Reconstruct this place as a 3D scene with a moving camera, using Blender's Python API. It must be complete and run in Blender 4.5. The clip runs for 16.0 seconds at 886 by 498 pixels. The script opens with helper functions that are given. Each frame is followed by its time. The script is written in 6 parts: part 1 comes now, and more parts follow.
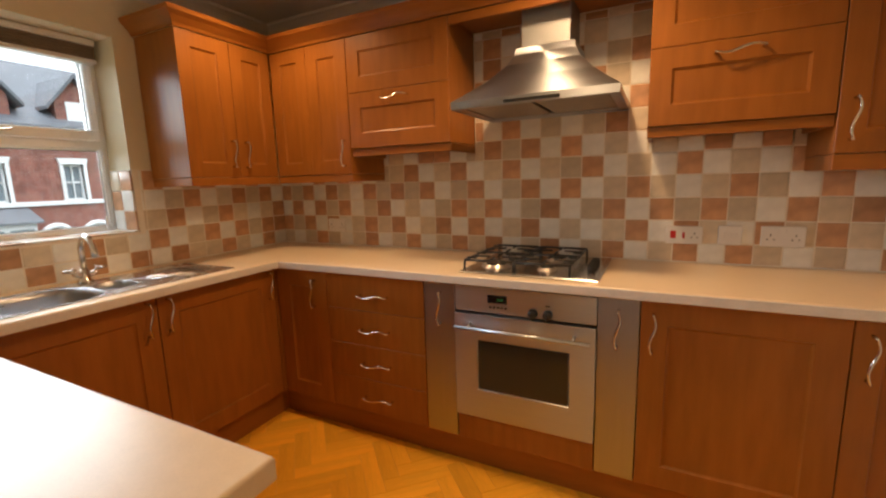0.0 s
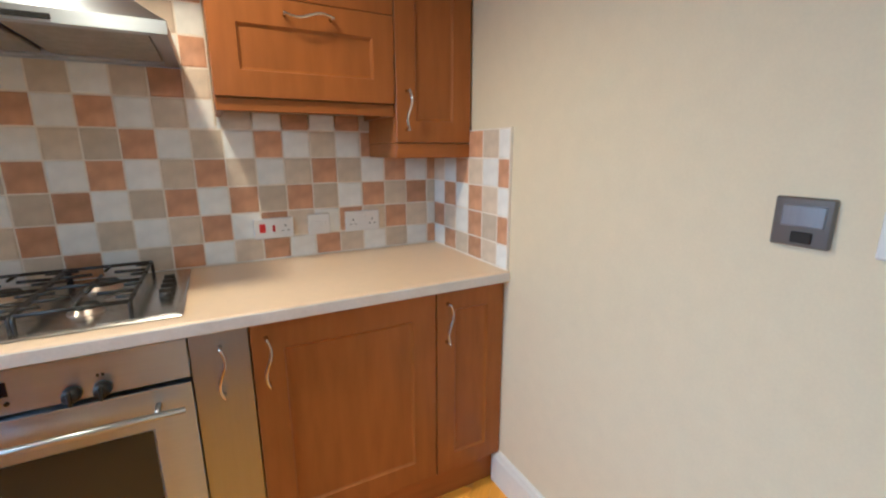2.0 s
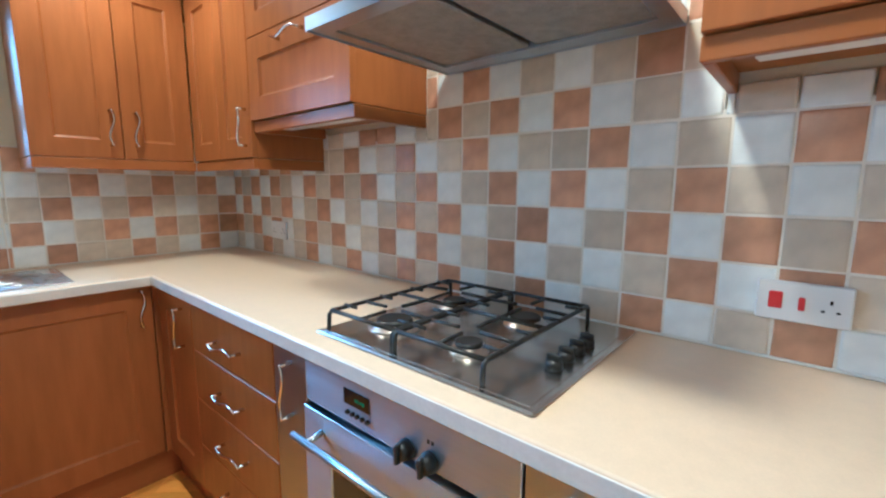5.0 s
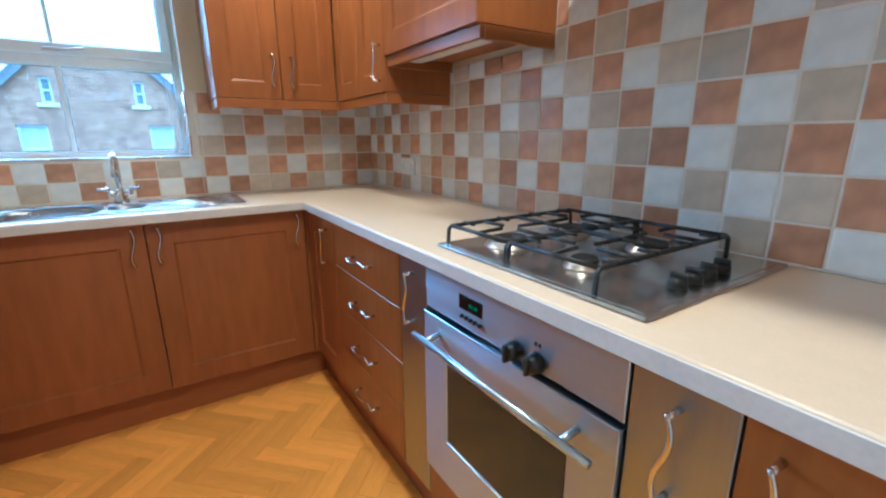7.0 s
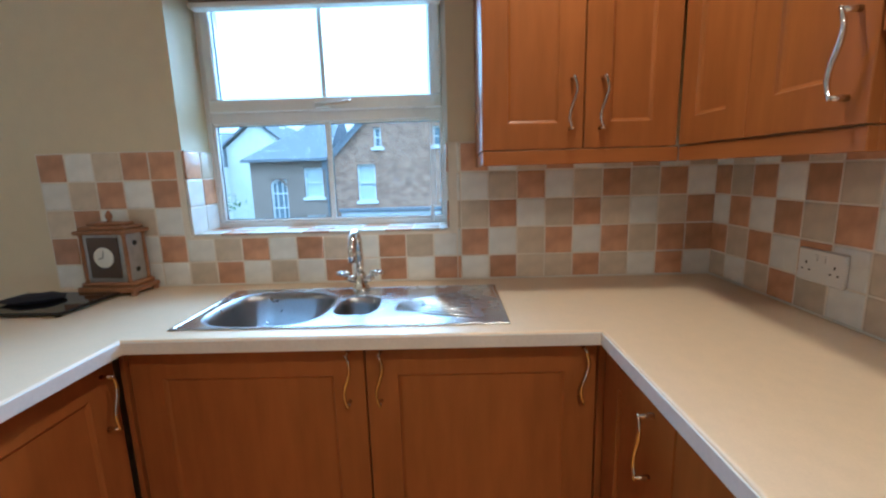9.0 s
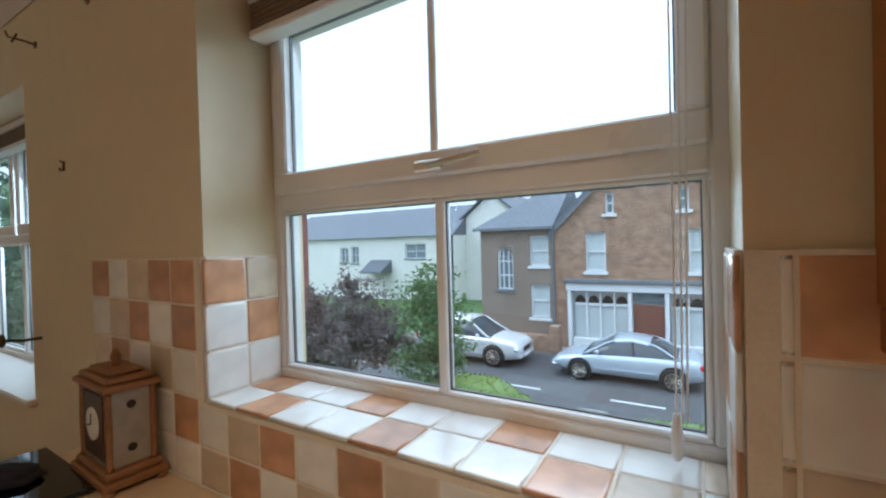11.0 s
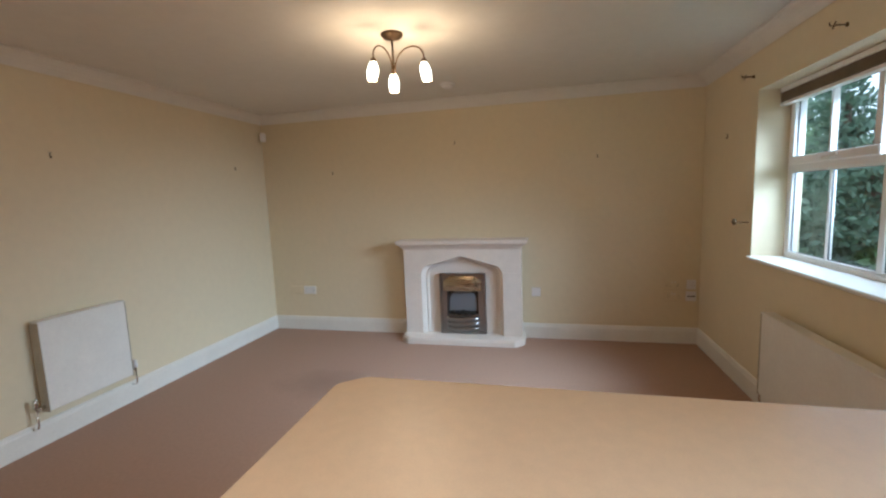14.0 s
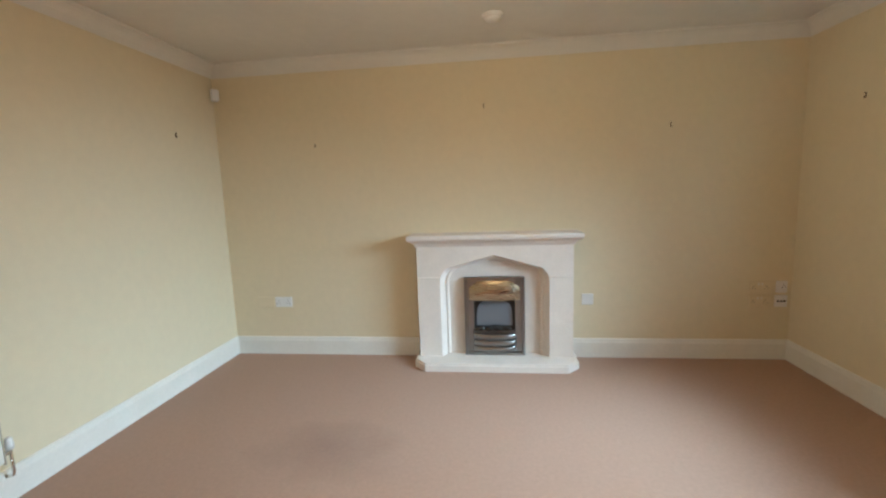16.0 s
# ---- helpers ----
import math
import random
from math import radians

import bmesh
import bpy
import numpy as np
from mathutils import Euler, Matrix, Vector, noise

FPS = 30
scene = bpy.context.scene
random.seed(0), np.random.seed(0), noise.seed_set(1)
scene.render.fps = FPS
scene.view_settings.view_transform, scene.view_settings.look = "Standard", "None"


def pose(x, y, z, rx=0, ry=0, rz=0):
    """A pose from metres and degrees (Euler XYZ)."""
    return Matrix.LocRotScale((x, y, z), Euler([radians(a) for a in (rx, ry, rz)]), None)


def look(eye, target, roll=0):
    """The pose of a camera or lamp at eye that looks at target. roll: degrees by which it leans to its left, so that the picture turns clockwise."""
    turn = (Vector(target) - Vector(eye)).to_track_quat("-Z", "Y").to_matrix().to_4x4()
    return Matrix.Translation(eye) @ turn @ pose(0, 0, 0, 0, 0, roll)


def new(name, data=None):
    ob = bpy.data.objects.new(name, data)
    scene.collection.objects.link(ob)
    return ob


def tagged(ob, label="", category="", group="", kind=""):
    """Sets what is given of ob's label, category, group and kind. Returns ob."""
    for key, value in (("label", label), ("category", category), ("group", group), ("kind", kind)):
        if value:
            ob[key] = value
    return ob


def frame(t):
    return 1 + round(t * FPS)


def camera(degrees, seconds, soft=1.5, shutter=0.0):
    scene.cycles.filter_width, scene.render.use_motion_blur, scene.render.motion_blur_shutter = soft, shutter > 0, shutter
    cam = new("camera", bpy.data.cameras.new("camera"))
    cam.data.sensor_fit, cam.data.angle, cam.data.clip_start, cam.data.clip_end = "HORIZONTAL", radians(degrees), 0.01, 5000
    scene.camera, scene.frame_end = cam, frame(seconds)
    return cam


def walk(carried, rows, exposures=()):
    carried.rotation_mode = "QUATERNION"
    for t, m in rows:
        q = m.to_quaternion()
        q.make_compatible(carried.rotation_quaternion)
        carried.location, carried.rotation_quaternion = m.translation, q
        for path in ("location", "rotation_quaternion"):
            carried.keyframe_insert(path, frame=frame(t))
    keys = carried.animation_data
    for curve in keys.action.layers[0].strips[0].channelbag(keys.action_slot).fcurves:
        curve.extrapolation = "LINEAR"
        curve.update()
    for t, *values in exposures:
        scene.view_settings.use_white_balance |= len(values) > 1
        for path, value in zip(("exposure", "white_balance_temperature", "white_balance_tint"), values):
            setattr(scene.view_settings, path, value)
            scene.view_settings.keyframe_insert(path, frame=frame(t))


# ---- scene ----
cam = camera(92.1, 16.0, 2.3)
LIVING_W, KITCHEN_W, SKY, LIVING_SKY_W, KITCHEN_SKY_W = 3.3, 50.0, 0.105, 20.0, 7.5
EXPOSURES = [(0.0, 0.02, 6200, 5), (0.5, 0.42, 5600, 2), (1.0, 0.56, 4450, -6), (1.5, 0.54, 4150, -7), (2.5, 0.58, 4000, -9), (3.5, 0.90, 3680, -10), (6.5, 0.74, 3400, -12), (7.5, 0.66, 3550, -8), (8.2, 0.54, 3700, -8), (9.0, 0.2, 3880, -8), (11.4, -0.65, 5300, 2), (12.0, -0.85, 5900, 7), (12.5, -0.82, 6600, 12), (13.0, -0.55, 6200, 13), (13.5, -0.18, 5000, 4), (14.0, 0.1, 4950, 0), (14.5, 0.35, 5150, -2), (16.0, 0.60, 4900, -7)]
PATH = [
    (0, (0.161, 0.289, 1.312), (-0.73, 2.051, 0.993), -1.7),
    (0.5, (0.139, 0.47, 1.302), (-0.254, 2.401, 0.958), -2.1),
    (1, (0.06, 0.608, 1.32), (0.288, 2.556, 0.93), -2.3),
    (1.5, (0.069, 0.657, 1.32), (0.775, 2.48, 0.896), -1.5),
    (2, (0.088, 0.705, 1.336), (0.995, 2.429, 0.882), -0.1),
    (2.5, (0.069, 0.85, 1.332), (0.792, 2.657, 0.87), -0.0),
    (3, (0.046, 1.025, 1.281), (0.406, 2.923, 0.764), 1.2),
    (3.5, (0.024, 1.183, 1.245), (0.002, 3.109, 0.707), 2.1),
    (4, (0.035, 1.316, 1.252), (-0.503, 3.186, 0.789), 1.8),
    (4.2, (0.083, 1.365, 1.261), (-0.689, 3.162, 0.842), 1.8),
    (6.3, (0.335, 1.411, 1.258), (-1.153, 2.711, 0.95), -0.5),
    (6.5, (0.332, 1.404, 1.223), (-1.182, 2.653, 0.837), -0.5),
    (7, (0.299, 1.384, 1.176), (-1.327, 2.437, 0.678), -0.4),
    (7.5, (0.19, 1.357, 1.175), (-1.567, 2.147, 0.638), -0.4),
    (8, (-0.072, 1.424, 1.188), (-1.94, 1.928, 0.682), -0.8),
    (8.5, (-0.333, 1.473, 1.255), (-2.27, 1.699, 0.812), -1.3),
    (9, (-0.642, 1.527, 1.305), (-2.61, 1.495, 0.951), -1.6),
    (9.2, (-0.752, 1.554, 1.33), (-2.724, 1.424, 1.024), -1.6),
    (11.3, (-1.732, 1.486, 1.457), (-3.344, 0.302, 1.42), -1.9),
    (11.5, (-1.743, 1.482, 1.477), (-3.267, 0.187, 1.422), -2.2),
    (12, (-1.72, 1.409, 1.468), (-2.909, -0.198, 1.399), -1.8),
    (12.5, (-1.591, 1.363, 1.448), (-2.333, -0.491, 1.347), -0.8),
    (13, (-1.385, 1.336, 1.443), (-1.637, -0.641, 1.284), -0.9),
    (13.5, (-1.113, 1.283, 1.431), (-0.945, -0.698, 1.217), -1.3),
    (14, (-0.874, 1.134, 1.398), (-0.406, -0.796, 1.159), -2.2),
    (14.5, (-0.588, 0.907, 1.418), (-0.016, -0.993, 1.165), -3.0),
    (15, (-0.416, 0.71, 1.396), (0.085, -1.206, 1.123), -3.2),
    (15.5, (-0.231, 0.516, 1.351), (0.073, -1.443, 1.087), -2.8),
    (16, (-0.084, 0.258, 1.316), (0.154, -1.709, 1.043), -2.0),
]
walk(cam, [(t, look(eye, target, roll)) for t, eye, target, roll in PATH], EXPOSURES)

# ---- world and light ----
world = bpy.data.worlds.new("overcast_sky")
scene.world = world
world.use_nodes = True
wn, wl = world.node_tree.nodes, world.node_tree.links
wn.clear()
w_out, w_bg, w_sky, w_mix = (wn.new(k) for k in ("ShaderNodeOutputWorld", "ShaderNodeBackground", "ShaderNodeTexSky", "ShaderNodeMix"))
w_sky.sky_type, w_sky.sun_disc = "NISHITA", False
w_sky.sun_elevation, w_sky.sun_rotation = radians(47), radians(140)
w_mix.data_type = "RGBA"
w_mix.inputs["Factor"].default_value = 0.9
w_mix.inputs[7].default_value = (14.2, 14.5, 15.0, 1)  # cloud cover over the blue
wl.new(w_sky.outputs["Color"], w_mix.inputs[6])
# an overcast sky is about three times as bright overhead as at the horizon
w_co, w_sep, w_map, w_mul = (wn.new(k) for k in ("ShaderNodeTexCoord", "ShaderNodeSeparateXYZ", "ShaderNodeMapRange", "ShaderNodeVectorMath"))
w_map.inputs["To Min"].default_value, w_map.inputs["To Max"].default_value = 1.0, 3.0
w_mul.operation = "SCALE"
wl.new(w_co.outputs["Generated"], w_sep.inputs["Vector"]), wl.new(w_sep.outputs["Z"], w_map.inputs["Value"])
wl.new(w_mix.outputs[2], w_mul.inputs[0]), wl.new(w_map.outputs["Result"], w_mul.inputs["Scale"])
wl.new(w_mul.outputs["Vector"], w_bg.inputs["Color"])
w_bg.inputs["Strength"].default_value = SKY
wl.new(w_bg.outputs["Background"], w_out.inputs["Surface"])
sun = new("sun", bpy.data.lights.new("sun", "SUN"))
sun.data.energy, sun.data.angle, sun.data.color = 0.8, radians(20), (1, 0.96, 0.9)
sun.matrix_world = look((22, -26, 36), (0, 0, 0))


def bulb(name, place, watts, colour, size):
    lamp = new(name, bpy.data.lights.new(name, "POINT"))
    lamp.data.energy, lamp.data.color, lamp.data.shadow_soft_size = watts, colour, size
    lamp.location = place
    return lamp


WARM = (1.0, 0.60, 0.30)
LAMP = (-0.035, -1.290)
LIVING_BULBS = [(0.030, -1.150), (-0.228, -1.255), (0.008, -1.410)]
KITCHEN_SPOTS = [(-1.545, 1.795, 0.68), (-0.185, 1.755, 1.25)]  # x, y, share of the power
for bx, by in LIVING_BULBS:
    bulb("living_lamp_light", (bx, by, 2.090), LIVING_W, WARM, 0.02)
for bx, by, share in KITCHEN_SPOTS:  # recessed downlights in a row before the wall units
    spot = new("kitchen_spot_light", bpy.data.lights.new("kitchen_spot_light", "SPOT"))
    spot.data.energy, spot.data.color, spot.data.shadow_soft_size = KITCHEN_W * share, WARM, 0.075
    spot.data.spot_size, spot.data.spot_blend = radians(146), 0.65
    spot.location = (bx, by, 2.305)


def skylight(name, y0, y1, z, watts, down, fan, south=0.0):
    """The sky's light falling in through a window opening."""
    lamp = new(name, bpy.data.lights.new(name, "AREA"))
    lamp.data.shape, lamp.data.size, lamp.data.size_y = "RECTANGLE", y1 - y0, 0.6
    lamp.data.energy, lamp.data.color, lamp.data.spread = watts, (0.90, 0.96, 1.0), radians(fan)
    lamp.matrix_world = look((-2.5, (y0 + y1) / 2, z), (-2.5 + math.cos(radians(down)), (y0 + y1) / 2 - south, z - math.sin(radians(down))))
    return lamp


skylight("living_window_light", -2.0, -0.53, 1.58, LIVING_SKY_W, 27, 66, 0.22)
skylight("kitchen_window_light", 0.62, 1.49, 1.66, KITCHEN_SKY_W, 20, 75)


# ---- materials ----
def material(name, colour, rough=0.5, metal=0.0, grain=None, stretch=(1, 1, 1), vary=0.25, bump=0.0, speck=0.0, coat=0.0, second=None, spread=0.0):
    """A surface with colour varied at two scales: broad blotches and fine grain, with relief."""
    m = bpy.data.materials.new(name)
    m.use_nodes = True
    n, l = m.node_tree.nodes, m.node_tree.links
    b = n["Principled BSDF"]
    b.inputs["Roughness"].default_value, b.inputs["Metallic"].default_value = rough, metal
    b.inputs["Coat Weight"].default_value = coat
    b.inputs["Coat Roughness"].default_value = 0.22
    co, mp = n.new("ShaderNodeTexCoord"), n.new("ShaderNodeMapping")
    mp.inputs["Scale"].default_value = stretch
    l.new(co.outputs["Object"], mp.inputs["Vector"])
    big, fine = n.new("ShaderNodeTexNoise"), n.new("ShaderNodeTexNoise")
    scale = grain or 40
    big.inputs["Scale"].default_value, big.inputs["Detail"].default_value = scale * 0.12, 4
    fine.inputs["Scale"].default_value, fine.inputs["Detail"].default_value = scale, 8
    l.new(mp.outputs["Vector"], big.inputs["Vector"]), l.new(mp.outputs["Vector"], fine.inputs["Vector"])
    add = n.new("ShaderNodeMath")
    add.operation = "ADD"
    half = n.new("ShaderNodeMath")
    half.operation, half.inputs[1].default_value = "MULTIPLY", 0.5
    l.new(big.outputs["Fac"], add.inputs[0]), l.new(fine.outputs["Fac"], add.inputs[1]), l.new(add.outputs[0], half.inputs[0])
    ramp = n.new("ShaderNodeValToRGB")
    dark = second or tuple(c * (1 - vary) for c in colour)
    lite = tuple(min(1, c * (1 + vary * 0.6)) for c in colour)
    ramp.color_ramp.elements[0].position, ramp.color_ramp.elements[0].color = 0.34, (*dark, 1)
    ramp.color_ramp.elements[1].position, ramp.color_ramp.elements[1].color = 0.66, (*lite, 1)
    l.new(half.outputs[0], ramp.inputs["Fac"])
    out = ramp.outputs["Color"]
    if spread:  # each piece a little lighter or darker
        info, mul, hsv = n.new("ShaderNodeObjectInfo"), n.new("ShaderNodeMapRange"), n.new("ShaderNodeHueSaturation")
        mul.inputs["To Min"].default_value, mul.inputs["To Max"].default_value = 1 - spread, 1 + spread
        l.new(info.outputs["Random"], mul.inputs["Value"]), l.new(mul.outputs["Result"], hsv.inputs["Value"])
        l.new(out, hsv.inputs["Color"])
        out = hsv.outputs["Color"]
    l.new(out, b.inputs["Base Color"])
    rr = n.new("ShaderNodeMapRange")
    rr.inputs["To Min"].default_value, rr.inputs["To Max"].default_value = max(0.02, rough - 0.08), min(1, rough + 0.08)
    l.new(big.outputs["Fac"], rr.inputs["Value"]), l.new(rr.outputs["Result"], b.inputs["Roughness"])
    if bump:
        bp = n.new("ShaderNodeBump")
        bp.inputs["Strength"].default_value, bp.inputs["Distance"].default_value = bump, 0.002
        l.new(fine.outputs["Fac"], bp.inputs["Height"]), l.new(bp.outputs["Normal"], b.inputs["Normal"])
    return m


def plain(name, colour, rough=0.5, metal=0.0, emit=0.0):
    m = bpy.data.materials.new(name)
    m.use_nodes = True
    b = m.node_tree.nodes["Principled BSDF"]
    b.inputs["Base Color"].default_value, b.inputs["Roughness"].default_value, b.inputs["Metallic"].default_value = (*colour, 1), rough, metal
    if emit:
        b.inputs["Emission Color"].default_value, b.inputs["Emission Strength"].default_value = (*colour, 1), emit
    return m


def glass(name, share=0.05):
    """Clear glass with a faint mirror image on it."""
    m = bpy.data.materials.new(name)
    m.use_nodes = True
    n, l = m.node_tree.nodes, m.node_tree.links
    n.clear()
    out, mix, clear, gloss = (n.new(k) for k in ("ShaderNodeOutputMaterial", "ShaderNodeMixShader", "ShaderNodeBsdfTransparent", "ShaderNodeBsdfGlossy"))
    gloss.inputs["Roughness"].default_value = 0.0
    mix.inputs[0].default_value = share
    l.new(clear.outputs[0], mix.inputs[1]), l.new(gloss.outputs[0], mix.inputs[2]), l.new(mix.outputs[0], out.inputs["Surface"])
    return m


M_WALL = material("cream_wall_paint", (0.73, 0.635, 0.44), 0.65, grain=160, vary=0.035, bump=0.06)
M_CEIL = material("white_ceiling_paint", (0.73, 0.70, 0.64), 0.8, grain=120, vary=0.04, bump=0.12)
M_WHITE = material("white_gloss_paint", (0.79, 0.765, 0.70), 0.35, grain=60, vary=0.05, bump=0.05)
M_UPVC = material("white_plastic_frame", (0.80, 0.79, 0.77), 0.3, grain=30, vary=0.04)
M_WOOD = material("cherry_wood_veneer", (0.32, 0.110, 0.015), 0.38, grain=16, stretch=(2.2, 2.2, 0.3), vary=0.2, bump=0.05, coat=0.14)
M_WOODH = material("cherry_wood_trim", (0.32, 0.110, 0.015), 0.38, grain=16, stretch=(0.3, 0.3, 2.2), vary=0.2, bump=0.05, coat=0.14)
M_WORKTOP = material("cream_speckled_laminate", (0.77, 0.61, 0.42), 0.36, grain=260, vary=0.05)
# Edging: cool daylight on the worktop fronts is put into its pale colour.
M_EDGE = material("daylit_worktop_edging", (0.74, 0.70, 0.66), 0.35, grain=120, vary=0.08)
# The blue tint of both steels puts reflected daylight into the base colour.
M_STEEL = material("brushed_stainless_steel", (0.54, 0.585, 0.64), 0.33, 1.0, grain=140, stretch=(0.1, 0.1, 6), vary=0.05, bump=0.03)
M_STEELH = material("brushed_steel_sheet", (0.54, 0.585, 0.65), 0.38, 1.0, grain=140, stretch=(0.1, 6, 6), vary=0.05, bump=0.03)
m_tan = M_STEELH.node_tree.nodes.new("ShaderNodeTangent")  # brushed level: highlights draw out upright
m_tan.direction_type, m_tan.axis = "RADIAL", "Z"
M_STEELH.node_tree.links.new(m_tan.outputs["Tangent"], M_STEELH.node_tree.nodes["Principled BSDF"].inputs["Tangent"])
M_STEELH.node_tree.nodes["Principled BSDF"].inputs["Anisotropic"].default_value = 0.8
M_STEELH.node_tree.nodes["Principled BSDF"].inputs["Anisotropic Rotation"].default_value = 0.25
M_STEELD = material("dark_satin_steel", (0.40, 0.405, 0.42), 0.36, 1.0, grain=140, stretch=(6, 6, 0.1), vary=0.05)
M_STEELC = plain("satin_chimney_steel", (0.42, 0.43, 0.44), 0.5, 1.0)
M_CHROME = plain("polished_chrome", (0.78, 0.76, 0.72), 0.12, 1.0)
M_SATIN = plain("satin_nickel", (0.68, 0.62, 0.55), 0.28, 1.0)
M_HANDLE = plain("polished_nickel_handle", (0.70, 0.66, 0.61), 0.14, 1.0)
M_HOB = material("satin_hob_steel", (0.60, 0.59, 0.57), 0.24, 1.0, grain=120, vary=0.05)
M_BLACK = material("black_enamel", (0.015, 0.014, 0.013), 0.4, grain=80, vary=0.3)
M_BLACKG = plain("black_glass", (0.008, 0.008, 0.01), 0.06)
M_OVENG = plain("dark_oven_glass", (0.03, 0.028, 0.018), 0.08)
M_GROUT = material("cream_grout", (0.80, 0.73, 0.62), 0.8, grain=200, vary=0.1, bump=0.2)
M_TW = material("glazed_white_tile", (0.84, 0.83, 0.79), 0.22, grain=22, vary=0.1, bump=0.08, spread=0.06)
M_TB = material("glazed_beige_tile", (0.64, 0.54, 0.41), 0.24, grain=22, vary=0.16, bump=0.08, spread=0.12)
M_TT = material("glazed_terracotta_tile", (0.56, 0.31, 0.17), 0.24, grain=18, vary=0.32, bump=0.08, spread=0.16)
M_CARPET = material("dusky_pink_carpet", (0.40, 0.262, 0.192), 0.95, grain=420, vary=0.1, bump=0.25)
stain = M_CARPET.node_tree
sn, sl = stain.nodes, stain.links
s_co, s_map, s_dist, s_noise, s_add, s_ramp, s_mix = (sn.new(k) for k in ("ShaderNodeTexCoord", "ShaderNodeMapping", "ShaderNodeVectorMath", "ShaderNodeTexNoise", "ShaderNodeMath", "ShaderNodeMapRange", "ShaderNodeMix"))
s_map.vector_type = "TEXTURE"
s_map.inputs["Location"].default_value, s_map.inputs["Scale"].default_value = (0.80, -1.72, 0.0), (0.42, 0.26, 1.0)
s_dist.operation, s_noise.inputs["Scale"].default_value, s_noise.inputs["Detail"].default_value = "LENGTH", 5.0, 5
sl.new(s_co.outputs["Object"], s_map.inputs["Vector"]), sl.new(s_map.outputs["Vector"], s_dist.inputs[0]), sl.new(s_co.outputs["Object"], s_noise.inputs["Vector"])
sl.new(s_dist.outputs["Value"], s_add.inputs[0]), sl.new(s_noise.outputs["Fac"], s_add.inputs[1])
s_ramp.inputs["From Min"].default_value, s_ramp.inputs["From Max"].default_value, s_ramp.inputs["To Min"].default_value, s_ramp.inputs["To Max"].default_value = 0.45, 1.6, 0.45, 0.0
sl.new(s_add.outputs[0], s_ramp.inputs["Value"])
s_mix.data_type = "RGBA"
s_mix.inputs[7].default_value = (0.16, 0.10, 0.08, 1)
carpet_bsdf = sn["Principled BSDF"]
sl.new(carpet_bsdf.inputs["Base Color"].links[0].from_socket, s_mix.inputs[6]), sl.new(s_ramp.outputs["Result"], s_mix.inputs["Factor"]), sl.new(s_mix.outputs[2], carpet_bsdf.inputs["Base Color"])
M_BLOCK = material("oak_effect_herringbone", (0.86, 0.40, 0.026), 0.36, grain=30, stretch=(0.5, 5, 1), vary=0.14, bump=0.04, spread=0.15)
M_SOCKET = plain("white_switch_plastic", (0.78, 0.76, 0.74), 0.3)
M_RED = plain("red_rocker", (0.55, 0.02, 0.02), 0.35)
M_DARK = plain("dark_shadow_gap", (0.02, 0.015, 0.012), 0.7)
M_GASKET = plain("grey_rubber_gasket", (0.13, 0.13, 0.13), 0.6)
M_STONE = material("pale_cast_limestone", (0.78, 0.71, 0.64), 0.6, grain=90, vary=0.06, bump=0.25)
M_BRONZE = material("antique_bronze", (0.15, 0.10, 0.055), 0.38, 0.9, grain=50, vary=0.25)
for m_wood in (M_WOOD, M_WOODH, M_BLOCK):
    m_wood.node_tree.nodes["Principled BSDF"].inputs["Specular IOR Level"].default_value = 0.28
M_PANE = glass("window_glass")


# ---- mesh helpers ----
def part(name, bm, mat, parent=None, label="", m=None, smooth=False):
    me = bpy.data.meshes.new(name)
    bmesh.ops.recalc_face_normals(bm, faces=bm.faces)
    bm.to_mesh(me)
    bm.free()
    if smooth:
        for p in me.polygons:
            p.use_smooth = True
    me.materials.append(mat)
    ob = new(name, me)
    if parent is not None:
        ob.parent = parent
    if m is not None:
        ob.matrix_basis = m
    if label:
        ob["label"] = label
    return ob


def thing(name, m, label, category, group=""):
    ob = new(name)
    ob.empty_display_size = 0.1
    ob.matrix_basis = m
    return tagged(ob, label, category, group)


def blk(bm, x0, x1, y0, y1, z0, z1, bev=0.0):
    """A block with chamfered edges, added to bm."""
    t = bmesh.new()
    bmesh.ops.create_cube(t, size=1)
    for v in t.verts:
        v.co = ((x0 + x1) / 2 + v.co.x * (x1 - x0), (y0 + y1) / 2 + v.co.y * (y1 - y0), (z0 + z1) / 2 + v.co.z * (z1 - z0))
    if bev:
        bmesh.ops.bevel(t, geom=t.edges[:], offset=bev, segments=1, affect="EDGES")
    me = bpy.data.meshes.new("t")
    t.to_mesh(me)
    t.free()
    bm.from_mesh(me)
    bpy.data.meshes.remove(me)
    return bm


def box(x0, x1, y0, y1, z0, z1, bev=0.0):
    return blk(bmesh.new(), x0, x1, y0, y1, z0, z1, bev)


def prism(bm, outline, lo, hi, axis="z"):
    """An outline of points extruded between lo and hi along an axis."""
    put = {"z": lambda a, b, c: (a, b, c), "y": lambda a, b, c: (a, c, b), "x": lambda a, b, c: (c, a, b)}[axis]
    low, top = [bm.verts.new(put(a, b, lo)) for a, b in outline], [bm.verts.new(put(a, b, hi)) for a, b in outline]
    k = len(outline)
    for i in range(k):
        bm.faces.new((low[i], low[(i + 1) % k], top[(i + 1) % k], top[i]))
    bm.faces.new(low[::-1]), bm.faces.new(top)
    return bm


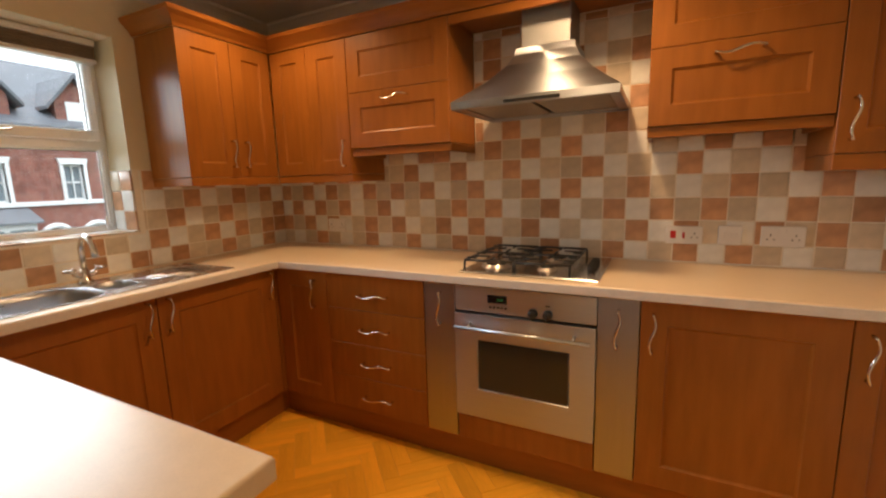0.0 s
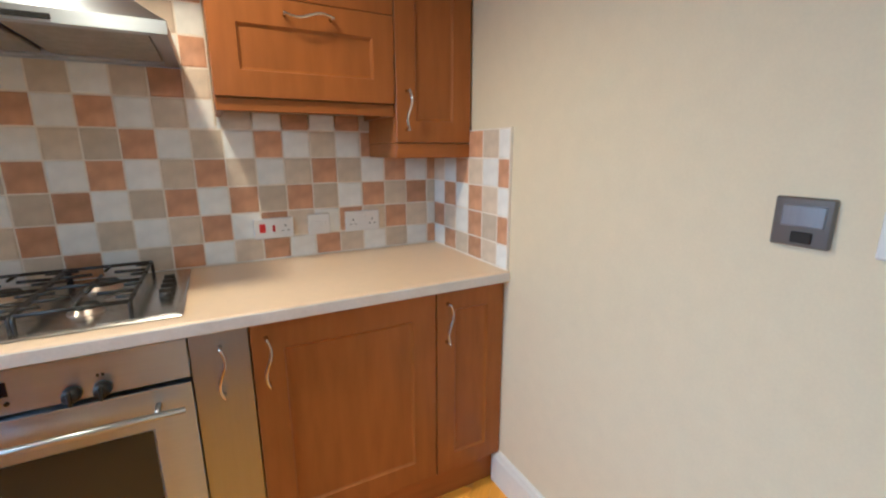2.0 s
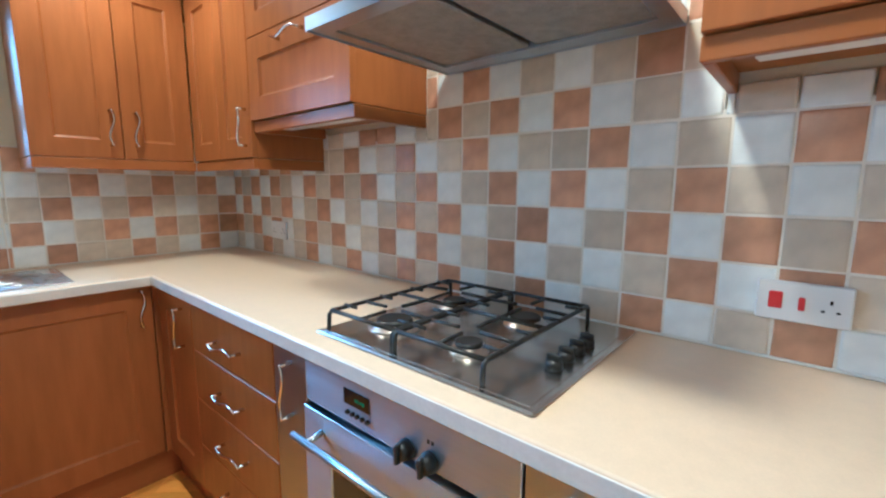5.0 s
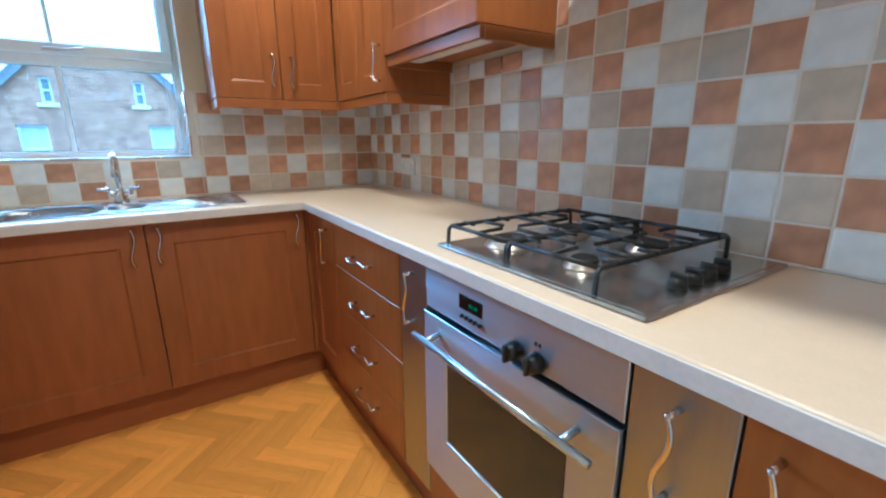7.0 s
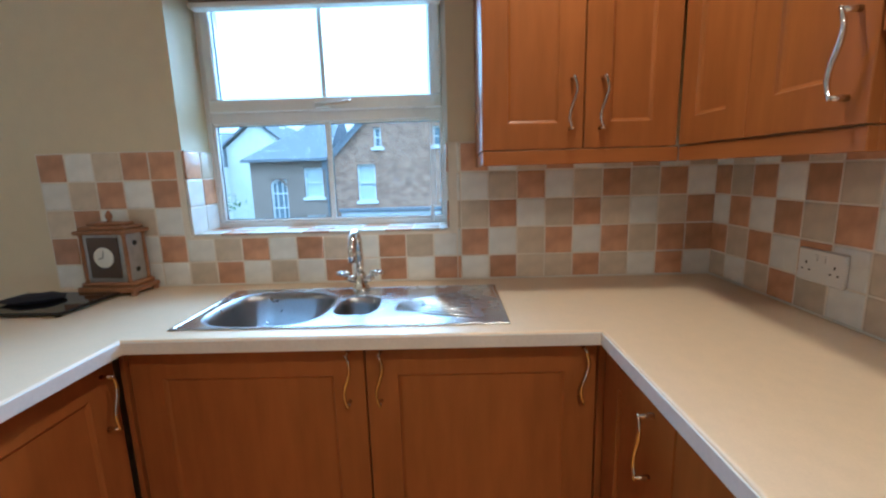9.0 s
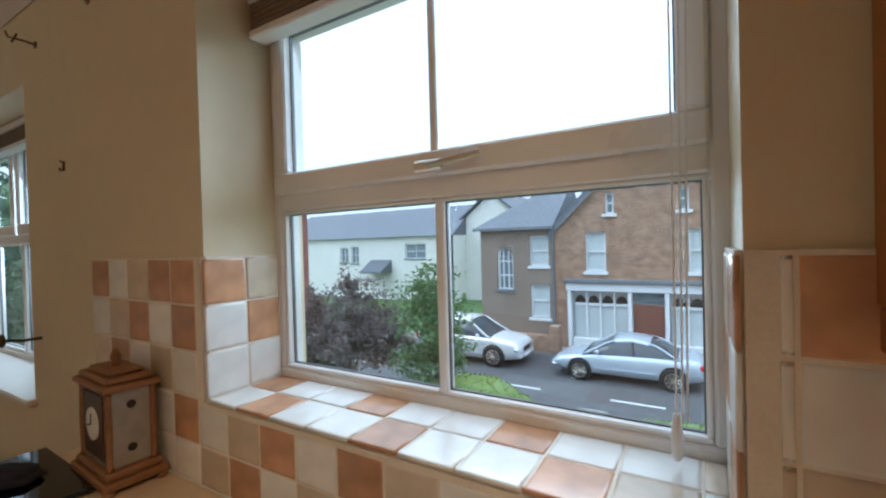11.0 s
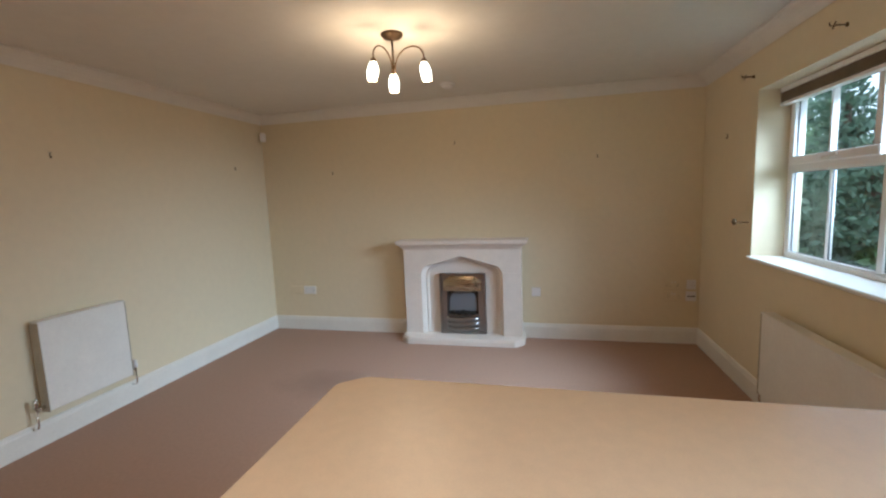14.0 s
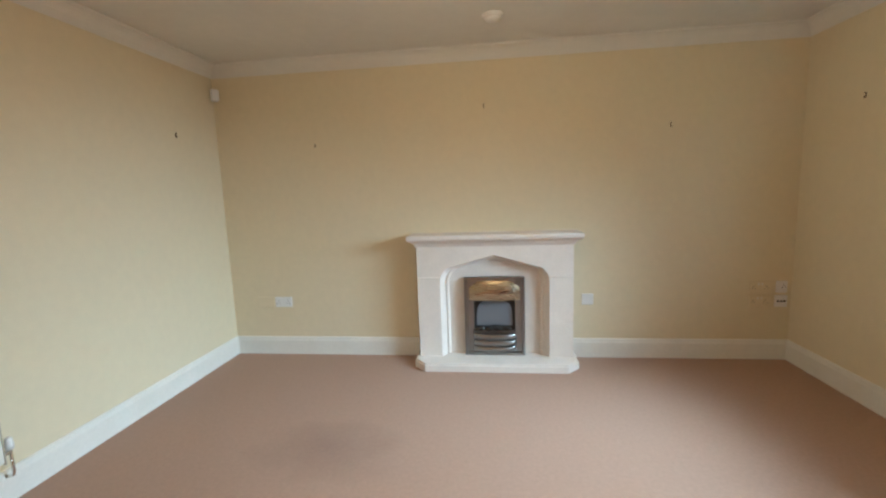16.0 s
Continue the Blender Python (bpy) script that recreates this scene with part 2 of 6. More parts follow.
def tube(bm, pts, r, k=8):
    """A round bar along points; r is one radius or one for each point."""
    pts = [Vector(p) for p in pts]
    rs = r if isinstance(r, (list, tuple)) else [r] * len(pts)
    rings, side = [], None
    for i, p in enumerate(pts):
        d = (pts[min(i + 1, len(pts) - 1)] - pts[max(i - 1, 0)]).normalized()
        if side is None:
            side = d.orthogonal().normalized()
        side = (side - d * side.dot(d)).normalized()
        up = d.cross(side)
        rings.append([bm.verts.new(p + rs[i] * (math.cos(a) * side + math.sin(a) * up)) for a in (2 * math.pi * j / k for j in range(k))])
    for a, b in zip(rings, rings[1:]):
        for j in range(k):
            bm.faces.new((a[j], a[(j + 1) % k], b[(j + 1) % k], b[j]))
    bm.faces.new(rings[0][::-1]), bm.faces.new(rings[-1])
    return bm


def lathe(bm, profile, k=20, at=(0, 0, 0)):
    """A turned shape: profile of (radius, height)."""
    rings = [[bm.verts.new((at[0] + r * math.cos(2 * math.pi * j / k), at[1] + r * math.sin(2 * math.pi * j / k), at[2] + z)) for j in range(k)] for r, z in profile]
    for a, b in zip(rings, rings[1:]):
        for j in range(k):
            bm.faces.new((a[j], a[(j + 1) % k], b[(j + 1) % k], b[j]))
    bm.faces.new(rings[0][::-1]), bm.faces.new(rings[-1])
    return bm


def run(bm, line, profile, closed=False):
    """A moulding swept along a plan line, mitred at its corners; profile of (inset to the line's left, height)."""
    pts = [Vector(p) for p in line]
    k = len(pts)
    rings = []
    for i, p in enumerate(pts):
        d0 = (p - pts[i - 1]).normalized() if i or closed else None
        d1 = (pts[(i + 1) % k] - p).normalized() if i < k - 1 or closed else None
        d0, d1 = d0 or d1, d1 or d0
        n0, n1 = Vector((-d0.y, d0.x)), Vector((-d1.y, d1.x))
        mit = (n0 + n1) / max(0.2, 1 + n0.dot(n1))
        rings.append([bm.verts.new((p.x + mit.x * a, p.y + mit.y * a, z)) for a, z in profile])
    q = len(profile)
    for i in range(k if closed else k - 1):
        a, b = rings[i], rings[(i + 1) % k]
        for j in range(q):
            bm.faces.new((a[j], a[(j + 1) % q], b[(j + 1) % q], b[j]))
    if not closed:
        bm.faces.new(rings[0][::-1]), bm.faces.new(rings[-1])
    return bm


# ---- the room's plan ----
NY, WX, EX, SY, LX, CEIL = 2.490, -2.200, 0.987, -3.010, 2.095, 2.330
DIAG_A, DIAG_B = (EX, 0.718), (LX, -0.390)
TOP = 0.91


def structure(name, bm, mat, label=""):
    return tagged(part(name, bm, mat, None, label), kind="structure", category=name.split("_")[0])


KW = (0.575, 1.530, 1.095, 2.030)  # kitchen window opening: y, y, z, z
LW = (-2.075, -0.455, 0.920, 2.000)  # living room window opening
bm = bmesh.new()
T = 0.27
ys = [SY - 0.2, LW[0], LW[1], KW[0], KW[1], NY + 0.2]
blk(bm, WX - T, WX, ys[0], ys[1], -0.3, 2.6), blk(bm, WX - T, WX, ys[2], ys[3], -0.3, 2.6), blk(bm, WX - T, WX, ys[4], ys[5], -0.3, 2.6)
for y0, y1, z0, z1 in (LW, KW):
    blk(bm, WX - T, WX, y0, y1, -0.3, z0), blk(bm, WX - T, WX, y0, y1, z1, 2.6)
wall_west = structure("wall_west", bm, M_WALL, "cream painted wall with two window openings")
wall_north = structure("wall_north", box(WX, EX, NY, NY + 0.2, -0.3, 2.6), M_WALL, "cream kitchen wall behind tiles and cabinets")
wall_south = structure("wall_south", box(WX, LX + 0.2, SY - 0.2, SY, -0.3, 2.6), M_WALL, "cream painted wall behind the fireplace")
wall_east = structure("wall_east", prism(bmesh.new(), [(LX, SY), (LX + 0.2, SY), (LX + 0.2, DIAG_B[1] + 0.08), DIAG_B], -0.3, 2.6), M_WALL, "cream painted living room wall")
wall_diagonal = structure("wall_diagonal", prism(bmesh.new(), [DIAG_B, (LX + 0.2, DIAG_B[1] + 0.08), (EX + 0.2, DIAG_A[1] + 0.08), DIAG_A], -0.3, 2.6), M_WALL, "cream painted angled wall")
wall_kitchen_east = structure("wall_kitchen_east", prism(bmesh.new(), [DIAG_A, (EX + 0.2, DIAG_A[1] + 0.08), (EX + 0.2, NY + 0.2), (EX, NY + 0.2)], -0.3, 2.6), M_WALL, "cream painted kitchen side wall")
ceiling = structure("ceiling", box(WX - 0.3, LX + 0.2, SY - 0.2, NY + 0.2, CEIL, CEIL + 0.15), M_CEIL, "off-white painted ceiling")
CARPET_EDGE = 0.30
carpet = structure("floor_carpet", prism(bmesh.new(), [(WX, SY), (LX, SY), DIAG_B, (EX + (0.718 - CARPET_EDGE), CARPET_EDGE), (WX, CARPET_EDGE)], -0.12, 0.002), M_CARPET, "dusky pink fitted carpet")
floor_kitchen = structure("floor_kitchen", prism(bmesh.new(), [(WX, CARPET_EDGE), (EX + (0.718 - CARPET_EDGE), CARPET_EDGE), DIAG_A, (EX, NY), (WX, NY)], -0.12, -0.004), material("floor_joint", (0.70, 0.33, 0.05), 0.6), "wood-effect herringbone kitchen floor")

ROOM = [(WX, SY), (LX, SY), DIAG_B, DIAG_A, (EX, NY), (WX, NY)]
cove = [(0.0, 2.328), (0.0, 2.241), (0.006, 2.238), (0.012, 2.250), (0.026, 2.276), (0.046, 2.297), (0.068, 2.311), (0.084, 2.316), (0.088, 2.328)]
structure("trim_coving", run(bmesh.new(), ROOM, cove, True), M_CEIL, "off-white plaster coving")
skirt = [(0.0, 0.0), (0.018, 0.0), (0.018, 0.118), (0.013, 0.132), (0.012, 0.142), (0.005, 0.150), (0.0, 0.150)]
structure("baseboard", run(bmesh.new(), [(WX, 0.09), (WX, SY), (LX, SY), DIAG_B, DIAG_A, (EX, 1.955)], skirt), M_WHITE, "white painted skirting board")


# ---- windows ----
def window(name, y0, y1, z0, z1, xo, trans, mids, tops):
    """A white plastic window in the west wall; tops: which upper lights are opening sashes."""
    win = tagged(thing(name, pose(xo, 0, 0), "white plastic window with opening upper lights", "window"), kind="structure")
    f, d = 0.040, 0.06
    bm = bmesh.new()
    for b in ((y0, y1, z0, z0 + f), (y0, y1, z1 - f, z1), (y0, y0 + f, z0 + f, z1 - f), (y1 - f, y1, z0 + f, z1 - f)):
        blk(bm, -d, 0, b[0], b[1], b[2], b[3], 0.004)
    blk(bm, -d, 0, y0 + f, y1 - f, trans - 0.022, trans + 0.022, 0.004)
    part("window_frame", bm, M_UPVC, win)
    cells = [y0 + f] + mids + [y1 - f]
    wide = lambda c: 0.020 if any(abs(c - (tops[0][1] + 0.02)) < 0.005 for _ in tops[1:]) else (0.007 if tops[1:] else 0.010)
    for a, b in zip(cells[:-1], cells[1:]):
        lo, hi = (a if a == cells[0] else a + wide(a)), (b if b == cells[-1] else b - wide(b))
        pane = part("pane", box(-0.034, -0.028, lo, hi, z0 + f, trans - 0.022), M_PANE, win)
        pane.visible_shadow = False
        bead = bmesh.new()
        blk(bead, -0.027, -0.004, lo, hi, z0 + f, z0 + f + 0.010, 0.003), blk(bead, -0.027, -0.004, lo, hi, trans - 0.030, trans - 0.022, 0.003)
        for on, p in ((a == cells[0], lo), (b == cells[-1], hi - 0.010)):
            if on:
                blk(bead, -0.027, -0.004, p, p + 0.010, z0 + f + 0.010, trans - 0.030, 0.003)
        part("glazing_bead", bead, M_UPVC, win)
        g0, g1, h0, h1 = lo + (0.010 if a == cells[0] else 0.0), hi - (0.010 if b == cells[-1] else 0.0), z0 + f + 0.010, trans - 0.030
        seal = bmesh.new()
        for q in ((g0, g1, h0, h0 + 0.0025), (g0, g1, h1 - 0.0025, h1), (g0, g0 + 0.0025, h0 + 0.0025, h1 - 0.0025), (g1 - 0.0025, g1, h0 + 0.0025, h1 - 0.0025)):
            blk(seal, -0.0275, -0.020, *q)
        part("gasket", seal, M_GASKET, win, "dark grey rubber glazing gasket")
    for c in mids:
        part("glazing_bar", box(-d + 0.02, -0.010, c - wide(c), c + wide(c), z0 + f, trans - 0.022, 0.003), M_UPVC, win)
    for a, b in tops:
        sash = bmesh.new()
        s0, s1 = trans + 0.018, z1 - f - 0.002
        for s in ((a, b, s0, s0 + 0.050), (a, b, s1 - 0.044, s1), (a, a + 0.041, s0 + 0.050, s1 - 0.044), (b - 0.041, b, s0 + 0.050, s1 - 0.044)):
            blk(sash, -0.05, 0.014, *s, 0.005)
        sa = part("sash", sash, M_UPVC, win)
        seal = bmesh.new()
        for q in ((a + 0.041, b - 0.041, s0 + 0.050, s0 + 0.053), (a + 0.041, b - 0.041, s1 - 0.047, s1 - 0.044), (a + 0.041, a + 0.044, s0 + 0.053, s1 - 0.047), (b - 0.044, b - 0.041, s0 + 0.053, s1 - 0.047)):
            blk(seal, -0.0155, -0.008, *q)
        part("gasket", seal, M_GASKET, sa, "dark grey rubber glazing gasket")
        inner = [a + 0.041] + [c for c in mids if a < c < b] + [b - 0.041]
        for p, q in zip(inner[:-1], inner[1:]):
            pane = part("pane", box(-0.022, -0.016, p, q, s0 + 0.050, s1 - 0.044), M_PANE, sa)
            pane.visible_shadow = False
        for c in inner[1:-1]:
            part("glazing_bar", box(-0.03, 0.004, c - (0.007 if tops[1:] else 0.009), c + (0.007 if tops[1:] else 0.009), s0 + 0.050, s1 - 0.044, 0.003), M_UPVC, sa)
        mid = (a + b) / 2
        handle = box(0.014, 0.026, mid - 0.035, mid + 0.03, s0 + 0.008, s0 + 0.03, 0.004)
        tube(handle, [(0.03, mid, s0 + 0.018), (0.034, mid + 0.05, s0 + 0.022), (0.03, mid + 0.11, s0 + 0.03)], 0.006)
        part("window_handle", handle, M_SATIN, sa, "satin metal window handle")
    return win


window_1 = window("window_1", KW[0] - 0.018, KW[1] + 0.018, KW[2] - 0.012, KW[3], -2.385, 1.537, [1.053], [(KW[0] + 0.022, KW[1] - 0.022)])
window_2 = window("window_2", LW[0] - 0.01, LW[1] + 0.01, LW[2], LW[3], -2.385, 1.500, [-1.67, -1.265, -0.86], [(LW[0] + 0.030, -1.285), (-1.245, LW[1] - 0.030)])
structure("sill_living", box(-2.384, WX + 0.028, LW[0] - 0.012, LW[1] + 0.02, LW[2] - 0.008, LW[2] + 0.014, 0.006), M_WHITE, "white painted window sill")


# ---- kitchen furniture ----
def wavy(along, m, parent, size=0.15):
    """A wave-shaped metal bar handle on two posts; along: v or h."""
    bm, pts = bmesh.new(), []
    for i in range(17):
        s = i / 16 - 0.5
        w = 0.009 * math.sin(2 * math.pi * s)
        pts.append((w, -0.03, s * size) if along == "v" else (s * size, -0.03, w))
    tube(bm, pts, [0.0034 + 0.0016 * math.cos(math.pi * (i / 16 - 0.5)) for i in range(17)], 8)
    for s in (-0.47, 0.47):
        w = 0.009 * math.sin(2 * math.pi * s)
        p = (w, 0, s * size) if along == "v" else (s * size, 0, w)
        tube(bm, [(p[0], 0.0, p[2]), (p[0], -0.03, p[2])], [0.0058, 0.0038], 8)
    return part("handle", bm, M_HANDLE, parent, "wavy polished nickel handle", m, True)


def framed(x0, x1, z0, z1, a0, a1, c0, c1, y0, y1, sunk, lip=0.006):
    """A slab with a sunk field a0..a1 by c0..c1 in its front, as one skin; the front faces -y."""
    bm = bmesh.new()
    rects = [(x0, x1, z0, z1, y1), (x0, x1, z0, z1, y0 + 0.0015), (x0 + 0.0015, x1 - 0.0015, z0 + 0.0015, z1 - 0.0015, y0), (a0, a1, c0, c1, y0),
             (a0 + lip * 0.3, a1 - lip * 0.3, c0 + lip * 0.3, c1 - lip * 0.3, y0 + sunk * 0.6), (a0 + lip, a1 - lip, c0 + lip, c1 - lip, y0 + sunk)]
    rings = [[bm.verts.new(v) for v in ((p, y, r), (q, y, r), (q, y, s), (p, y, s))] for p, q, r, s, y in rects]
    for a, b in zip(rings, rings[1:]):
        for k in range(4):
            bm.faces.new((a[k], a[(k + 1) % 4], b[(k + 1) % 4], b[k]))
    bm.faces.new(rings[0][::-1]), bm.faces.new(rings[-1])
    return bm


def shaker(w, h, rail=0.085, t=0.02):
    return framed(0, w, 0, h, rail, w - rail, rail, h - rail, 0, t, 0.008, 0.009)


def cabinet(name, label, m, w, d, z0, z1, fronts, group=""):
    """A cabinet unit: a carcass and its fronts. The front plane is y = 0, the back y = d."""
    ob = thing(name, m, label, "cabinet", group)
    part("body", box(0.0005, w - 0.0005, 0.0205, d, z0, z1, 0.001), M_WOOD, ob)
    for f in fronts:
        x0, x1, a, b, style = f["x"][0] + 0.001, f["x"][1] - 0.001, f["z"][0] + 0.001, f["z"][1] - 0.001, f["style"]
        at = pose(x0, 0, a)
        if style == "shaker":
            door = part(f.get("name", "door"), shaker(x1 - x0, b - a, f.get("rail", 0.085)), M_WOOD, ob, m=at)
        elif style == "slab":
            door = part(f.get("name", "drawer_front"), box(0, x1 - x0, 0, 0.02, 0, b - a, 0.002), M_WOOD, ob, m=at)
        else:
            door = part("steel_front", box(0, x1 - x0, 0, 0.02, 0, b - a, 0.002), M_STEELD, ob, "dark satin steel front", m=at)
        for h in f.get("handles", ()):
            wavy(h[0], pose(h[1] - x0, 0, h[2] - a), door, h[3] if len(h) > 3 else 0.15)
    return ob


FY, FX = 1.925, -1.700  # planes of the north and west base fronts
B0, B1 = 0.145, 0.864
G = "kitchen base units"


def north(x):
    return pose(x, FY, 0)


def west(y):
    return pose(FX, y, 0, 0, 0, 90)


cabinet("base_cabinet", "cherry wood corner base cabinet with plain door", north(-1.690), 0.345, 0.55, B0, 0.868, [dict(x=(0.0, 0.345), z=(B0, B1), style="shaker", handles=[("v", 0.262, 0.745)])], G)
cabinet("drawer_unit", "cherry wood unit of four drawers with wavy handles", north(-1.343), 0.570, 0.55, B0, 0.868,
        [dict(x=(0, 0.57), z=(a, b), style="slab", name="drawer", handles=[("h", 0.292, c, 0.17)]) for a, b, c in ((0.684, B1, 0.765), (0.504, 0.684, 0.590), (0.324, 0.504, 0.412), (B0, 0.324, 0.230))], G)
cabinet("pull_out_unit", "narrow pull-out unit with stainless steel front", north(-0.771), 0.155, 0.55, B0, 0.868, [dict(x=(0, 0.155), z=(B0, B1), style="steel", handles=[("v", 0.085, 0.75)])], G)
cabinet("pull_out_unit", "narrow pull-out unit with stainless steel front", north(-0.024), 0.146, 0.55, B0, 0.868, [dict(x=(0, 0.146), z=(B0, B1), style="steel", handles=[("v", 0.072, 0.75)])], G)
cabinet("base_cabinet", "wide cherry wood base cabinet with framed door", north(0.124), 0.579, 0.55, B0, 0.868, [dict(x=(0, 0.579), z=(B0, B1), style="shaker", handles=[("v", 0.040, 0.75)])], G)
cabinet("base_cabinet", "narrow cherry wood base cabinet beside the wall", north(0.705), 0.279, 0.55, B0, 0.868, [dict(x=(0, 0.279), z=(B0, B1), style="shaker", rail=0.07, handles=[("v", 0.040, 0.75)])], G)
cabinet("sink_cabinet", "cherry wood sink base cabinet", west(0.660), 0.633, 0.48, B0, 0.70, [dict(x=(0, 0.633), z=(B0, B1), style="shaker", handles=[("v", 0.590, 0.775)])], G)
cabinet("base_cabinet", "cherry wood base cabinet under the drainer", west(1.295), 0.612, 0.48, B0, 0.868, [dict(x=(0, 0.612), z=(B0, B1), style="shaker", handles=[("v", 0.040, 0.775), ("v", 0.572, 0.775)])], G)
pen = [cabinet("base_cabinet", "cherry wood base cabinet under the breakfast bar", pose(x, 0.640, 0, 0, 0, 180), w, 0.50, B0, 0.868, [dict(x=(0, w), z=(B0, B1), style="shaker", handles=[("v", w - 0.045, 0.75)])], G) for x, w in ((-0.385, 0.600), (-0.987, 0.690))]
structure("trim_plinth", prism(bmesh.new(), [(EX, FY + 0.045), (EX, FY + 0.06), (FX - 0.06, FY + 0.06), (FX - 0.06, 0.595), (-0.40, 0.595), (-0.40, 0.61), (FX - 0.045, 0.61), (FX - 0.045, FY + 0.045)], 0.0, 0.143), M_WOODH, "cherry wood plinth along the base units")
structure("trim_peninsula_back", box(WX + 0.02, -0.382, 0.120, 0.136, 0.0, 0.868, 0.002), M_WOOD, "cherry wood back panel of the breakfast bar")
structure("trim_corner_post", box(FX - 0.02, FX + 0.006, FY - 0.016, FY + 0.02, B0, 0.866, 0.001), M_WOOD, "cherry wood corner post")
structure("trim_corner_post", box(FX - 0.02, FX + 0.008, 0.642, 0.658, B0, 0.866, 0.001), M_WOOD, "cherry wood corner post")

# worktops: one U-shaped run, with a cut-out for the sink
CX, CY, PY = -1.648, 1.898, 0.692  # front edges: west, north, breakfast bar
SINK = (-2.090, -1.705, 0.775, 1.680)
worktop = thing("worktop", pose(0, 0, 0.87), "cream speckled laminate worktop over the base units", "worktop")


X0 = WX + 0.0005
rim_line = [(X0, 0.072), (-0.392, 0.072), (-0.375, 0.079), (-0.325, 0.122), (-0.318, 0.140), (-0.336, PY), (CX, PY), (CX, CY), (EX - 0.0005, CY), (EX - 0.0005, NY - 0.0005), (X0, NY - 0.0005)]
edge_shape = [(0.006, 0.04), (0.0032, 0.0393), (0.0011, 0.0376), (0.0, 0.035), (0.0, 0.004), (0.0012, 0.0012), (0.004, 0.0), (0.006, 0.0)]
bm = run(bmesh.new(), rim_line, edge_shape, True)
bm.verts.ensure_lookup_table()
s = SINK
for k, z in ((0, 0.04), (len(edge_shape) - 1, 0.0)):
    outer = [bm.verts[i * len(edge_shape) + k] for i in range(len(rim_line))]
    hole = [bm.verts.new((x, y, z)) for x, y in ((s[0] + 0.012, s[2] + 0.012), (s[1] - 0.012, s[2] + 0.012), (s[1] - 0.012, s[3] - 0.012), (s[0] + 0.012, s[3] - 0.012))]
    sides = [bm.edges.get((a, b)) or bm.edges.new((a, b)) for ring in (outer, hole) for a, b in zip(ring, ring[1:] + ring[:1])]
    bmesh.ops.triangle_fill(bm, use_beauty=True, use_dissolve=False, edges=sides)
    bm.verts.ensure_lookup_table()
part("top", bm, M_WORKTOP, worktop)
for a, b, c, d in ((CX, EX - 0.001, CY - 0.0035, CY), (CX, CX + 0.0035, PY, CY - 0.0035), (CX + 0.0035, -0.345, PY, PY + 0.0035)):
    part("edging", box(a, b, c, d, 0.003, 0.036, 0.0012), M_EDGE, worktop, "pale worktop edging strip with daylight in its colour")
for a, b, c, d in ((WX, EX, NY - 0.014, NY - 0.008), (WX + 0.008, WX + 0.014, 0.1, NY - 0.014)):
    part("seal", box(a, b, c, d, 0.0405, 0.046, 0.002), M_WHITE, worktop, "white sealant line")

# ---- oven, hob, hood ----
oven = thing("oven", pose(-0.614, FY, 0), "built-in stainless steel electric oven", "oven")
part("body", box(0.004, 0.586, 0.022, 0.55, 0.262, 0.866), M_DARK, oven)
panel = part("control_panel", box(0.002, 0.588, -0.004, 0.022, 0.752, 0.861, 0.002), M_STEELH, oven)
disp = part("display", box(0.152, 0.237, -0.006, -0.003, 0.797, 0.832, 0.0008), M_BLACKG, panel)
digits = bmesh.new()
for i in range(4):
    x = 0.192 + i * 0.0072 + (0.003 if i > 1 else 0)
    for a, b, c, d in ((0, 0.004, 0.008, 0.009), (0, 0.004, 0.004, 0.005), (0.003, 0.004, 0.001, 0.008)):
        blk(digits, x + a, x + b, -0.0066, -0.0062, 0.808 + c, 0.808 + d)
part("clock_digits", digits, plain("green_display", (0.05, 0.5, 0.12), 0.4, emit=0.15), disp)
for i in range(5):
    part("button", lathe(bmesh.new(), [(0.005, 0.0), (0.005, 0.005), (0.0038, 0.007)], 10), M_BLACK, panel, m=pose(0.166 + i * 0.0165, -0.004, 0.780, 90))
for x in (0.346, 0.405):
    kb = lathe(bmesh.new(), [(0.020, 0.0), (0.019, 0.012), (0.016, 0.024), (0.013, 0.026)], 16)
    blk(kb, -0.0045, 0.0045, -0.019, 0.019, 0.02, 0.034, 0.002)
    part("knob", kb, M_BLACK, panel, "black control knob", pose(x, -0.004, 0.772, 90, 0, 0), True)
for x in (0.396, 0.406):
    part("mark", box(x, x + 0.006, -0.0046, -0.004, 0.803, 0.811), M_DARK, panel)
odoor = framed(0.002, 0.588, 0.268, 0.742, 0.103, 0.494, 0.400, 0.632, -0.012, 0.02, 0.005, 0.004)
od = part("oven_door", odoor, M_STEELH, oven)
part("door_glass", box(0.108, 0.489, -0.0095, -0.0066, 0.405, 0.627), M_OVENG, od, "dark oven glass")
hb = tube(bmesh.new(), [(0.020, -0.055, 0.690), (0.570, -0.055, 0.690)], 0.0085, 12)
for x in (0.075, 0.510):
    tube(hb, [(x, -0.012, 0.697), (x, -0.055, 0.690)], 0.007, 10)
part("bar_handle", hb, M_STEEL, od, "round steel bar handle", smooth=True)
part("lower_panel", box(0.002, 0.588, 0.0, 0.02, B0, 0.262, 0.002), M_WOOD, oven, "cherry wood filler panel")

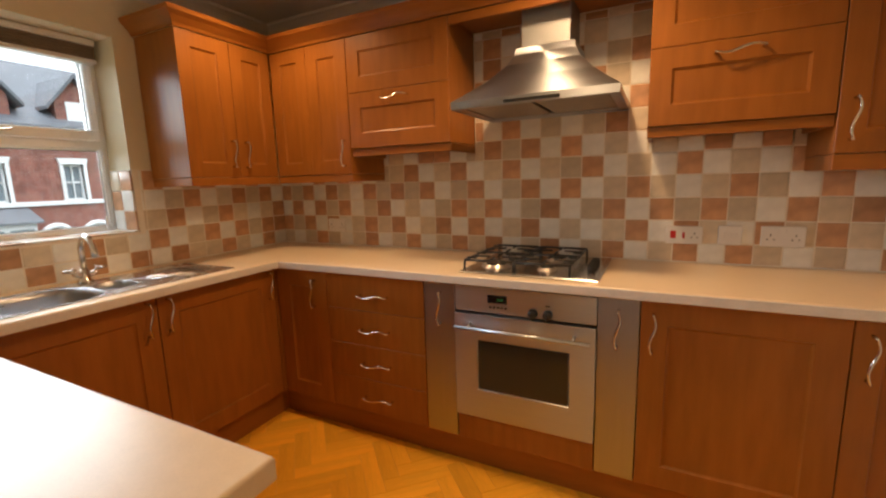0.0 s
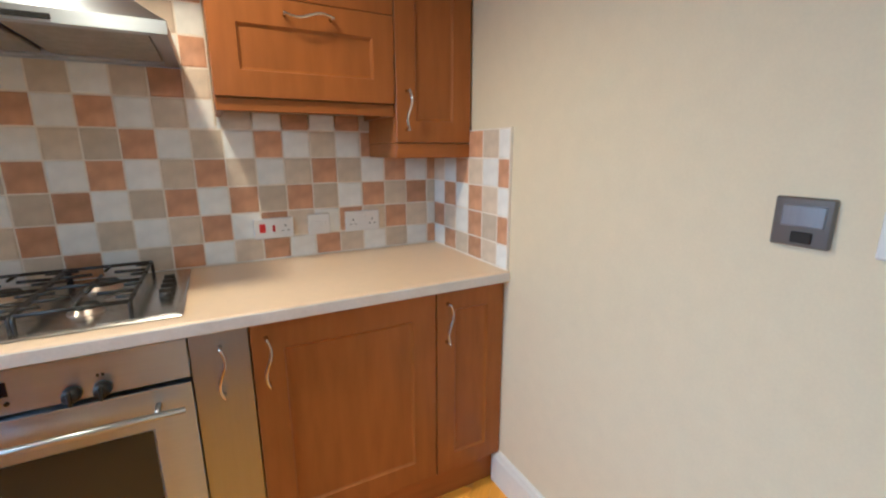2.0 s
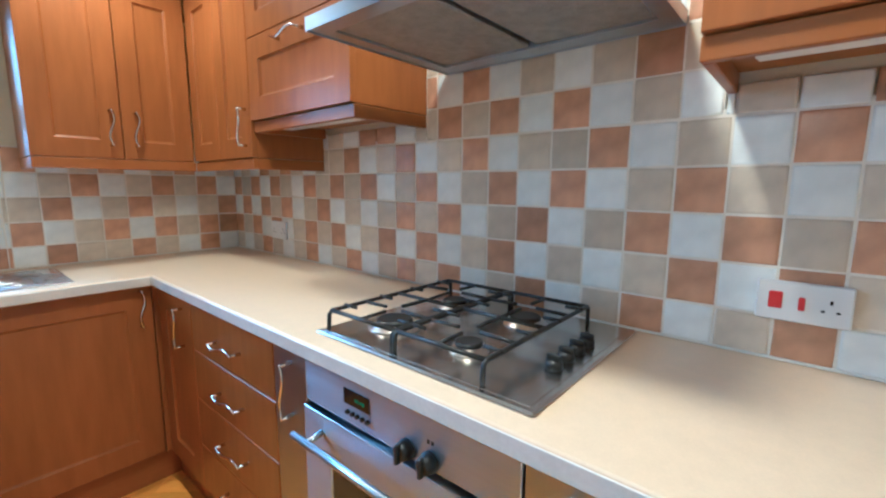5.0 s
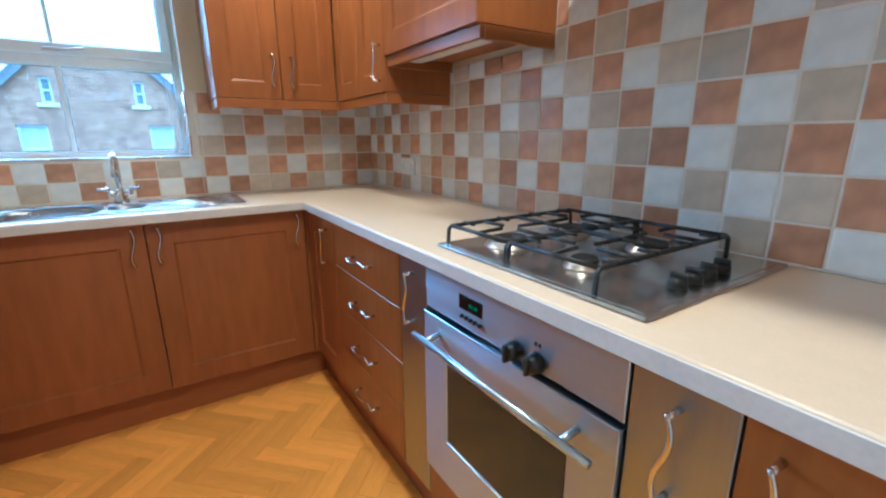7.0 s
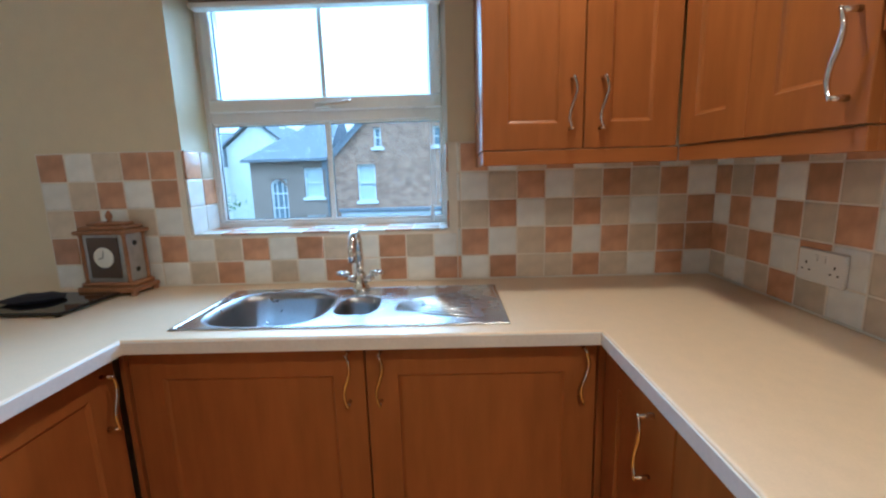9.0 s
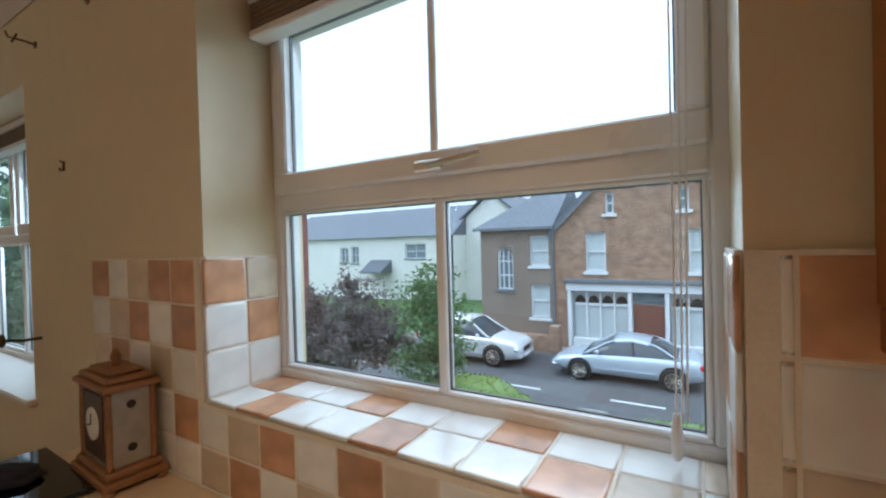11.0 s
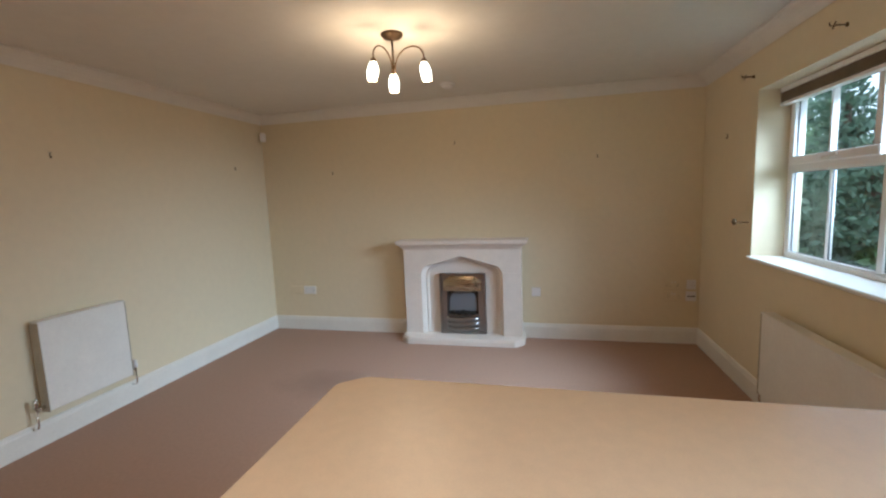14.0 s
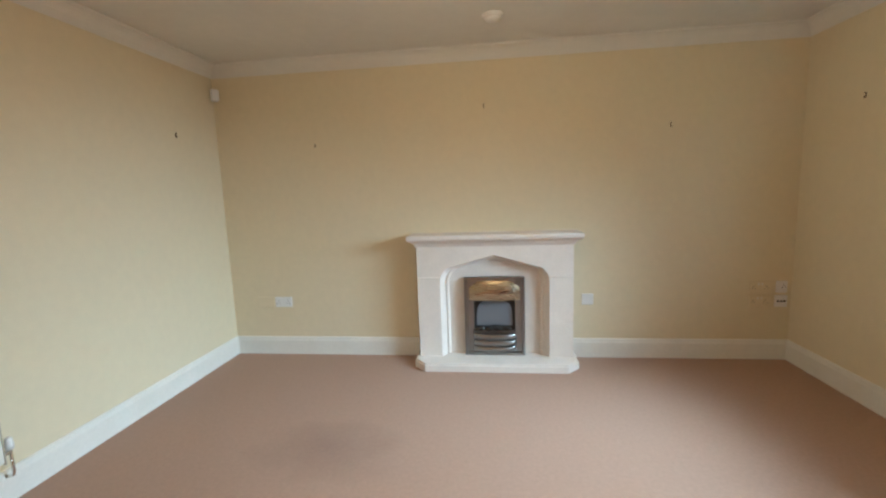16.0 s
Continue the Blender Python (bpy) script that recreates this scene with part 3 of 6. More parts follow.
hob = thing("gas_hob", pose(-0.316, 2.205, TOP), "stainless steel four-burner gas hob", "hob")
plate = bmesh.new()
blk(plate, -0.290, 0.290, -0.255, 0.255, 0.0, 0.008, 0.004), blk(plate, -0.276, 0.276, -0.241, 0.241, 0.0078, 0.0092, 0.001)
plate = part("hob_plate", plate, M_HOB, hob)
BURN = ((-0.165, -0.115, 0.052), (-0.165, 0.120, 0.040), (0.065, -0.120, 0.034), (0.065, 0.115, 0.044))
for x, y, r in BURN:
    bur = part("burner", lathe(bmesh.new(), [(r * 1.25, 0.009), (r * 1.2, 0.013), (r, 0.016), (r, 0.022), (r * 0.9, 0.022)], 24, (x, y, 0)), M_SATIN, hob, smooth=True)
    part("burner_cap", lathe(bmesh.new(), [(r * 0.86, 0.022), (r * 0.86, 0.028), (r * 0.78, 0.031)], 24, (x, y, 0)), M_BLACK, bur)
for i in range(4):
    kb = lathe(bmesh.new(), [(0.017, 0.0), (0.0165, 0.012), (0.014, 0.018)], 14)
    blk(kb, -0.015, 0.015, -0.004, 0.004, 0.014, 0.028, 0.002)
    part("knob", kb, M_BLACK, hob, "black hob knob", pose(0.240, -0.085 + i * 0.052, 0.009), True)
for x0, x1, xc in ((-0.272, -0.052, -0.165), (-0.044, 0.178, 0.065)):
    g, z, r = bmesh.new(), 0.052, 0.0052
    for x in (x0, x1):
        tube(g, [(x, -0.230, 0.010), (x, -0.228, z - 0.008), (x, -0.220, z), (x, 0.220, z), (x, 0.228, z - 0.008), (x, 0.230, 0.010)], r)
    for y in (-0.220, 0.0, 0.220):
        tube(g, [(x0, y, z), (x1, y, z)], r)
    for yc in (-0.117, 0.117):
        for dx, dy in ((-1, 0), (1, 0)):
            tube(g, [(x0 if dx < 0 else x1, yc, z), (xc + dx * 0.028, yc, z + 0.002)], r * 0.9)
        for y in (0.0, -0.220 if yc < 0 else 0.220):
            tube(g, [(xc, y, z), (xc, yc + (0.028 if y > yc else -0.028), z + 0.002)], r * 0.9)
        for e in (-0.058, 0.058):
            for x, sgn in ((x0, 1), (x1, -1)):
                tube(g, [(x - sgn * 0.008, yc + e, z + 0.003), (x + sgn * 0.036, yc + e, z + 0.003)], r * 0.85)
    part("pan_support", g, M_BLACK, hob, "black enamelled wire pan support", smooth=True)

hood = thing("cooker_hood", pose(-0.305, 1.972, 1.600), "stainless steel chimney cooker hood over the hob", "cooker hood")
W2, D = 0.330, 0.500
bm = bmesh.new()
prof = [(1.0, 0.0, 0.0), (1.0, 0.0, 0.030), (0.90, 0.045, 0.058), (0.66, 0.150, 0.130), (0.47, 0.222, 0.200), (0.40, 0.250, 0.245), (0.385, 0.262, 0.275)]
rings = [[bm.verts.new(v) for v in ((-W2 * k, y, z), (W2 * k, y, z), (W2 * k, D, z), (-W2 * k, D, z))] for k, y, z in prof]
for a, b in zip(rings, rings[1:]):
    for j in range(4):
        bm.faces.new((a[j], a[(j + 1) % 4], b[(j + 1) % 4], b[j]))
bm.faces.new(rings[-1])
part("canopy", bm, M_STEELH, hood)
und = bmesh.new()
blk(und, -W2 + 0.003, W2 - 0.003, 0.003, 0.05, 0.004, 0.02), blk(und, -W2 + 0.003, W2 - 0.003, D - 0.06, D - 0.003, 0.004, 0.02)
blk(und, -W2 + 0.003, -W2 + 0.04, 0.05, D - 0.06, 0.004, 0.02), blk(und, W2 - 0.04, W2 - 0.003, 0.05, D - 0.06, 0.004, 0.02)
under = part("underside", und, M_STEELH, hood)
for x in (-0.148, 0.148):
    part("filter", box(x - 0.138, x + 0.138, 0.055, D - 0.065, 0.008, 0.022, 0.003), material("hood_filter_mesh", (0.42, 0.40, 0.37), 0.45, 0.8, grain=300, vary=0.3, bump=0.5), hood, "grey metal grease filter")
part("switch_strip", box(-0.10, 0.12, -0.002, 0.004, 0.006, 0.018, 0.001), M_BLACK, hood)
part("chimney", box(-0.105, 0.105, 0.275, D, 0.276, 0.50, 0.002), M_STEELC, hood, "square stainless chimney")

# ---- wall units ----
UY, UX = 2.170, -1.875
GW = "kitchen wall units"
U0, U1 = 1.360, 2.050
cabinet("wall_cabinet", "cherry wood corner wall cabinet with framed door", pose(UX + 0.003, UY, 0), 0.268, 0.312, U0, U1, [dict(x=(0, 0.268), z=(U0, U1), style="shaker", rail=0.07)], GW)
cabinet("wall_cabinet", "tall cherry wood wall cabinet with wavy handle", pose(-1.604, UY, 0), 0.277, 0.312, U0, U1, [dict(x=(0, 0.277), z=(U0, U1), style="shaker", rail=0.075, handles=[("v", 0.240, 1.470, 0.14)])], GW)
F0, FM = 1.490, 1.772
cabinet("flap_cabinet", "cherry wood wall cabinet with two lift-up flaps", pose(-1.325, UY, 0), 0.590, 0.312, F0, U1,
        [dict(x=(0, 0.59), z=(FM, U1), style="shaker", rail=0.075, name="flap"), dict(x=(0, 0.59), z=(F0, FM), style="shaker", rail=0.075, name="flap", handles=[("h", 0.295, 1.730, 0.15)])], GW)
cabinet("flap_cabinet", "cherry wood wall cabinet with two lift-up flaps", pose(0.110, UY, 0), 0.562, 0.312, F0, U1,
        [dict(x=(0, 0.562), z=(FM, U1), style="shaker", rail=0.075, name="flap"), dict(x=(0, 0.562), z=(F0, FM), style="shaker", rail=0.075, name="flap", handles=[("h", 0.281, 1.730, 0.15)])], GW)
cabinet("wall_cabinet", "tall narrow cherry wood wall cabinet by the side wall", pose(0.674, UY, 0), 0.305, 0.312, U0, U1, [dict(x=(0, 0.305), z=(U0, U1), style="shaker", rail=0.075, handles=[("v", 0.040, 1.470, 0.14)])], GW)
for y0, w, hx in ((1.625, 0.282, 0.245), (1.909, 0.258, 0.045)):
    cabinet("wall_cabinet", "cherry wood wall cabinet beside the window", pose(UX, y0, 0, 0, 0, 90), w, 0.318, U0, U1, [dict(x=(0, w), z=(U0, U1), style="shaker", rail=0.07, handles=[("v", hx, 1.480, 0.14)])], GW)
bm = bmesh.new()
for a, b, c, d, e, f in ((UX - 0.018, UX, 1.627, 2.1735, 1.318, 1.358), (UX, -1.327, UY + 0.004, UY + 0.022, 1.318, 1.358), (-1.345, -1.327, UY + 0.022, NY - 0.01, 1.318, 1.358), (WX + 0.01, UX - 0.018, 1.627, 1.645, 1.318, 1.358)):
    blk(bm, a, b, c, d, e, f, 0.002)
structure("trim_pelmet", bm, M_WOODH, "cherry wood light pelmet")
for x0, x1 in ((-1.325, -0.735), (0.110, 0.672)):
    bm = box(x0, x1, UY + 0.012, UY + 0.030, 1.450, 1.488, 0.002)
    for a, b in ((x0, x0 + 0.018), (x1 - 0.018, x1)):
        blk(bm, a, b, UY + 0.030, NY - 0.01, 1.450, 1.488, 0.002)
    structure("trim_pelmet", bm, M_WOODH, "cherry wood light pelmet")
    lightbar = thing("under_cabinet_light", pose((x0 + x1) / 2, UY + 0.09, 1.462), "slim white under-cabinet light fitting, off", "light fitting")
    part("housing", box(-0.22, 0.22, -0.035, 0.035, 0, 0.026, 0.006), M_SOCKET, lightbar)
bm = box(0.674, 0.979, UY + 0.004, UY + 0.022, 1.305, 1.358, 0.002)
blk(bm, 0.674, 0.692, UY + 0.022, NY - 0.01, 1.305, 1.358, 0.002)
structure("trim_pelmet", bm, M_WOODH, "cherry wood light pelmet")
structure("trim_bridge_panel", box(-0.733, 0.108, UY + 0.002, UY + 0.020, 2.010, 2.050, 0.002), M_WOODH, "cherry wood bridging panel over the hood")
crown = [(0.0, 2.052), (-0.006, 2.052), (-0.012, 2.066), (-0.034, 2.092), (-0.052, 2.108), (-0.056, 2.126), (0.0, 2.126)]
structure("trim_cornice", run(bmesh.new(), [(WX, 1.627), (UX, 1.627), (UX, UY), (0.983, UY)], crown), M_WOODH, "moulded cherry wood cornice along the wall units")
structure("trim_unit_top", box(WX + 0.005, 0.983, UY + 0.006, NY - 0.006, 2.054, 2.066), M_WOODH, "cherry wood top board over the wall units")


# ---- tiles ----
PITCH, GRID_Z, GRID_X, GRID_Y = 0.1014, 1.0005, -0.0770, 0.5560
TILE_MESH = {}
for key, mat in (("W", M_TW), ("B", M_TB), ("T", M_TT)):
    bm, s, t = bmesh.new(), 0.0495, 0.0065
    rings = [[bm.verts.new((a * (s - i), b * (s - i), z)) for a, b in ((-1, -1), (1, -1), (1, 1), (-1, 1))] for i, z in ((0.0, 0.0), (0.0, t * 0.6), (0.0016, t * 0.93), (0.006, t))]
    for p, q in zip(rings, rings[1:]):
        for j in range(4):
            bm.faces.new((p[j], p[(j + 1) % 4], q[(j + 1) % 4], q[j]))
    bm.faces.new(rings[-1])
    me = bpy.data.meshes.new("tile")
    bm.to_mesh(me)
    bm.free()
    for p in me.polygons:
        p.use_smooth = True
    me.materials.append(mat)
    TILE_MESH[key] = me
tile_random = random.Random(7)


def tile(key, parent, base, u, v, u0, u1, v0, v1):
    """One tile over u0..u1 by v0..v1 on the plane at base with the axes u and v."""
    if u1 - u0 < 0.012 or v1 - v0 < 0.012:
        return
    n = u.cross(v)
    wob = lambda: tile_random.uniform(-0.0006, 0.0006)
    m = Matrix((u, v, n)).transposed().to_4x4()
    m.translation = base + u * ((u0 + u1) / 2 + wob()) + v * ((v0 + v1) / 2 + wob()) + n * wob() * 0.6
    ob = new("tile", TILE_MESH[key])
    ob.parent = parent
    ob.matrix_basis = m @ pose(0, 0, 0, tile_random.uniform(-0.25, 0.25), tile_random.uniform(-0.25, 0.25), tile_random.uniform(-0.4, 0.4)) @ Matrix.Diagonal(((u1 - u0 - 0.0036) / 0.099, (v1 - v0 - 0.0036) / 0.099, 1, 1))


def pick(pattern, row, col, left, below):
    if pattern and 0 <= row < len(pattern) and 0 <= col < len(pattern[row]) and pattern[row][col] in "WBT":
        return pattern[row][col]
    r = random.Random(row * 131 + col * 17 + 5)
    pool = [k for k in "WWBBTT" if k != left and (k != below or r.random() < 0.3)]
    return r.choice(pool or ["W", "B", "T"])


def tiling(parent, base, u, v, areas, u_line, v_line, pattern=None, col0=0):
    """Tiles over areas (u0, u1, v0, v1), cut where they meet the edges."""
    u, v, base, seen = Vector(u), Vector(v), Vector(base), {}
    for u0, u1, v0, v1 in areas:
        for row in range(math.floor((v0 - v_line) / PITCH), math.ceil((v1 - v_line) / PITCH)):
            for col in range(math.floor((u0 - u_line) / PITCH), math.ceil((u1 - u_line) / PITCH)):
                a, b = u_line + col * PITCH, v_line + row * PITCH
                key = pick(pattern, row + 1, col - col0, seen.get((row, col - 1)), seen.get((row - 1, col)))
                seen[row, col] = key
                tile(key, parent, base, u, v, max(a, u0), min(a + PITCH, u1), max(b, v0), min(b + PITCH, v1))


NORTH_ROWS = ["WBTWBTBTWBTWB" "TWBTWTBWBWT", "BTWBTWTWBTWBW" "BTWTBWTBTBW", "TWBWBTBTWBTWB" "TWTBTBWTBTB", "BTBTWBTWBTWTW" "BTBWBTBWTWT",
              ".BTWBTWBTWBBT" "WBWTWBWTBWT", ".BWTTWBTBTWTW" "BWBWTWTBW", "......TWTWBWB" "TBWTB"]
WEST_ROWS = ["BTWBWTWTWT" "WTBBTBWTW", "WBTWTBWTBW" "TWBTWTBTT", ".........." "BTWBTBWBT", ".........." "WBTWBTBTW", ".........." "TWBTWBTWB"]
SOUTH_ROWS = ["WWBWW", "TWBWT", "BTWBW", "WBTWT", "TWBTT"]
EAST_ROWS = ["WTBTBW", "TBWTBT", "WTWTBW", "BWTBWT", "TWBTBW"]
ZB = TOP + 0.004
gn = structure("wall_tile_bed_north", box(WX + 0.004, EX - 0.004, NY - 0.0096, NY, TOP, 1.42), M_GROUT, "cream grout behind the wall tiles")
gh = structure("wall_tile_bed_hood", box(-0.733, 0.108, NY - 0.0096, NY, 1.42, 2.06), M_GROUT, "cream grout behind the wall tiles")
gw = bmesh.new()
for a, b, c, d in ((0.048, KW[0], TOP, 1.409), (KW[0], KW[1], TOP, KW[2]), (KW[1], NY, TOP, 1.409)):
    blk(gw, WX, WX + 0.0096, a, b, c, d)
gw = structure("wall_tile_bed_west", gw, M_GROUT, "cream grout behind the wall tiles")
ge = structure("wall_tile_bed_east", box(EX - 0.0096, EX, 1.905, NY - 0.0088, TOP, 1.409), M_GROUT, "cream grout behind the wall tiles")
NB = NY - 0.0045
tiling(gn, (0, NB, 0), (1, 0, 0), (0, 0, 1), [(WX + 0.006, EX - 0.006, ZB, 1.4075)], GRID_X, GRID_Z, NORTH_ROWS, -13)
tiling(gh, (0, NB, 0), (1, 0, 0), (0, 0, 1), [(-0.732, 0.107, 1.4075, 2.05), (-1.33, -0.735, 1.4075, 1.47), (0.11, 0.70, 1.4075, 1.47)], GRID_X, GRID_Z, NORTH_ROWS, -13)


def west_tiles(areas, pattern, first):
    tiling(gw, (WX + 0.0045, 0, 0), (0, 1, 0), (0, 0, 1), areas, GRID_Y, GRID_Z, pattern, first)


west_tiles([(KW[0] - 0.02, KW[1] + 0.026, ZB, KW[2] - 0.008), (1.556, NY - 0.006, ZB, 1.4075)], WEST_ROWS, 0)
west_tiles([(0.050, 0.554, ZB, 1.4075)], SOUTH_ROWS, -5)
tiling(ge, (EX - 0.0045, 0, 0), (0, -1, 0), (0, 0, 1), [(-NY + 0.008, -1.908, ZB, 1.4075)], -NY + 0.010, GRID_Z, EAST_ROWS, 0)

# tiled sill and reveals of the kitchen window
gs = bmesh.new()
blk(gs, -2.384, WX, KW[0], KW[1], KW[2], KW[2] + 0.0072)
blk(gs, -2.384, WX, KW[0], KW[0] + 0.0072, KW[2] + 0.0072, 1.409), blk(gs, -2.384, WX, KW[1] - 0.0072, KW[1], KW[2] + 0.0072, 1.409)
gs = structure("sill_kitchen", gs, M_GROUT, "tiled kitchen window sill and reveals")
tiling(gs, (0, 0, KW[2] + 0.003), (1, 0, 0), (0, 1, 0), [(-2.384, WX + 0.009, KW[0] + 0.009, KW[1] - 0.009)], WX + 0.009 - 2 * PITCH, KW[0] + 0.004, ["WT", "TW", "WT", "WW", "TW", "WT", "WW", "TW", "WT", "WB"], 0)
tiling(gs, (0, KW[0] + 0.003, 0), (-1, 0, 0), (0, 0, 1), [(-WX - 0.008, 2.384, KW[2] + 0.009, 1.4075)], -WX - 0.008, GRID_Z, ["TT", "TB", "WW", "WT", "TB"], 0)
tiling(gs, (0, KW[1] - 0.003, 0), (1, 0, 0), (0, 0, 1), [(-2.384, WX + 0.008, KW[2] + 0.009, 1.4075)], WX + 0.008 - 2 * PITCH, GRID_Z, ["TW", "WB", "WT", "TW", "BT"], 0)

# ---- herringbone blocks ----
BW, BL = 0.075, 0.300
bm = bmesh.new()
rings = [[bm.verts.new((a * (BL / 2 - 0.0005 - i), b * (BW / 2 - 0.0005 - i), z)) for a, b in ((-1, -1), (1, -1), (1, 1), (-1, 1))] for i, z in ((0, -0.0035), (0, -0.0005), (0.0006, 0.0))]
for p, q in zip(rings, rings[1:]):
    for j in range(4):
        bm.faces.new((p[j], p[(j + 1) % 4], q[(j + 1) % 4], q[j]))
bm.faces.new(rings[-1])
block_mesh = bpy.data.meshes.new("block")
bm.to_mesh(block_mesh)
bm.free()
block_mesh.materials.append(M_BLOCK)
turn = pose(-0.4, 1.1, 0.001, 0, 0, 45)
for i in range(-40, 41):
    for j in range(-8, 9):
        for upright in (0, 1):
            px, py = i * BW + j * BL, i * BW - j * BL
            c = (px + BL + BW / 2, py + BW - BL / 2) if upright else (px + BL / 2, py + BW / 2)
            m = turn @ pose(c[0], c[1], 0, 0, 0, 90 if upright else 0)
            if -1.86 < m.translation.x < 1.05 and CARPET_EDGE + 0.13 < m.translation.y < 2.03:
                ob = new("block", block_mesh)
                ob.parent, ob.matrix_basis = floor_kitchen, m
structure("trim_threshold", box(-0.36, 1.40, CARPET_EDGE - 0.02, CARPET_EDGE + 0.02, 0.0, 0.012, 0.004), M_BRONZE, "metal threshold strip between carpet and wood floor")


# ---- sink, tap and things on the worktop ----
sink = thing("sink", pose(0, 0, TOP), "stainless steel inset sink with one and a half bowls and drainer", "sink")


def loop(cx, cy, rx, ry, n=28, p=3.2):
    """A rounded rectangle."""
    pts = []
    for i in range(n):
        a = 2 * math.pi * i / n
        c, d = math.cos(a), math.sin(a)
        pts.append((cx + rx * math.copysign(abs(c) ** (2 / p), c), cy + ry * math.copysign(abs(d) ** (2 / p), d)))
    return pts


def bowl(cx, cy, rx, ry, depth, p=3.2):
    bm = bmesh.new()
    rings = []
    for k, z in ((1.06, 0.0045), (1.0, 0.002), (0.97, -0.02), (0.93, -depth + 0.03), (0.86, -depth + 0.006), (0.6, -depth)):
        rings.append([bm.verts.new((x, y, z)) for x, y in loop(cx, cy, rx * k, ry * k, p=p)])
    for a, b in zip(rings, rings[1:]):
        for j in range(len(a)):
            bm.faces.new((a[j], a[(j + 1) % len(a)], b[(j + 1) % len(a)], b[j]))
    bm.faces.new(rings[-1])
    return bm


M_SINK = material("polished_sink_steel", (0.66, 0.67, 0.69), 0.26, 1.0, grain=90, vary=0.06)
# Darker copy of the sink steel: the dimness inside the bowls is coloured in.
M_BOWL = material("shaded_bowl_steel", (0.42, 0.43, 0.45), 0.30, 1.0, grain=120, vary=0.06)
s = SINK
sx, B1Y, B2Y = (s[0] + s[1]) / 2 + 0.012, 0.990, 1.245
deck = bmesh.new()
outlines = [[(s[0], s[2]), (s[1], s[2]), (s[1], s[3]), (s[0], s[3])], loop(sx, B1Y, 0.162 * 1.05, 0.170 * 1.05), loop(sx, B2Y, 0.088 * 1.05, 0.063 * 1.05)]
for outline in outlines:
    vs = [deck.verts.new((x, y, 0.0042)) for x, y in outline]
    for k in range(len(vs)):
        deck.edges.new((vs[k], vs[(k + 1) % len(vs)]))
bmesh.ops.triangle_fill(deck, use_beauty=True, use_dissolve=False, edges=deck.edges[:])
part("deck", deck, M_SINK, sink)
part("rim", run(bmesh.new(), [(s[0], s[2]), (s[1], s[2]), (s[1], s[3]), (s[0], s[3])], [(0, 0.0), (0.0, 0.003), (0.004, 0.0056), (0.010, 0.0054), (0.012, 0.0044)], True), M_SINK, sink)
part("main_bowl", bowl(sx, B1Y, 0.162, 0.170, 0.155), M_BOWL, sink, "deep rounded main bowl", smooth=True)
part("half_bowl", bowl(sx, B2Y, 0.088, 0.063, 0.10), M_BOWL, sink, "small half bowl", smooth=True)
for cx, cy, z in ((sx, B1Y, -0.154), (sx, B2Y, -0.099)):
    part("drain", lathe(bmesh.new(), [(0.032, 0.0), (0.030, 0.003), (0.02, 0.003), (0.018, 0.001)], 18, (cx, cy, z)), M_CHROME, sink, smooth=True)
for i in range(9):
    f = (i - 4) / 4
    part("drainer_rib", tube(bmesh.new(), [(sx + 0.02 + f * 0.030, 1.365, 0.004), (sx + 0.01 + f * 0.085, 1.48, 0.0052), (sx + f * 0.145, 1.640 - 0.03 * abs(f), 0.004)], [0.0015, 0.0048, 0.0015], 6), M_SINK, sink, smooth=True)

tap = thing("mixer_tap", pose(-2.068, 1.218, TOP + 0.004), "chrome swan-neck mixer tap with two cross handles", "tap")
part("base", lathe(bmesh.new(), [(0.030, 0.0), (0.028, 0.012), (0.020, 0.022), (0.019, 0.05), (0.015, 0.06)], 18), M_CHROME, tap, smooth=True)
neck = [(0, 0, 0.05), (0, 0, 0.13)] + [(0.055 - 0.055 * math.cos(a), 0, 0.13 + 0.055 * math.sin(a) * 1.35) for a in (math.radians(15 * i) for i in range(1, 12))] + [(0.112, 0, 0.118)]
part("spout", tube(bmesh.new(), neck, [0.0125] * (len(neck) - 1) + [0.0135], 12), M_CHROME, tap, smooth=True)
for sgn in (-1, 1):
    valve = part("valve", tube(bmesh.new(), [(0, 0, 0.032), (0.006, sgn * 0.024, 0.036), (0.012, sgn * 0.042, 0.046)], [0.012, 0.011, 0.012], 12), M_CHROME, tap, smooth=True)
    hd = bmesh.new()
    for a in range(4):
        c, d = math.cos(a * math.pi / 2), math.sin(a * math.pi / 2)
        tube(hd, [(0.014, sgn * 0.044, 0.058), (0.014 + 0.021 * c, sgn * (0.056 + 0.004) + 0.021 * d * 0.9, 0.062)], [0.006, 0.0075], 8)
    lathe(hd, [(0.010, 0.0), (0.011, 0.012), (0.006, 0.02)], 12, (0.014, sgn * 0.044, 0.05))
    part("cross_handle", hd, M_CHROME, valve, smooth=True)

board = thing("worktop_saver", pose(-1.963, 0.198, TOP, 0, 0, -2), "black glass worktop saver lying on the breakfast bar", "worktop saver")
part("glass_plate", box(-0.118, 0.118, -0.172, 0.172, 0.006, 0.016, 0.003), M_BLACKG, board)
for x, y in ((-0.1, -0.15), (0.1, -0.15), (-0.1, 0.15), (0.1, 0.15)):
    part("foot", lathe(bmesh.new(), [(0.008, 0.0), (0.009, 0.003), (0.007, 0.006)], 12, (x, y, 0)), M_BLACK, board)
cloth = bmesh.new()
bmesh.ops.create_icosphere(cloth, subdivisions=4, radius=1.0)
for v in cloth.verts:
    k = 1 + 0.22 * noise.noise(v.co * 1.7 + Vector((3, 1, 0))) + 0.06 * noise.noise(v.co * 6)
    v.co = (v.co.x * 0.052 * k, v.co.y * 0.082 * k, max(0.0, (v.co.z * 0.6 + 0.4) * 0.023 * k))
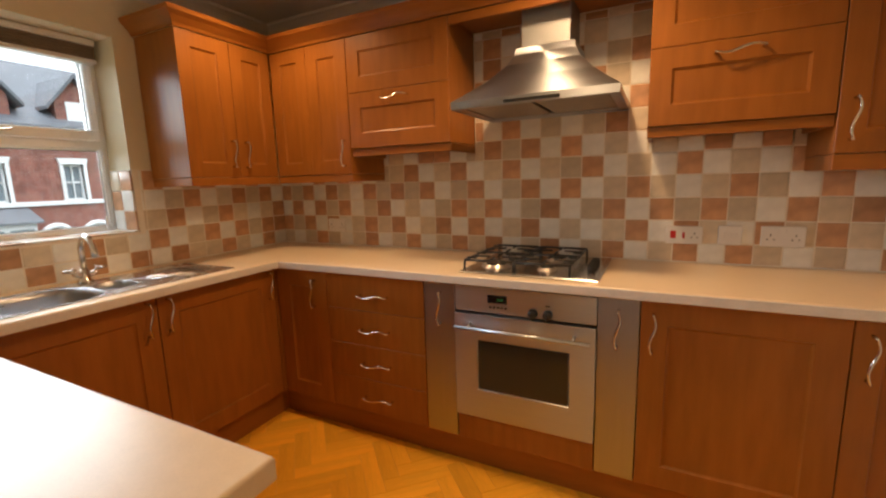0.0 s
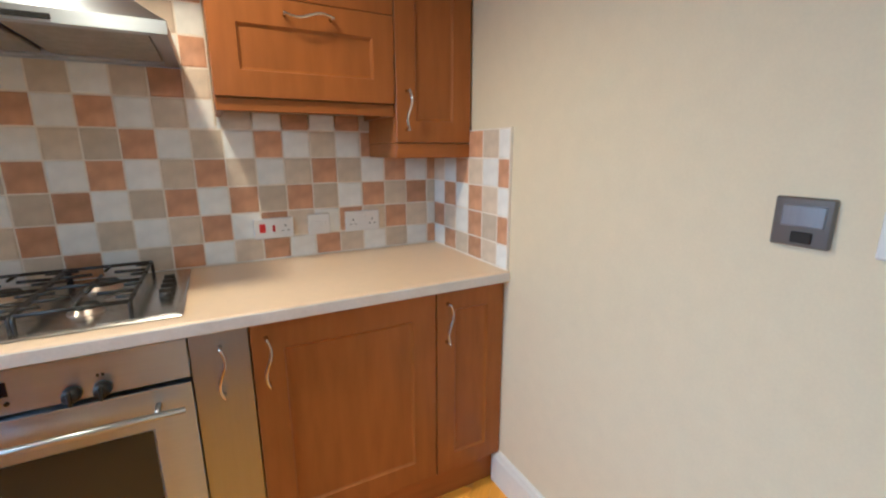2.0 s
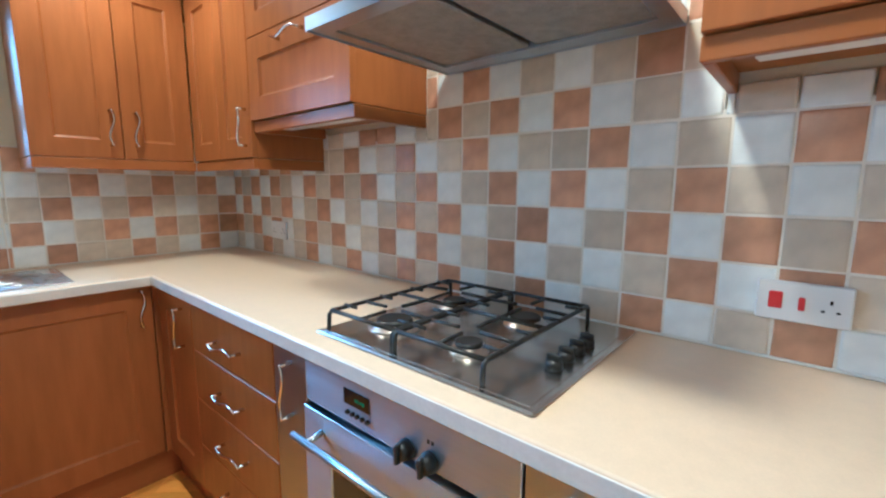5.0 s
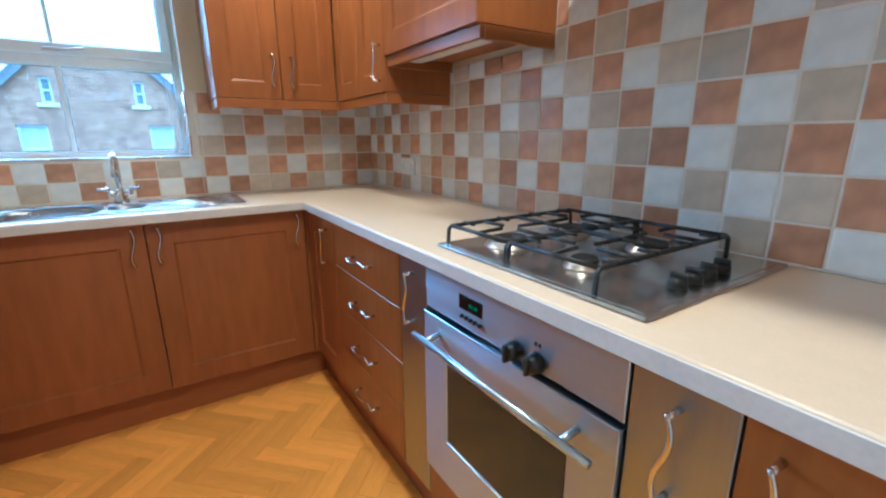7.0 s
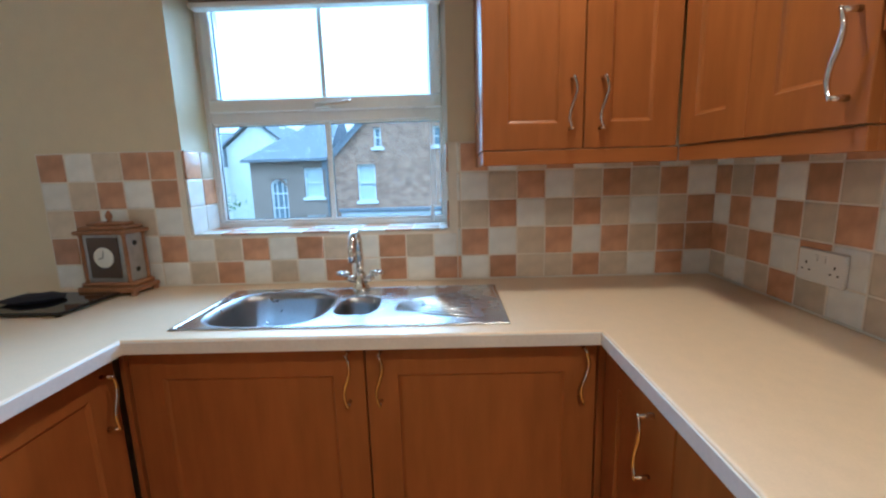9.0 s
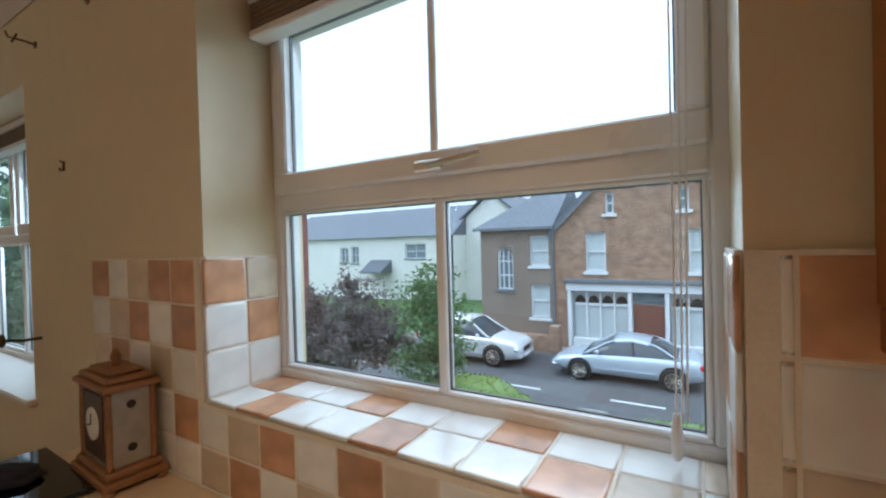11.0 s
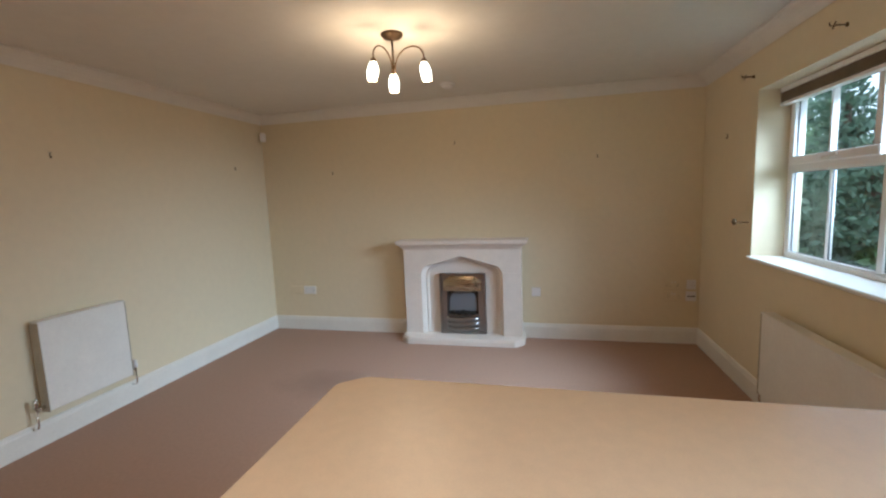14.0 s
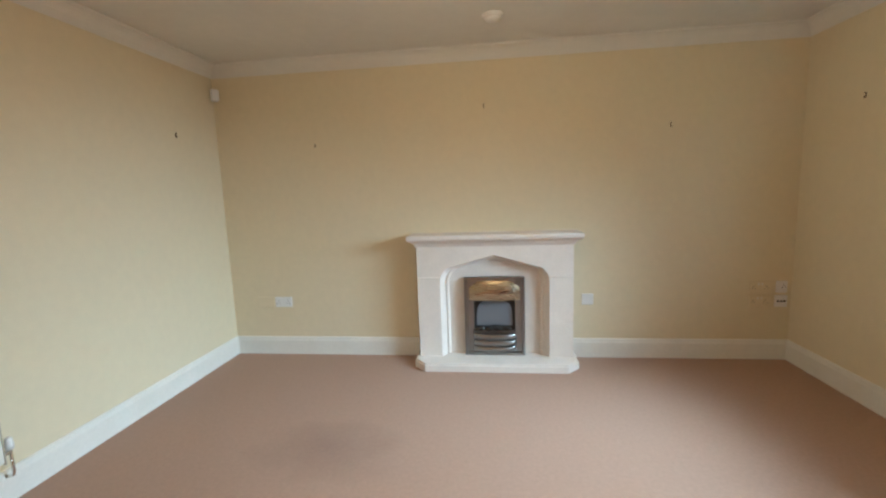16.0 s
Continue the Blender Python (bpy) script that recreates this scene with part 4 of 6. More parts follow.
tagged(part("crumpled_cloth", cloth, material("black_soft_cloth", (0.012, 0.013, 0.026), 0.85, grain=200, vary=0.3, bump=0.3), None, "", pose(-1.975, 0.165, TOP + 0.016, 0, 0, 12), smooth=True), "small crumpled black cloth lying on the glass saver", "cloth")
M_CLOCKW = material("honey_stained_wood", (0.28, 0.13, 0.05), 0.45, grain=30, stretch=(0.6, 4, 4), vary=0.3, bump=0.1)
M_CLOCKP = material("silvered_clock_panel", (0.45, 0.44, 0.42), 0.35, 0.6, grain=40, vary=0.2)
clock = thing("mantel_clock", pose(-2.128, 0.330, TOP, 0, 0, -4), "wooden carriage clock with silvered side panels on the worktop", "clock")
plinth = bmesh.new()
blk(plinth, -0.062, 0.062, -0.108, 0.108, 0.012, 0.030, 0.004), blk(plinth, -0.054, 0.054, -0.098, 0.098, 0.030, 0.046, 0.005)
part("base", plinth, M_CLOCKW, clock)
for x in (-0.05, 0.05):
    for y in (-0.095, 0.095):
        part("foot", lathe(bmesh.new(), [(0.010, 0.0), (0.012, 0.006), (0.009, 0.012)], 12, (x, y, 0)), M_CLOCKW, clock)
part("case", box(-0.042, 0.042, -0.080, 0.080, 0.046, 0.215, 0.002), M_CLOCKP, clock, "silvered metal case")
for x in (-0.042, 0.042):
    for y in (-0.080, 0.080):
        part("corner_pillar", lathe(bmesh.new(), [(0.009, 0.046), (0.006, 0.056), (0.0075, 0.13), (0.006, 0.205), (0.009, 0.215)], 12, (x, y, 0)), M_CLOCKW, clock, smooth=True)
cap = bmesh.new()
blk(cap, -0.056, 0.056, -0.100, 0.100, 0.215, 0.229, 0.004), blk(cap, -0.047, 0.047, -0.088, 0.088, 0.229, 0.243, 0.005), blk(cap, -0.034, 0.034, -0.066, 0.066, 0.243, 0.254, 0.005)
part("top", cap, M_CLOCKW, clock)
part("finial", lathe(bmesh.new(), [(0.010, 0.254), (0.006, 0.262), (0.012, 0.272), (0.009, 0.284), (0.003, 0.294)], 12), M_CLOCKW, clock, smooth=True)
part("dial_plate", box(0.043, 0.046, -0.058, 0.058, 0.062, 0.205, 0.001), plain("dark_dial_plate", (0.09, 0.06, 0.045), 0.4, 0.3), clock)
dial = part("dial", lathe(bmesh.new(), [(0.036, 0.0), (0.036, 0.003), (0.030, 0.004)], 28), plain("white_dial", (0.8, 0.78, 0.72), 0.4), clock, "round white dial", pose(0.046, 0.0, 0.135, 0, 90, 0))
part("clock_hand", tube(tube(bmesh.new(), [(0, 0, 0.0048), (-0.024, 0.004, 0.0048)], 0.0012, 6), [(0, 0, 0.0055), (0.004, -0.016, 0.0055)], 0.0016, 6), M_BLACK, dial)
for z in (0.085, 0.180):
    part("key_hole", lathe(bmesh.new(), [(0.009, 0.0), (0.009, 0.002), (0.004, 0.002)], 14), M_BLACK, clock, m=pose(0.0, 0.0805, z, -90, 0, 0))


# ---- sockets and switches ----
def plate(name, label, m, w, h, category, rockers=(), pins=(), red=None, mat=None):
    """A wall plate facing -y in its own frame, centred on its back."""
    ob = thing(name, m, label, category)
    mat = mat or M_SOCKET
    part("plate", box(-w / 2, w / 2, -0.011, 0, -h / 2, h / 2, 0.003), mat, ob)
    for x, z in rockers:
        part("rocker", box(x - 0.005, x + 0.005, -0.0145, -0.0105, z - 0.009, z + 0.009, 0.0015), M_SOCKET, ob)
    if red:
        part("red_rocker", box(red[0] - 0.011, red[0] + 0.011, -0.0145, -0.0105, red[1] - 0.017, red[1] + 0.017, 0.002), M_RED, ob, "red rocker switch")
    for x, z in pins:
        pin = bmesh.new()
        blk(pin, x - 0.0022, x + 0.0022, -0.0116, -0.0108, z + 0.006, z + 0.014), blk(pin, x - 0.014, x - 0.008, -0.0116, -0.0108, z - 0.010, z - 0.006), blk(pin, x + 0.008, x + 0.014, -0.0116, -0.0108, z - 0.010, z - 0.006)
        part("pin_holes", pin, M_DARK, ob)
    return ob


NF = NY - 0.0115
cooker = plate("cooker_switch", "white cooker switch with red rocker and socket on tiles", pose(0.270, NF, 1.037), 0.147, 0.080, "switch", (), [(0.042, -0.002)], (-0.042, 0.002))
part("socket_rocker", box(-0.006, 0.004, -0.0148, -0.0105, -0.014, 0.012, 0.0015), M_RED, cooker, "small red socket rocker")
part_neon = plate("fused_spur", "white switched fused spur on the tiles", pose(0.444, NF, 1.040), 0.088, 0.084, "switch", [(0.022, 0.0)])
part("fuse_holder", box(-0.022, 0.006, -0.0135, -0.0105, -0.012, 0.012, 0.0015), M_SOCKET, part_neon)
plate("double_socket", "white double socket on the tiles", pose(0.627, NF, 1.040), 0.150, 0.086, "socket", [(-0.012, 0.022), (0.012, 0.022)], [(-0.042, -0.004), (0.042, -0.004)])
plate("double_socket", "white double socket on the tiles in the corner", pose(-1.715, NF, 1.040), 0.140, 0.086, "socket", [(-0.012, 0.022), (0.012, 0.022)], [(-0.042, -0.004), (0.042, -0.004)])
M_SPUR = plain("dark_nickel_plate", (0.27, 0.25, 0.23), 0.32, 1.0)
spur = plate("heating_spur", "brushed steel spur plate with dark insert on the cream wall", pose(EX - 0.0005, 1.062, 1.212, 0, 0, -90), 0.088, 0.086, "switch", mat=M_SPUR)
part("insert", box(-0.030, 0.034, -0.0135, -0.0105, -0.008, 0.030, 0.002), M_STEELD, spur)
part("fuse_window", box(-0.012, 0.020, -0.0145, -0.0105, -0.036, -0.016, 0.002), M_DARK, spur, "dark fuse window")
plate("light_switch", "white light switch plate on the cream wall", pose(EX - 0.0005, 0.918, 1.212, 0, 0, -90), 0.086, 0.086, "switch", [(0.0, 0.0)])
flip = 180
plate("double_socket", "white double socket above the skirting", pose(1.650, SY + 0.0005, 0.446, 0, 0, flip), 0.146, 0.086, "socket", [(-0.012, 0.022), (0.012, 0.022)], [(-0.042, -0.004), (0.042, -0.004)])
plate("blank_plate", "cream blank plate above the skirting", pose(1.800, SY + 0.0005, 0.446, 0, 0, flip), 0.146, 0.086, "wall plate", mat=M_WALL)
plate("fused_spur", "white fused spur beside the fireplace", pose(-0.780, SY + 0.0005, 0.460, 0, 0, flip), 0.086, 0.086, "switch", [(0.0, 0.0)])
plate("double_socket", "cream double socket near the corner", pose(-1.985, SY + 0.0005, 0.545, 0, 0, flip), 0.146, 0.086, "socket", [(-0.012, 0.022), (0.012, 0.022)], [(-0.042, -0.004), (0.042, -0.004)], mat=M_WALL)
plate("double_socket", "cream double socket near the corner", pose(-1.985, SY + 0.0005, 0.440, 0, 0, flip), 0.146, 0.086, "socket", [(-0.012, 0.022), (0.012, 0.022)], [(-0.042, -0.004), (0.042, -0.004)], mat=M_WALL)
plate("telephone_socket", "white telephone socket near the corner", pose(-2.130, SY + 0.0005, 0.545, 0, 0, flip), 0.075, 0.086, "socket", [(-0.012, 0.0)], [(0.012, 0.004)])
aerial = plate("aerial_socket", "white aerial socket with dark sockets near the corner", pose(-2.130, SY + 0.0005, 0.440, 0, 0, flip), 0.086, 0.086, "socket")
for x in (-0.022, 0.0, 0.022):
    part("coax_socket", lathe(bmesh.new(), [(0.008, 0.0), (0.007, 0.006), (0.003, 0.006)], 12), M_DARK, aerial, m=pose(x, -0.011, 0.0, 90, 0, 0))

# ---- blinds ----
M_BLIND = material("rolled_taupe_blind", (0.20, 0.155, 0.11), 0.8, grain=120, vary=0.2, bump=0.3)


def blind(y0, y1, z, label):
    ob = thing("roller_blind", pose(-2.335, 0, z), label, "blind")
    rails = box(-0.025, 0.025, y0, y1, 0.030, 0.058, 0.003)
    part("head_rail", rails, M_UPVC, ob)
    for i in range(5):
        part("slat", box(-0.022, 0.022, y0 + 0.004, y1 - 0.004, -0.030 + i * 0.012, -0.0205 + i * 0.012, 0.002), M_BLIND, ob)
    part("bottom_rail", box(-0.024, 0.024, y0, y1, -0.052, -0.032, 0.004), M_UPVC, ob, "pale bottom rail")
    return ob


blind(KW[0] + 0.02, KW[1] - 0.02, KW[3] - 0.062, "raised taupe slatted blind at the head of the kitchen window")
blind(LW[0] + 0.02, LW[1] - 0.02, LW[3] - 0.062, "raised taupe slatted blind at the head of the living room window")
cord = thing("blind_cord", pose(-2.340, 1.462, 1.15), "pale blind pull cords hanging beside the window", "blind cord")
for dx in (0.0, 0.012, 0.022):
    part("cord", tube(bmesh.new(), [(0, dx, 0.80), (0.004, dx * 0.8, 0.4), (0, dx * 0.6, 0.02)], 0.0014, 6), M_SOCKET, cord)
part("toggle", lathe(bmesh.new(), [(0.004, 0.03), (0.008, 0.0), (0.007, -0.03), (0.003, -0.035)], 12), M_SOCKET, cord, smooth=True)


# ---- living room ----
fire = thing("fireplace", pose(-0.078, SY, 0.0), "pale cast-stone fireplace surround with arched opening and hearth", "fireplace")
hearth = [(-0.60, 0.0), (0.60, 0.0), (0.60, 0.235), (0.515, 0.325), (-0.515, 0.325), (-0.60, 0.235)]
bm = prism(bmesh.new(), hearth, 0.002, 0.060)
bmesh.ops.bevel(bm, geom=[e for e in bm.edges if min(v.co.z for v in e.verts) > 0.05], offset=0.012, segments=2, affect="EDGES")
part("hearth", bm, M_STONE, fire)


def arch(hw, spring, rise, foot, n=8):
    """A four-centred arch outline, from the foot of one side to the other."""
    pts = [(-hw, foot), (-hw, spring)]
    for i in range(1, n + 1):
        a = math.radians(90 * i / n)
        pts.append((-hw + 0.100 * (1 - math.cos(a)), spring + 0.120 * math.sin(a)))
    pts.append((0.0, spring + rise))
    return pts + [(-x, z) for x, z in pts[-2::-1]]


def arch_slab(outer, inner, y0, y1):
    """A slab between an outer outline and an arched opening, both from foot to foot."""
    bm = bmesh.new()
    k = len(inner)
    for y in (y0, y1):
        o, i = [bm.verts.new((a, y, b)) for a, b in outer], [bm.verts.new((a, y, b)) for a, b in inner]
        for j in range(k - 1):
            bm.faces.new((o[j], o[j + 1], i[j + 1], i[j]))
    vs = list(bm.verts)
    q = 2 * k
    for base in (0, k):
        for j in range(k - 1):
            bm.faces.new((vs[base + j], vs[base + j + 1], vs[q + base + j + 1], vs[q + base + j]))
    for j in (0, k - 1):
        bm.faces.new((vs[j], vs[k + j], vs[q + k + j], vs[q + j]))
    return bm


i0 = arch(0.400, 0.632, 0.205, 0.060)
k = len(i0)
o0 = [(-0.570, 0.060), (-0.570, 0.632)] + [(-0.570, 0.632 + 0.270 * min(1, t / 4)) if t <= 4 else (-0.570 + 0.25 * (t - 4) / 4, 0.902) for t in range(1, 9)] + [(0.0, 0.902)]
o0 = o0 + [(-x, z) for x, z in o0[-2::-1]]
part("surround", arch_slab(o0, i0, 0.0, 0.170), M_STONE, fire)


def arch_loft(rims):
    """A moulding swept between arched outlines (outline, y), from the front inwards."""
    bm = bmesh.new()
    rows_a = [[bm.verts.new((a, y, b)) for a, b in pts] for pts, y in rims]
    for p, q in zip(rows_a, rows_a[1:]):
        for j in range(len(p) - 1):
            bm.faces.new((p[j], p[j + 1], q[j + 1], q[j]))
    return bm


i1, i2 = arch(0.366, 0.622, 0.190, 0.060), arch(0.340, 0.612, 0.182, 0.060)
part("inner_arch", arch_loft([(i0, 0.170), (i1, 0.128), (i1, 0.112)]), M_STONE, fire, "chamfered arch moulding")
part("arch_moulding", arch_loft([(i1, 0.118), (arch(0.353, 0.617, 0.186, 0.060), 0.122), (i2, 0.112), (i2, 0.085)]), M_STONE, fire)
part("back_panel", prism(bmesh.new(), arch(0.399, 0.631, 0.204, 0.060), 0.002, 0.090, "y"), M_STONE, fire)
for sgn in (-1, 1):
    part("pilaster_band", box(sgn * 0.48 - 0.088, sgn * 0.48 + 0.088, 0.168, 0.174, 0.660, 0.672, 0.002), M_STONE, fire)
ms = bmesh.new()
rows_m = [[ms.verts.new(v) for v in ((-0.570 - e, 0.0, z), (0.570 + e, 0.0, z), (0.570 + e, 0.172 + e, z), (-0.570 - e, 0.172 + e, z))] for e, z in ((0.0, 0.9025), (0.006, 0.908), (0.014, 0.922), (0.030, 0.938), (0.048, 0.948), (0.058, 0.956), (0.062, 0.970), (0.060, 0.986), (0.054, 0.991))]
for a, b in zip(rows_m, rows_m[1:]):
    for j in range(4):
        ms.faces.new((a[j], a[(j + 1) % 4], b[(j + 1) % 4], b[j]))
ms.faces.new(rows_m[0][::-1]), ms.faces.new(rows_m[-1])
part("mantel_shelf", ms, M_STONE, fire)

M_FIREM = material("brushed_dark_nickel", (0.33, 0.325, 0.32), 0.30, 1.0, grain=160, stretch=(6, 6, 0.2), vary=0.03)
inset = thing("electric_fire", pose(-0.078, SY + 0.090, 0.060), "brushed steel inset electric fire standing on the hearth", "electric fire")
ff = bmesh.new()
for a in ((-0.225, -0.155, 0.0, 0.600), (0.155, 0.225, 0.0, 0.600), (-0.155, 0.155, 0.440, 0.600), (-0.155, 0.155, 0.0, 0.185)):
    blk(ff, a[0], a[1], 0.0, 0.035, a[2], a[3])
part("frame", ff, M_FIREM, inset)
part("trim", run(bmesh.new(), [(-0.225, 0.0), (0.225, 0.0), (0.225, 0.600), (-0.225, 0.600)], [(0.0, 0.0), (0.0, 0.05), (0.02, 0.05), (0.025, 0.036)], True), M_FIREM, inset, "raised steel edge", pose(0, 0, 0, 90, 0, 0) @ Matrix.Diagonal((1, 1, -1, 1)))
part("fire_box", box(-0.155, 0.155, 0.0, 0.006, 0.185, 0.440), plain("fire_box_back", (0.02, 0.02, 0.02), 0.35), inset, "dark fire box")
gl = bmesh.new()
n = 16
prism(gl, [(0.135 * math.copysign(abs(math.cos(math.pi * i / n)) ** 0.5, math.cos(math.pi * i / n)), 0.222 + 0.195 * math.sin(math.pi * i / n) ** 0.5) for i in range(n + 1)], 0.006, 0.010, "y")
part("flame_screen", gl, plain("grey_flame_screen", (0.17, 0.18, 0.20), 0.4), inset, "grey arched flame screen")
hd = bmesh.new()
rows_h = []
for z, y in ((0.425, 0.060), (0.432, 0.074), (0.50, 0.066), (0.57, 0.045), (0.585, 0.035)):
    rows_h.append([hd.verts.new((x, y - 0.025 * (x / 0.19) ** 2, z)) for x in (-0.19 + 0.38 * j / 12 for j in range(13))])
for a, b in zip(rows_h, rows_h[1:]):
    for j in range(12):
        hd.faces.new((a[j], a[j + 1], b[j + 1], b[j]))
part("hood", hd, material("brassy_brushed_steel", (0.50, 0.43, 0.31), 0.28, 1.0, grain=160, stretch=(0.2, 6, 6), vary=0.04), inset, "bowed brass-toned hood", smooth=True)
for x, z, s in ((-0.09, 0.20, 0.035), (-0.03, 0.205, 0.04), (0.04, 0.20, 0.036), (0.10, 0.202, 0.03), (0.0, 0.215, 0.03)):
    coal = bmesh.new()
    bmesh.ops.create_icosphere(coal, subdivisions=2, radius=s)
    for v in coal.verts:
        v.co = v.co * (1 + 0.3 * noise.noise(v.co * 40 + Vector((x * 50, 0, 0))))
        v.co = (v.co.x + x, v.co.y * 0.4 + 0.03, v.co.z * 0.6 + z)
    part("coal", coal, M_BLACK, inset)
for i in range(3):
    z = 0.035 + i * 0.048
    lv = bmesh.new()
    pts = [(x, 0.045 + 0.035 * (1 - (x / 0.16) ** 2), z) for x in (-0.16 + 0.32 * j / 10 for j in range(11))]
    rings = [[lv.verts.new((x, y + dy, z2 + dz)) for dy, dz in ((0, 0), (0.006, 0.004), (0.006, 0.034), (0, 0.038), (-0.006, 0.034), (-0.006, 0.004))] for x, y, z2 in pts]
    for a, b in zip(rings, rings[1:]):
        for j in range(6):
            lv.faces.new((a[j], a[(j + 1) % 6], b[(j + 1) % 6], b[j]))
    lv.faces.new(rings[0]), lv.faces.new(rings[-1])
    part("louvre", lv, M_FIREM, inset, smooth=True)


def radiator(m, w, h, label, valves=True):
    """A pressed steel panel radiator; the wall is y = 0, the front faces -y."""
    ob = thing("radiator", m, label, "radiator")
    n = max(6, int(w / 0.034))
    bm = bmesh.new()
    prof = []
    for i in range(n * 4 + 1):
        x = w * i / (n * 4)
        edge = min(1, min(x, w - x) / 0.03)
        prof.append((x, -0.092 - 0.0006 * edge * (0.5 + 0.5 * math.cos(2 * math.pi * i / 4))))
    lo, hi = [bm.verts.new((x, y, 0.012)) for x, y in prof], [bm.verts.new((x, y, h - 0.012)) for x, y in prof]
    for j in range(len(prof) - 1):
        bm.faces.new((lo[j], lo[j + 1], hi[j + 1], hi[j]))
    part("front_panel", bm, M_WHITE, ob, smooth=True)
    part("body", box(0.004, w - 0.004, -0.090, -0.032, 0.006, h - 0.006, 0.006), M_WHITE, ob)
    part("top_grille", box(-0.002, w + 0.002, -0.098, -0.028, h - 0.010, h, 0.003), M_WHITE, ob)
    for x in (-0.004, w):
        part("side_panel", box(x, x + 0.004, -0.096, -0.030, 0.004, h - 0.012), material("shaded_radiator_side", (0.45, 0.40, 0.30), 0.5) if not radiator.side else radiator.side[0], ob, "beige side panel with shade in its colour")
    for x, sgn in ((-0.004, -1), (w + 0.004, 1)):
        v = tube(bmesh.new(), [(x, -0.06, 0.035), (x + sgn * 0.045, -0.06, 0.035)], 0.010, 10)
        tube(v, [(x + sgn * 0.045, -0.06, 0.03), (x + sgn * 0.045, -0.06, -0.055), (x + sgn * 0.045, -0.055, -0.075), (x + sgn * 0.045, -0.040, -0.085), (x + sgn * 0.045, -0.017, -0.087)], 0.0065, 10)
        va = part("valve", v, M_CHROME, ob, "chrome radiator valve", smooth=True)
        part("valve_cap", lathe(bmesh.new(), [(0.014, 0.0), (0.016, 0.02), (0.013, 0.05), (0.009, 0.055)], 12, (x + sgn * 0.045, -0.06, 0.045)), M_SOCKET if sgn > 0 else M_CHROME, va, smooth=True)
    for x in (w * 0.2, w * 0.8):
        part("bracket", box(x - 0.015, x + 0.015, -0.034, 0.0, 0.05, h - 0.08), M_WHITE, ob)
    return ob


# Side panels in a darker beige; the shade on the sides is in this colour.
radiator.side = [material("shaded_radiator_side", (0.42, 0.37, 0.28), 0.5, grain=40, vary=0.15)]
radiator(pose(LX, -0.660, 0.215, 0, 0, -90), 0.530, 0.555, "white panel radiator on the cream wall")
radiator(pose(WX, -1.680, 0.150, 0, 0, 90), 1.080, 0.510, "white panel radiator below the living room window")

# ceiling lamp: a bronze rose, three swan arms and frosted shades
M_SHADE = plain("lit_frosted_glass", (1.0, 0.80, 0.55), 0.4, emit=6.0)


def pendant(x, y, bulbs, label):
    ob = thing("ceiling_lamp", pose(x, y, CEIL), label, "ceiling lamp")
    part("rose", lathe(bmesh.new(), [(0.062, 0.0), (0.064, -0.008), (0.050, -0.022), (0.020, -0.030), (0.012, -0.034)], 24), M_BRONZE, ob, smooth=True)
    part("stem", lathe(bmesh.new(), [(0.006, -0.03), (0.006, -0.17), (0.012, -0.18), (0.015, -0.195), (0.010, -0.21), (0.004, -0.225)], 14), M_BRONZE, ob, smooth=True)
    for bx, by in bulbs:
        d = Vector((bx - x, by - y, 0))
        r = d.length
        d.normalize()
        pts = [d * 0.012 + Vector((0, 0, -0.19))] + [d * (0.012 + (r - 0.012) * (0.5 - 0.5 * math.cos(a))) + Vector((0, 0, -0.19 + 0.085 * math.sin(a) + 0.035 * a / math.pi)) for a in (math.pi * i / 12 for i in range(1, 12))] + [d * r + Vector((0, 0, -0.165))]
        arm = part("arm", tube(bmesh.new(), pts, 0.0042, 8), M_BRONZE, ob, smooth=True)
        part("cup", lathe(bmesh.new(), [(0.006, 0.0), (0.014, -0.006), (0.018, -0.02), (0.017, -0.026)], 14, (d.x * r, d.y * r, -0.162)), M_BRONZE, arm, smooth=True)
        sh = bmesh.new()
        rings = []
        for rad, z in ((0.017, 0.0), (0.027, -0.02), (0.031, -0.05), (0.029, -0.08), (0.024, -0.098)):
            rings.append([sh.verts.new((d.x * (r - z * 0.15) + rad * math.cos(2 * math.pi * j / 18), d.y * (r - z * 0.15) + rad * math.sin(2 * math.pi * j / 18), -0.186 + z)) for j in range(18)])
        for a, b in zip(rings, rings[1:]):
            for j in range(18):
                sh.faces.new((a[j], a[(j + 1) % 18], b[(j + 1) % 18], b[j]))
        shade = part("shade", sh, M_SHADE, arm, "lit frosted glass shade", smooth=True)
        shade.visible_shadow = False
    return ob


pendant(LAMP[0], LAMP[1], LIVING_BULBS, "bronze three-arm ceiling lamp with lit glass shades")
for bx, by, _ in KITCHEN_SPOTS:
    dl = thing("downlight", pose(bx, by, CEIL), "small round recessed spotlight lit in the kitchen ceiling", "spotlight", "kitchen ceiling spotlights")
    ring = bmesh.new()
    rows_r = [[ring.verts.new((r * math.cos(2 * math.pi * j / 24), r * math.sin(2 * math.pi * j / 24), z)) for j in range(24)] for r, z in ((0.043, 0.0), (0.042, -0.004), (0.034, -0.006), (0.028, -0.002), (0.028, 0.0))]
    for a, b in zip(rows_r, rows_r[1:]):
        for j in range(24):
            ring.faces.new((a[j], a[(j + 1) % 24], b[(j + 1) % 24], b[j]))
    part("bezel", ring, M_SATIN, dl, "satin metal bezel", smooth=True)
    part("lens", lathe(bmesh.new(), [(0.027, -0.0005), (0.025, -0.0025), (0.010, -0.003)], 20), M_SHADE, dl, "lit glass lens")
smoke = thing("smoke_detector", pose(-0.099, -2.440, CEIL), "round white smoke detector on the ceiling", "smoke detector")
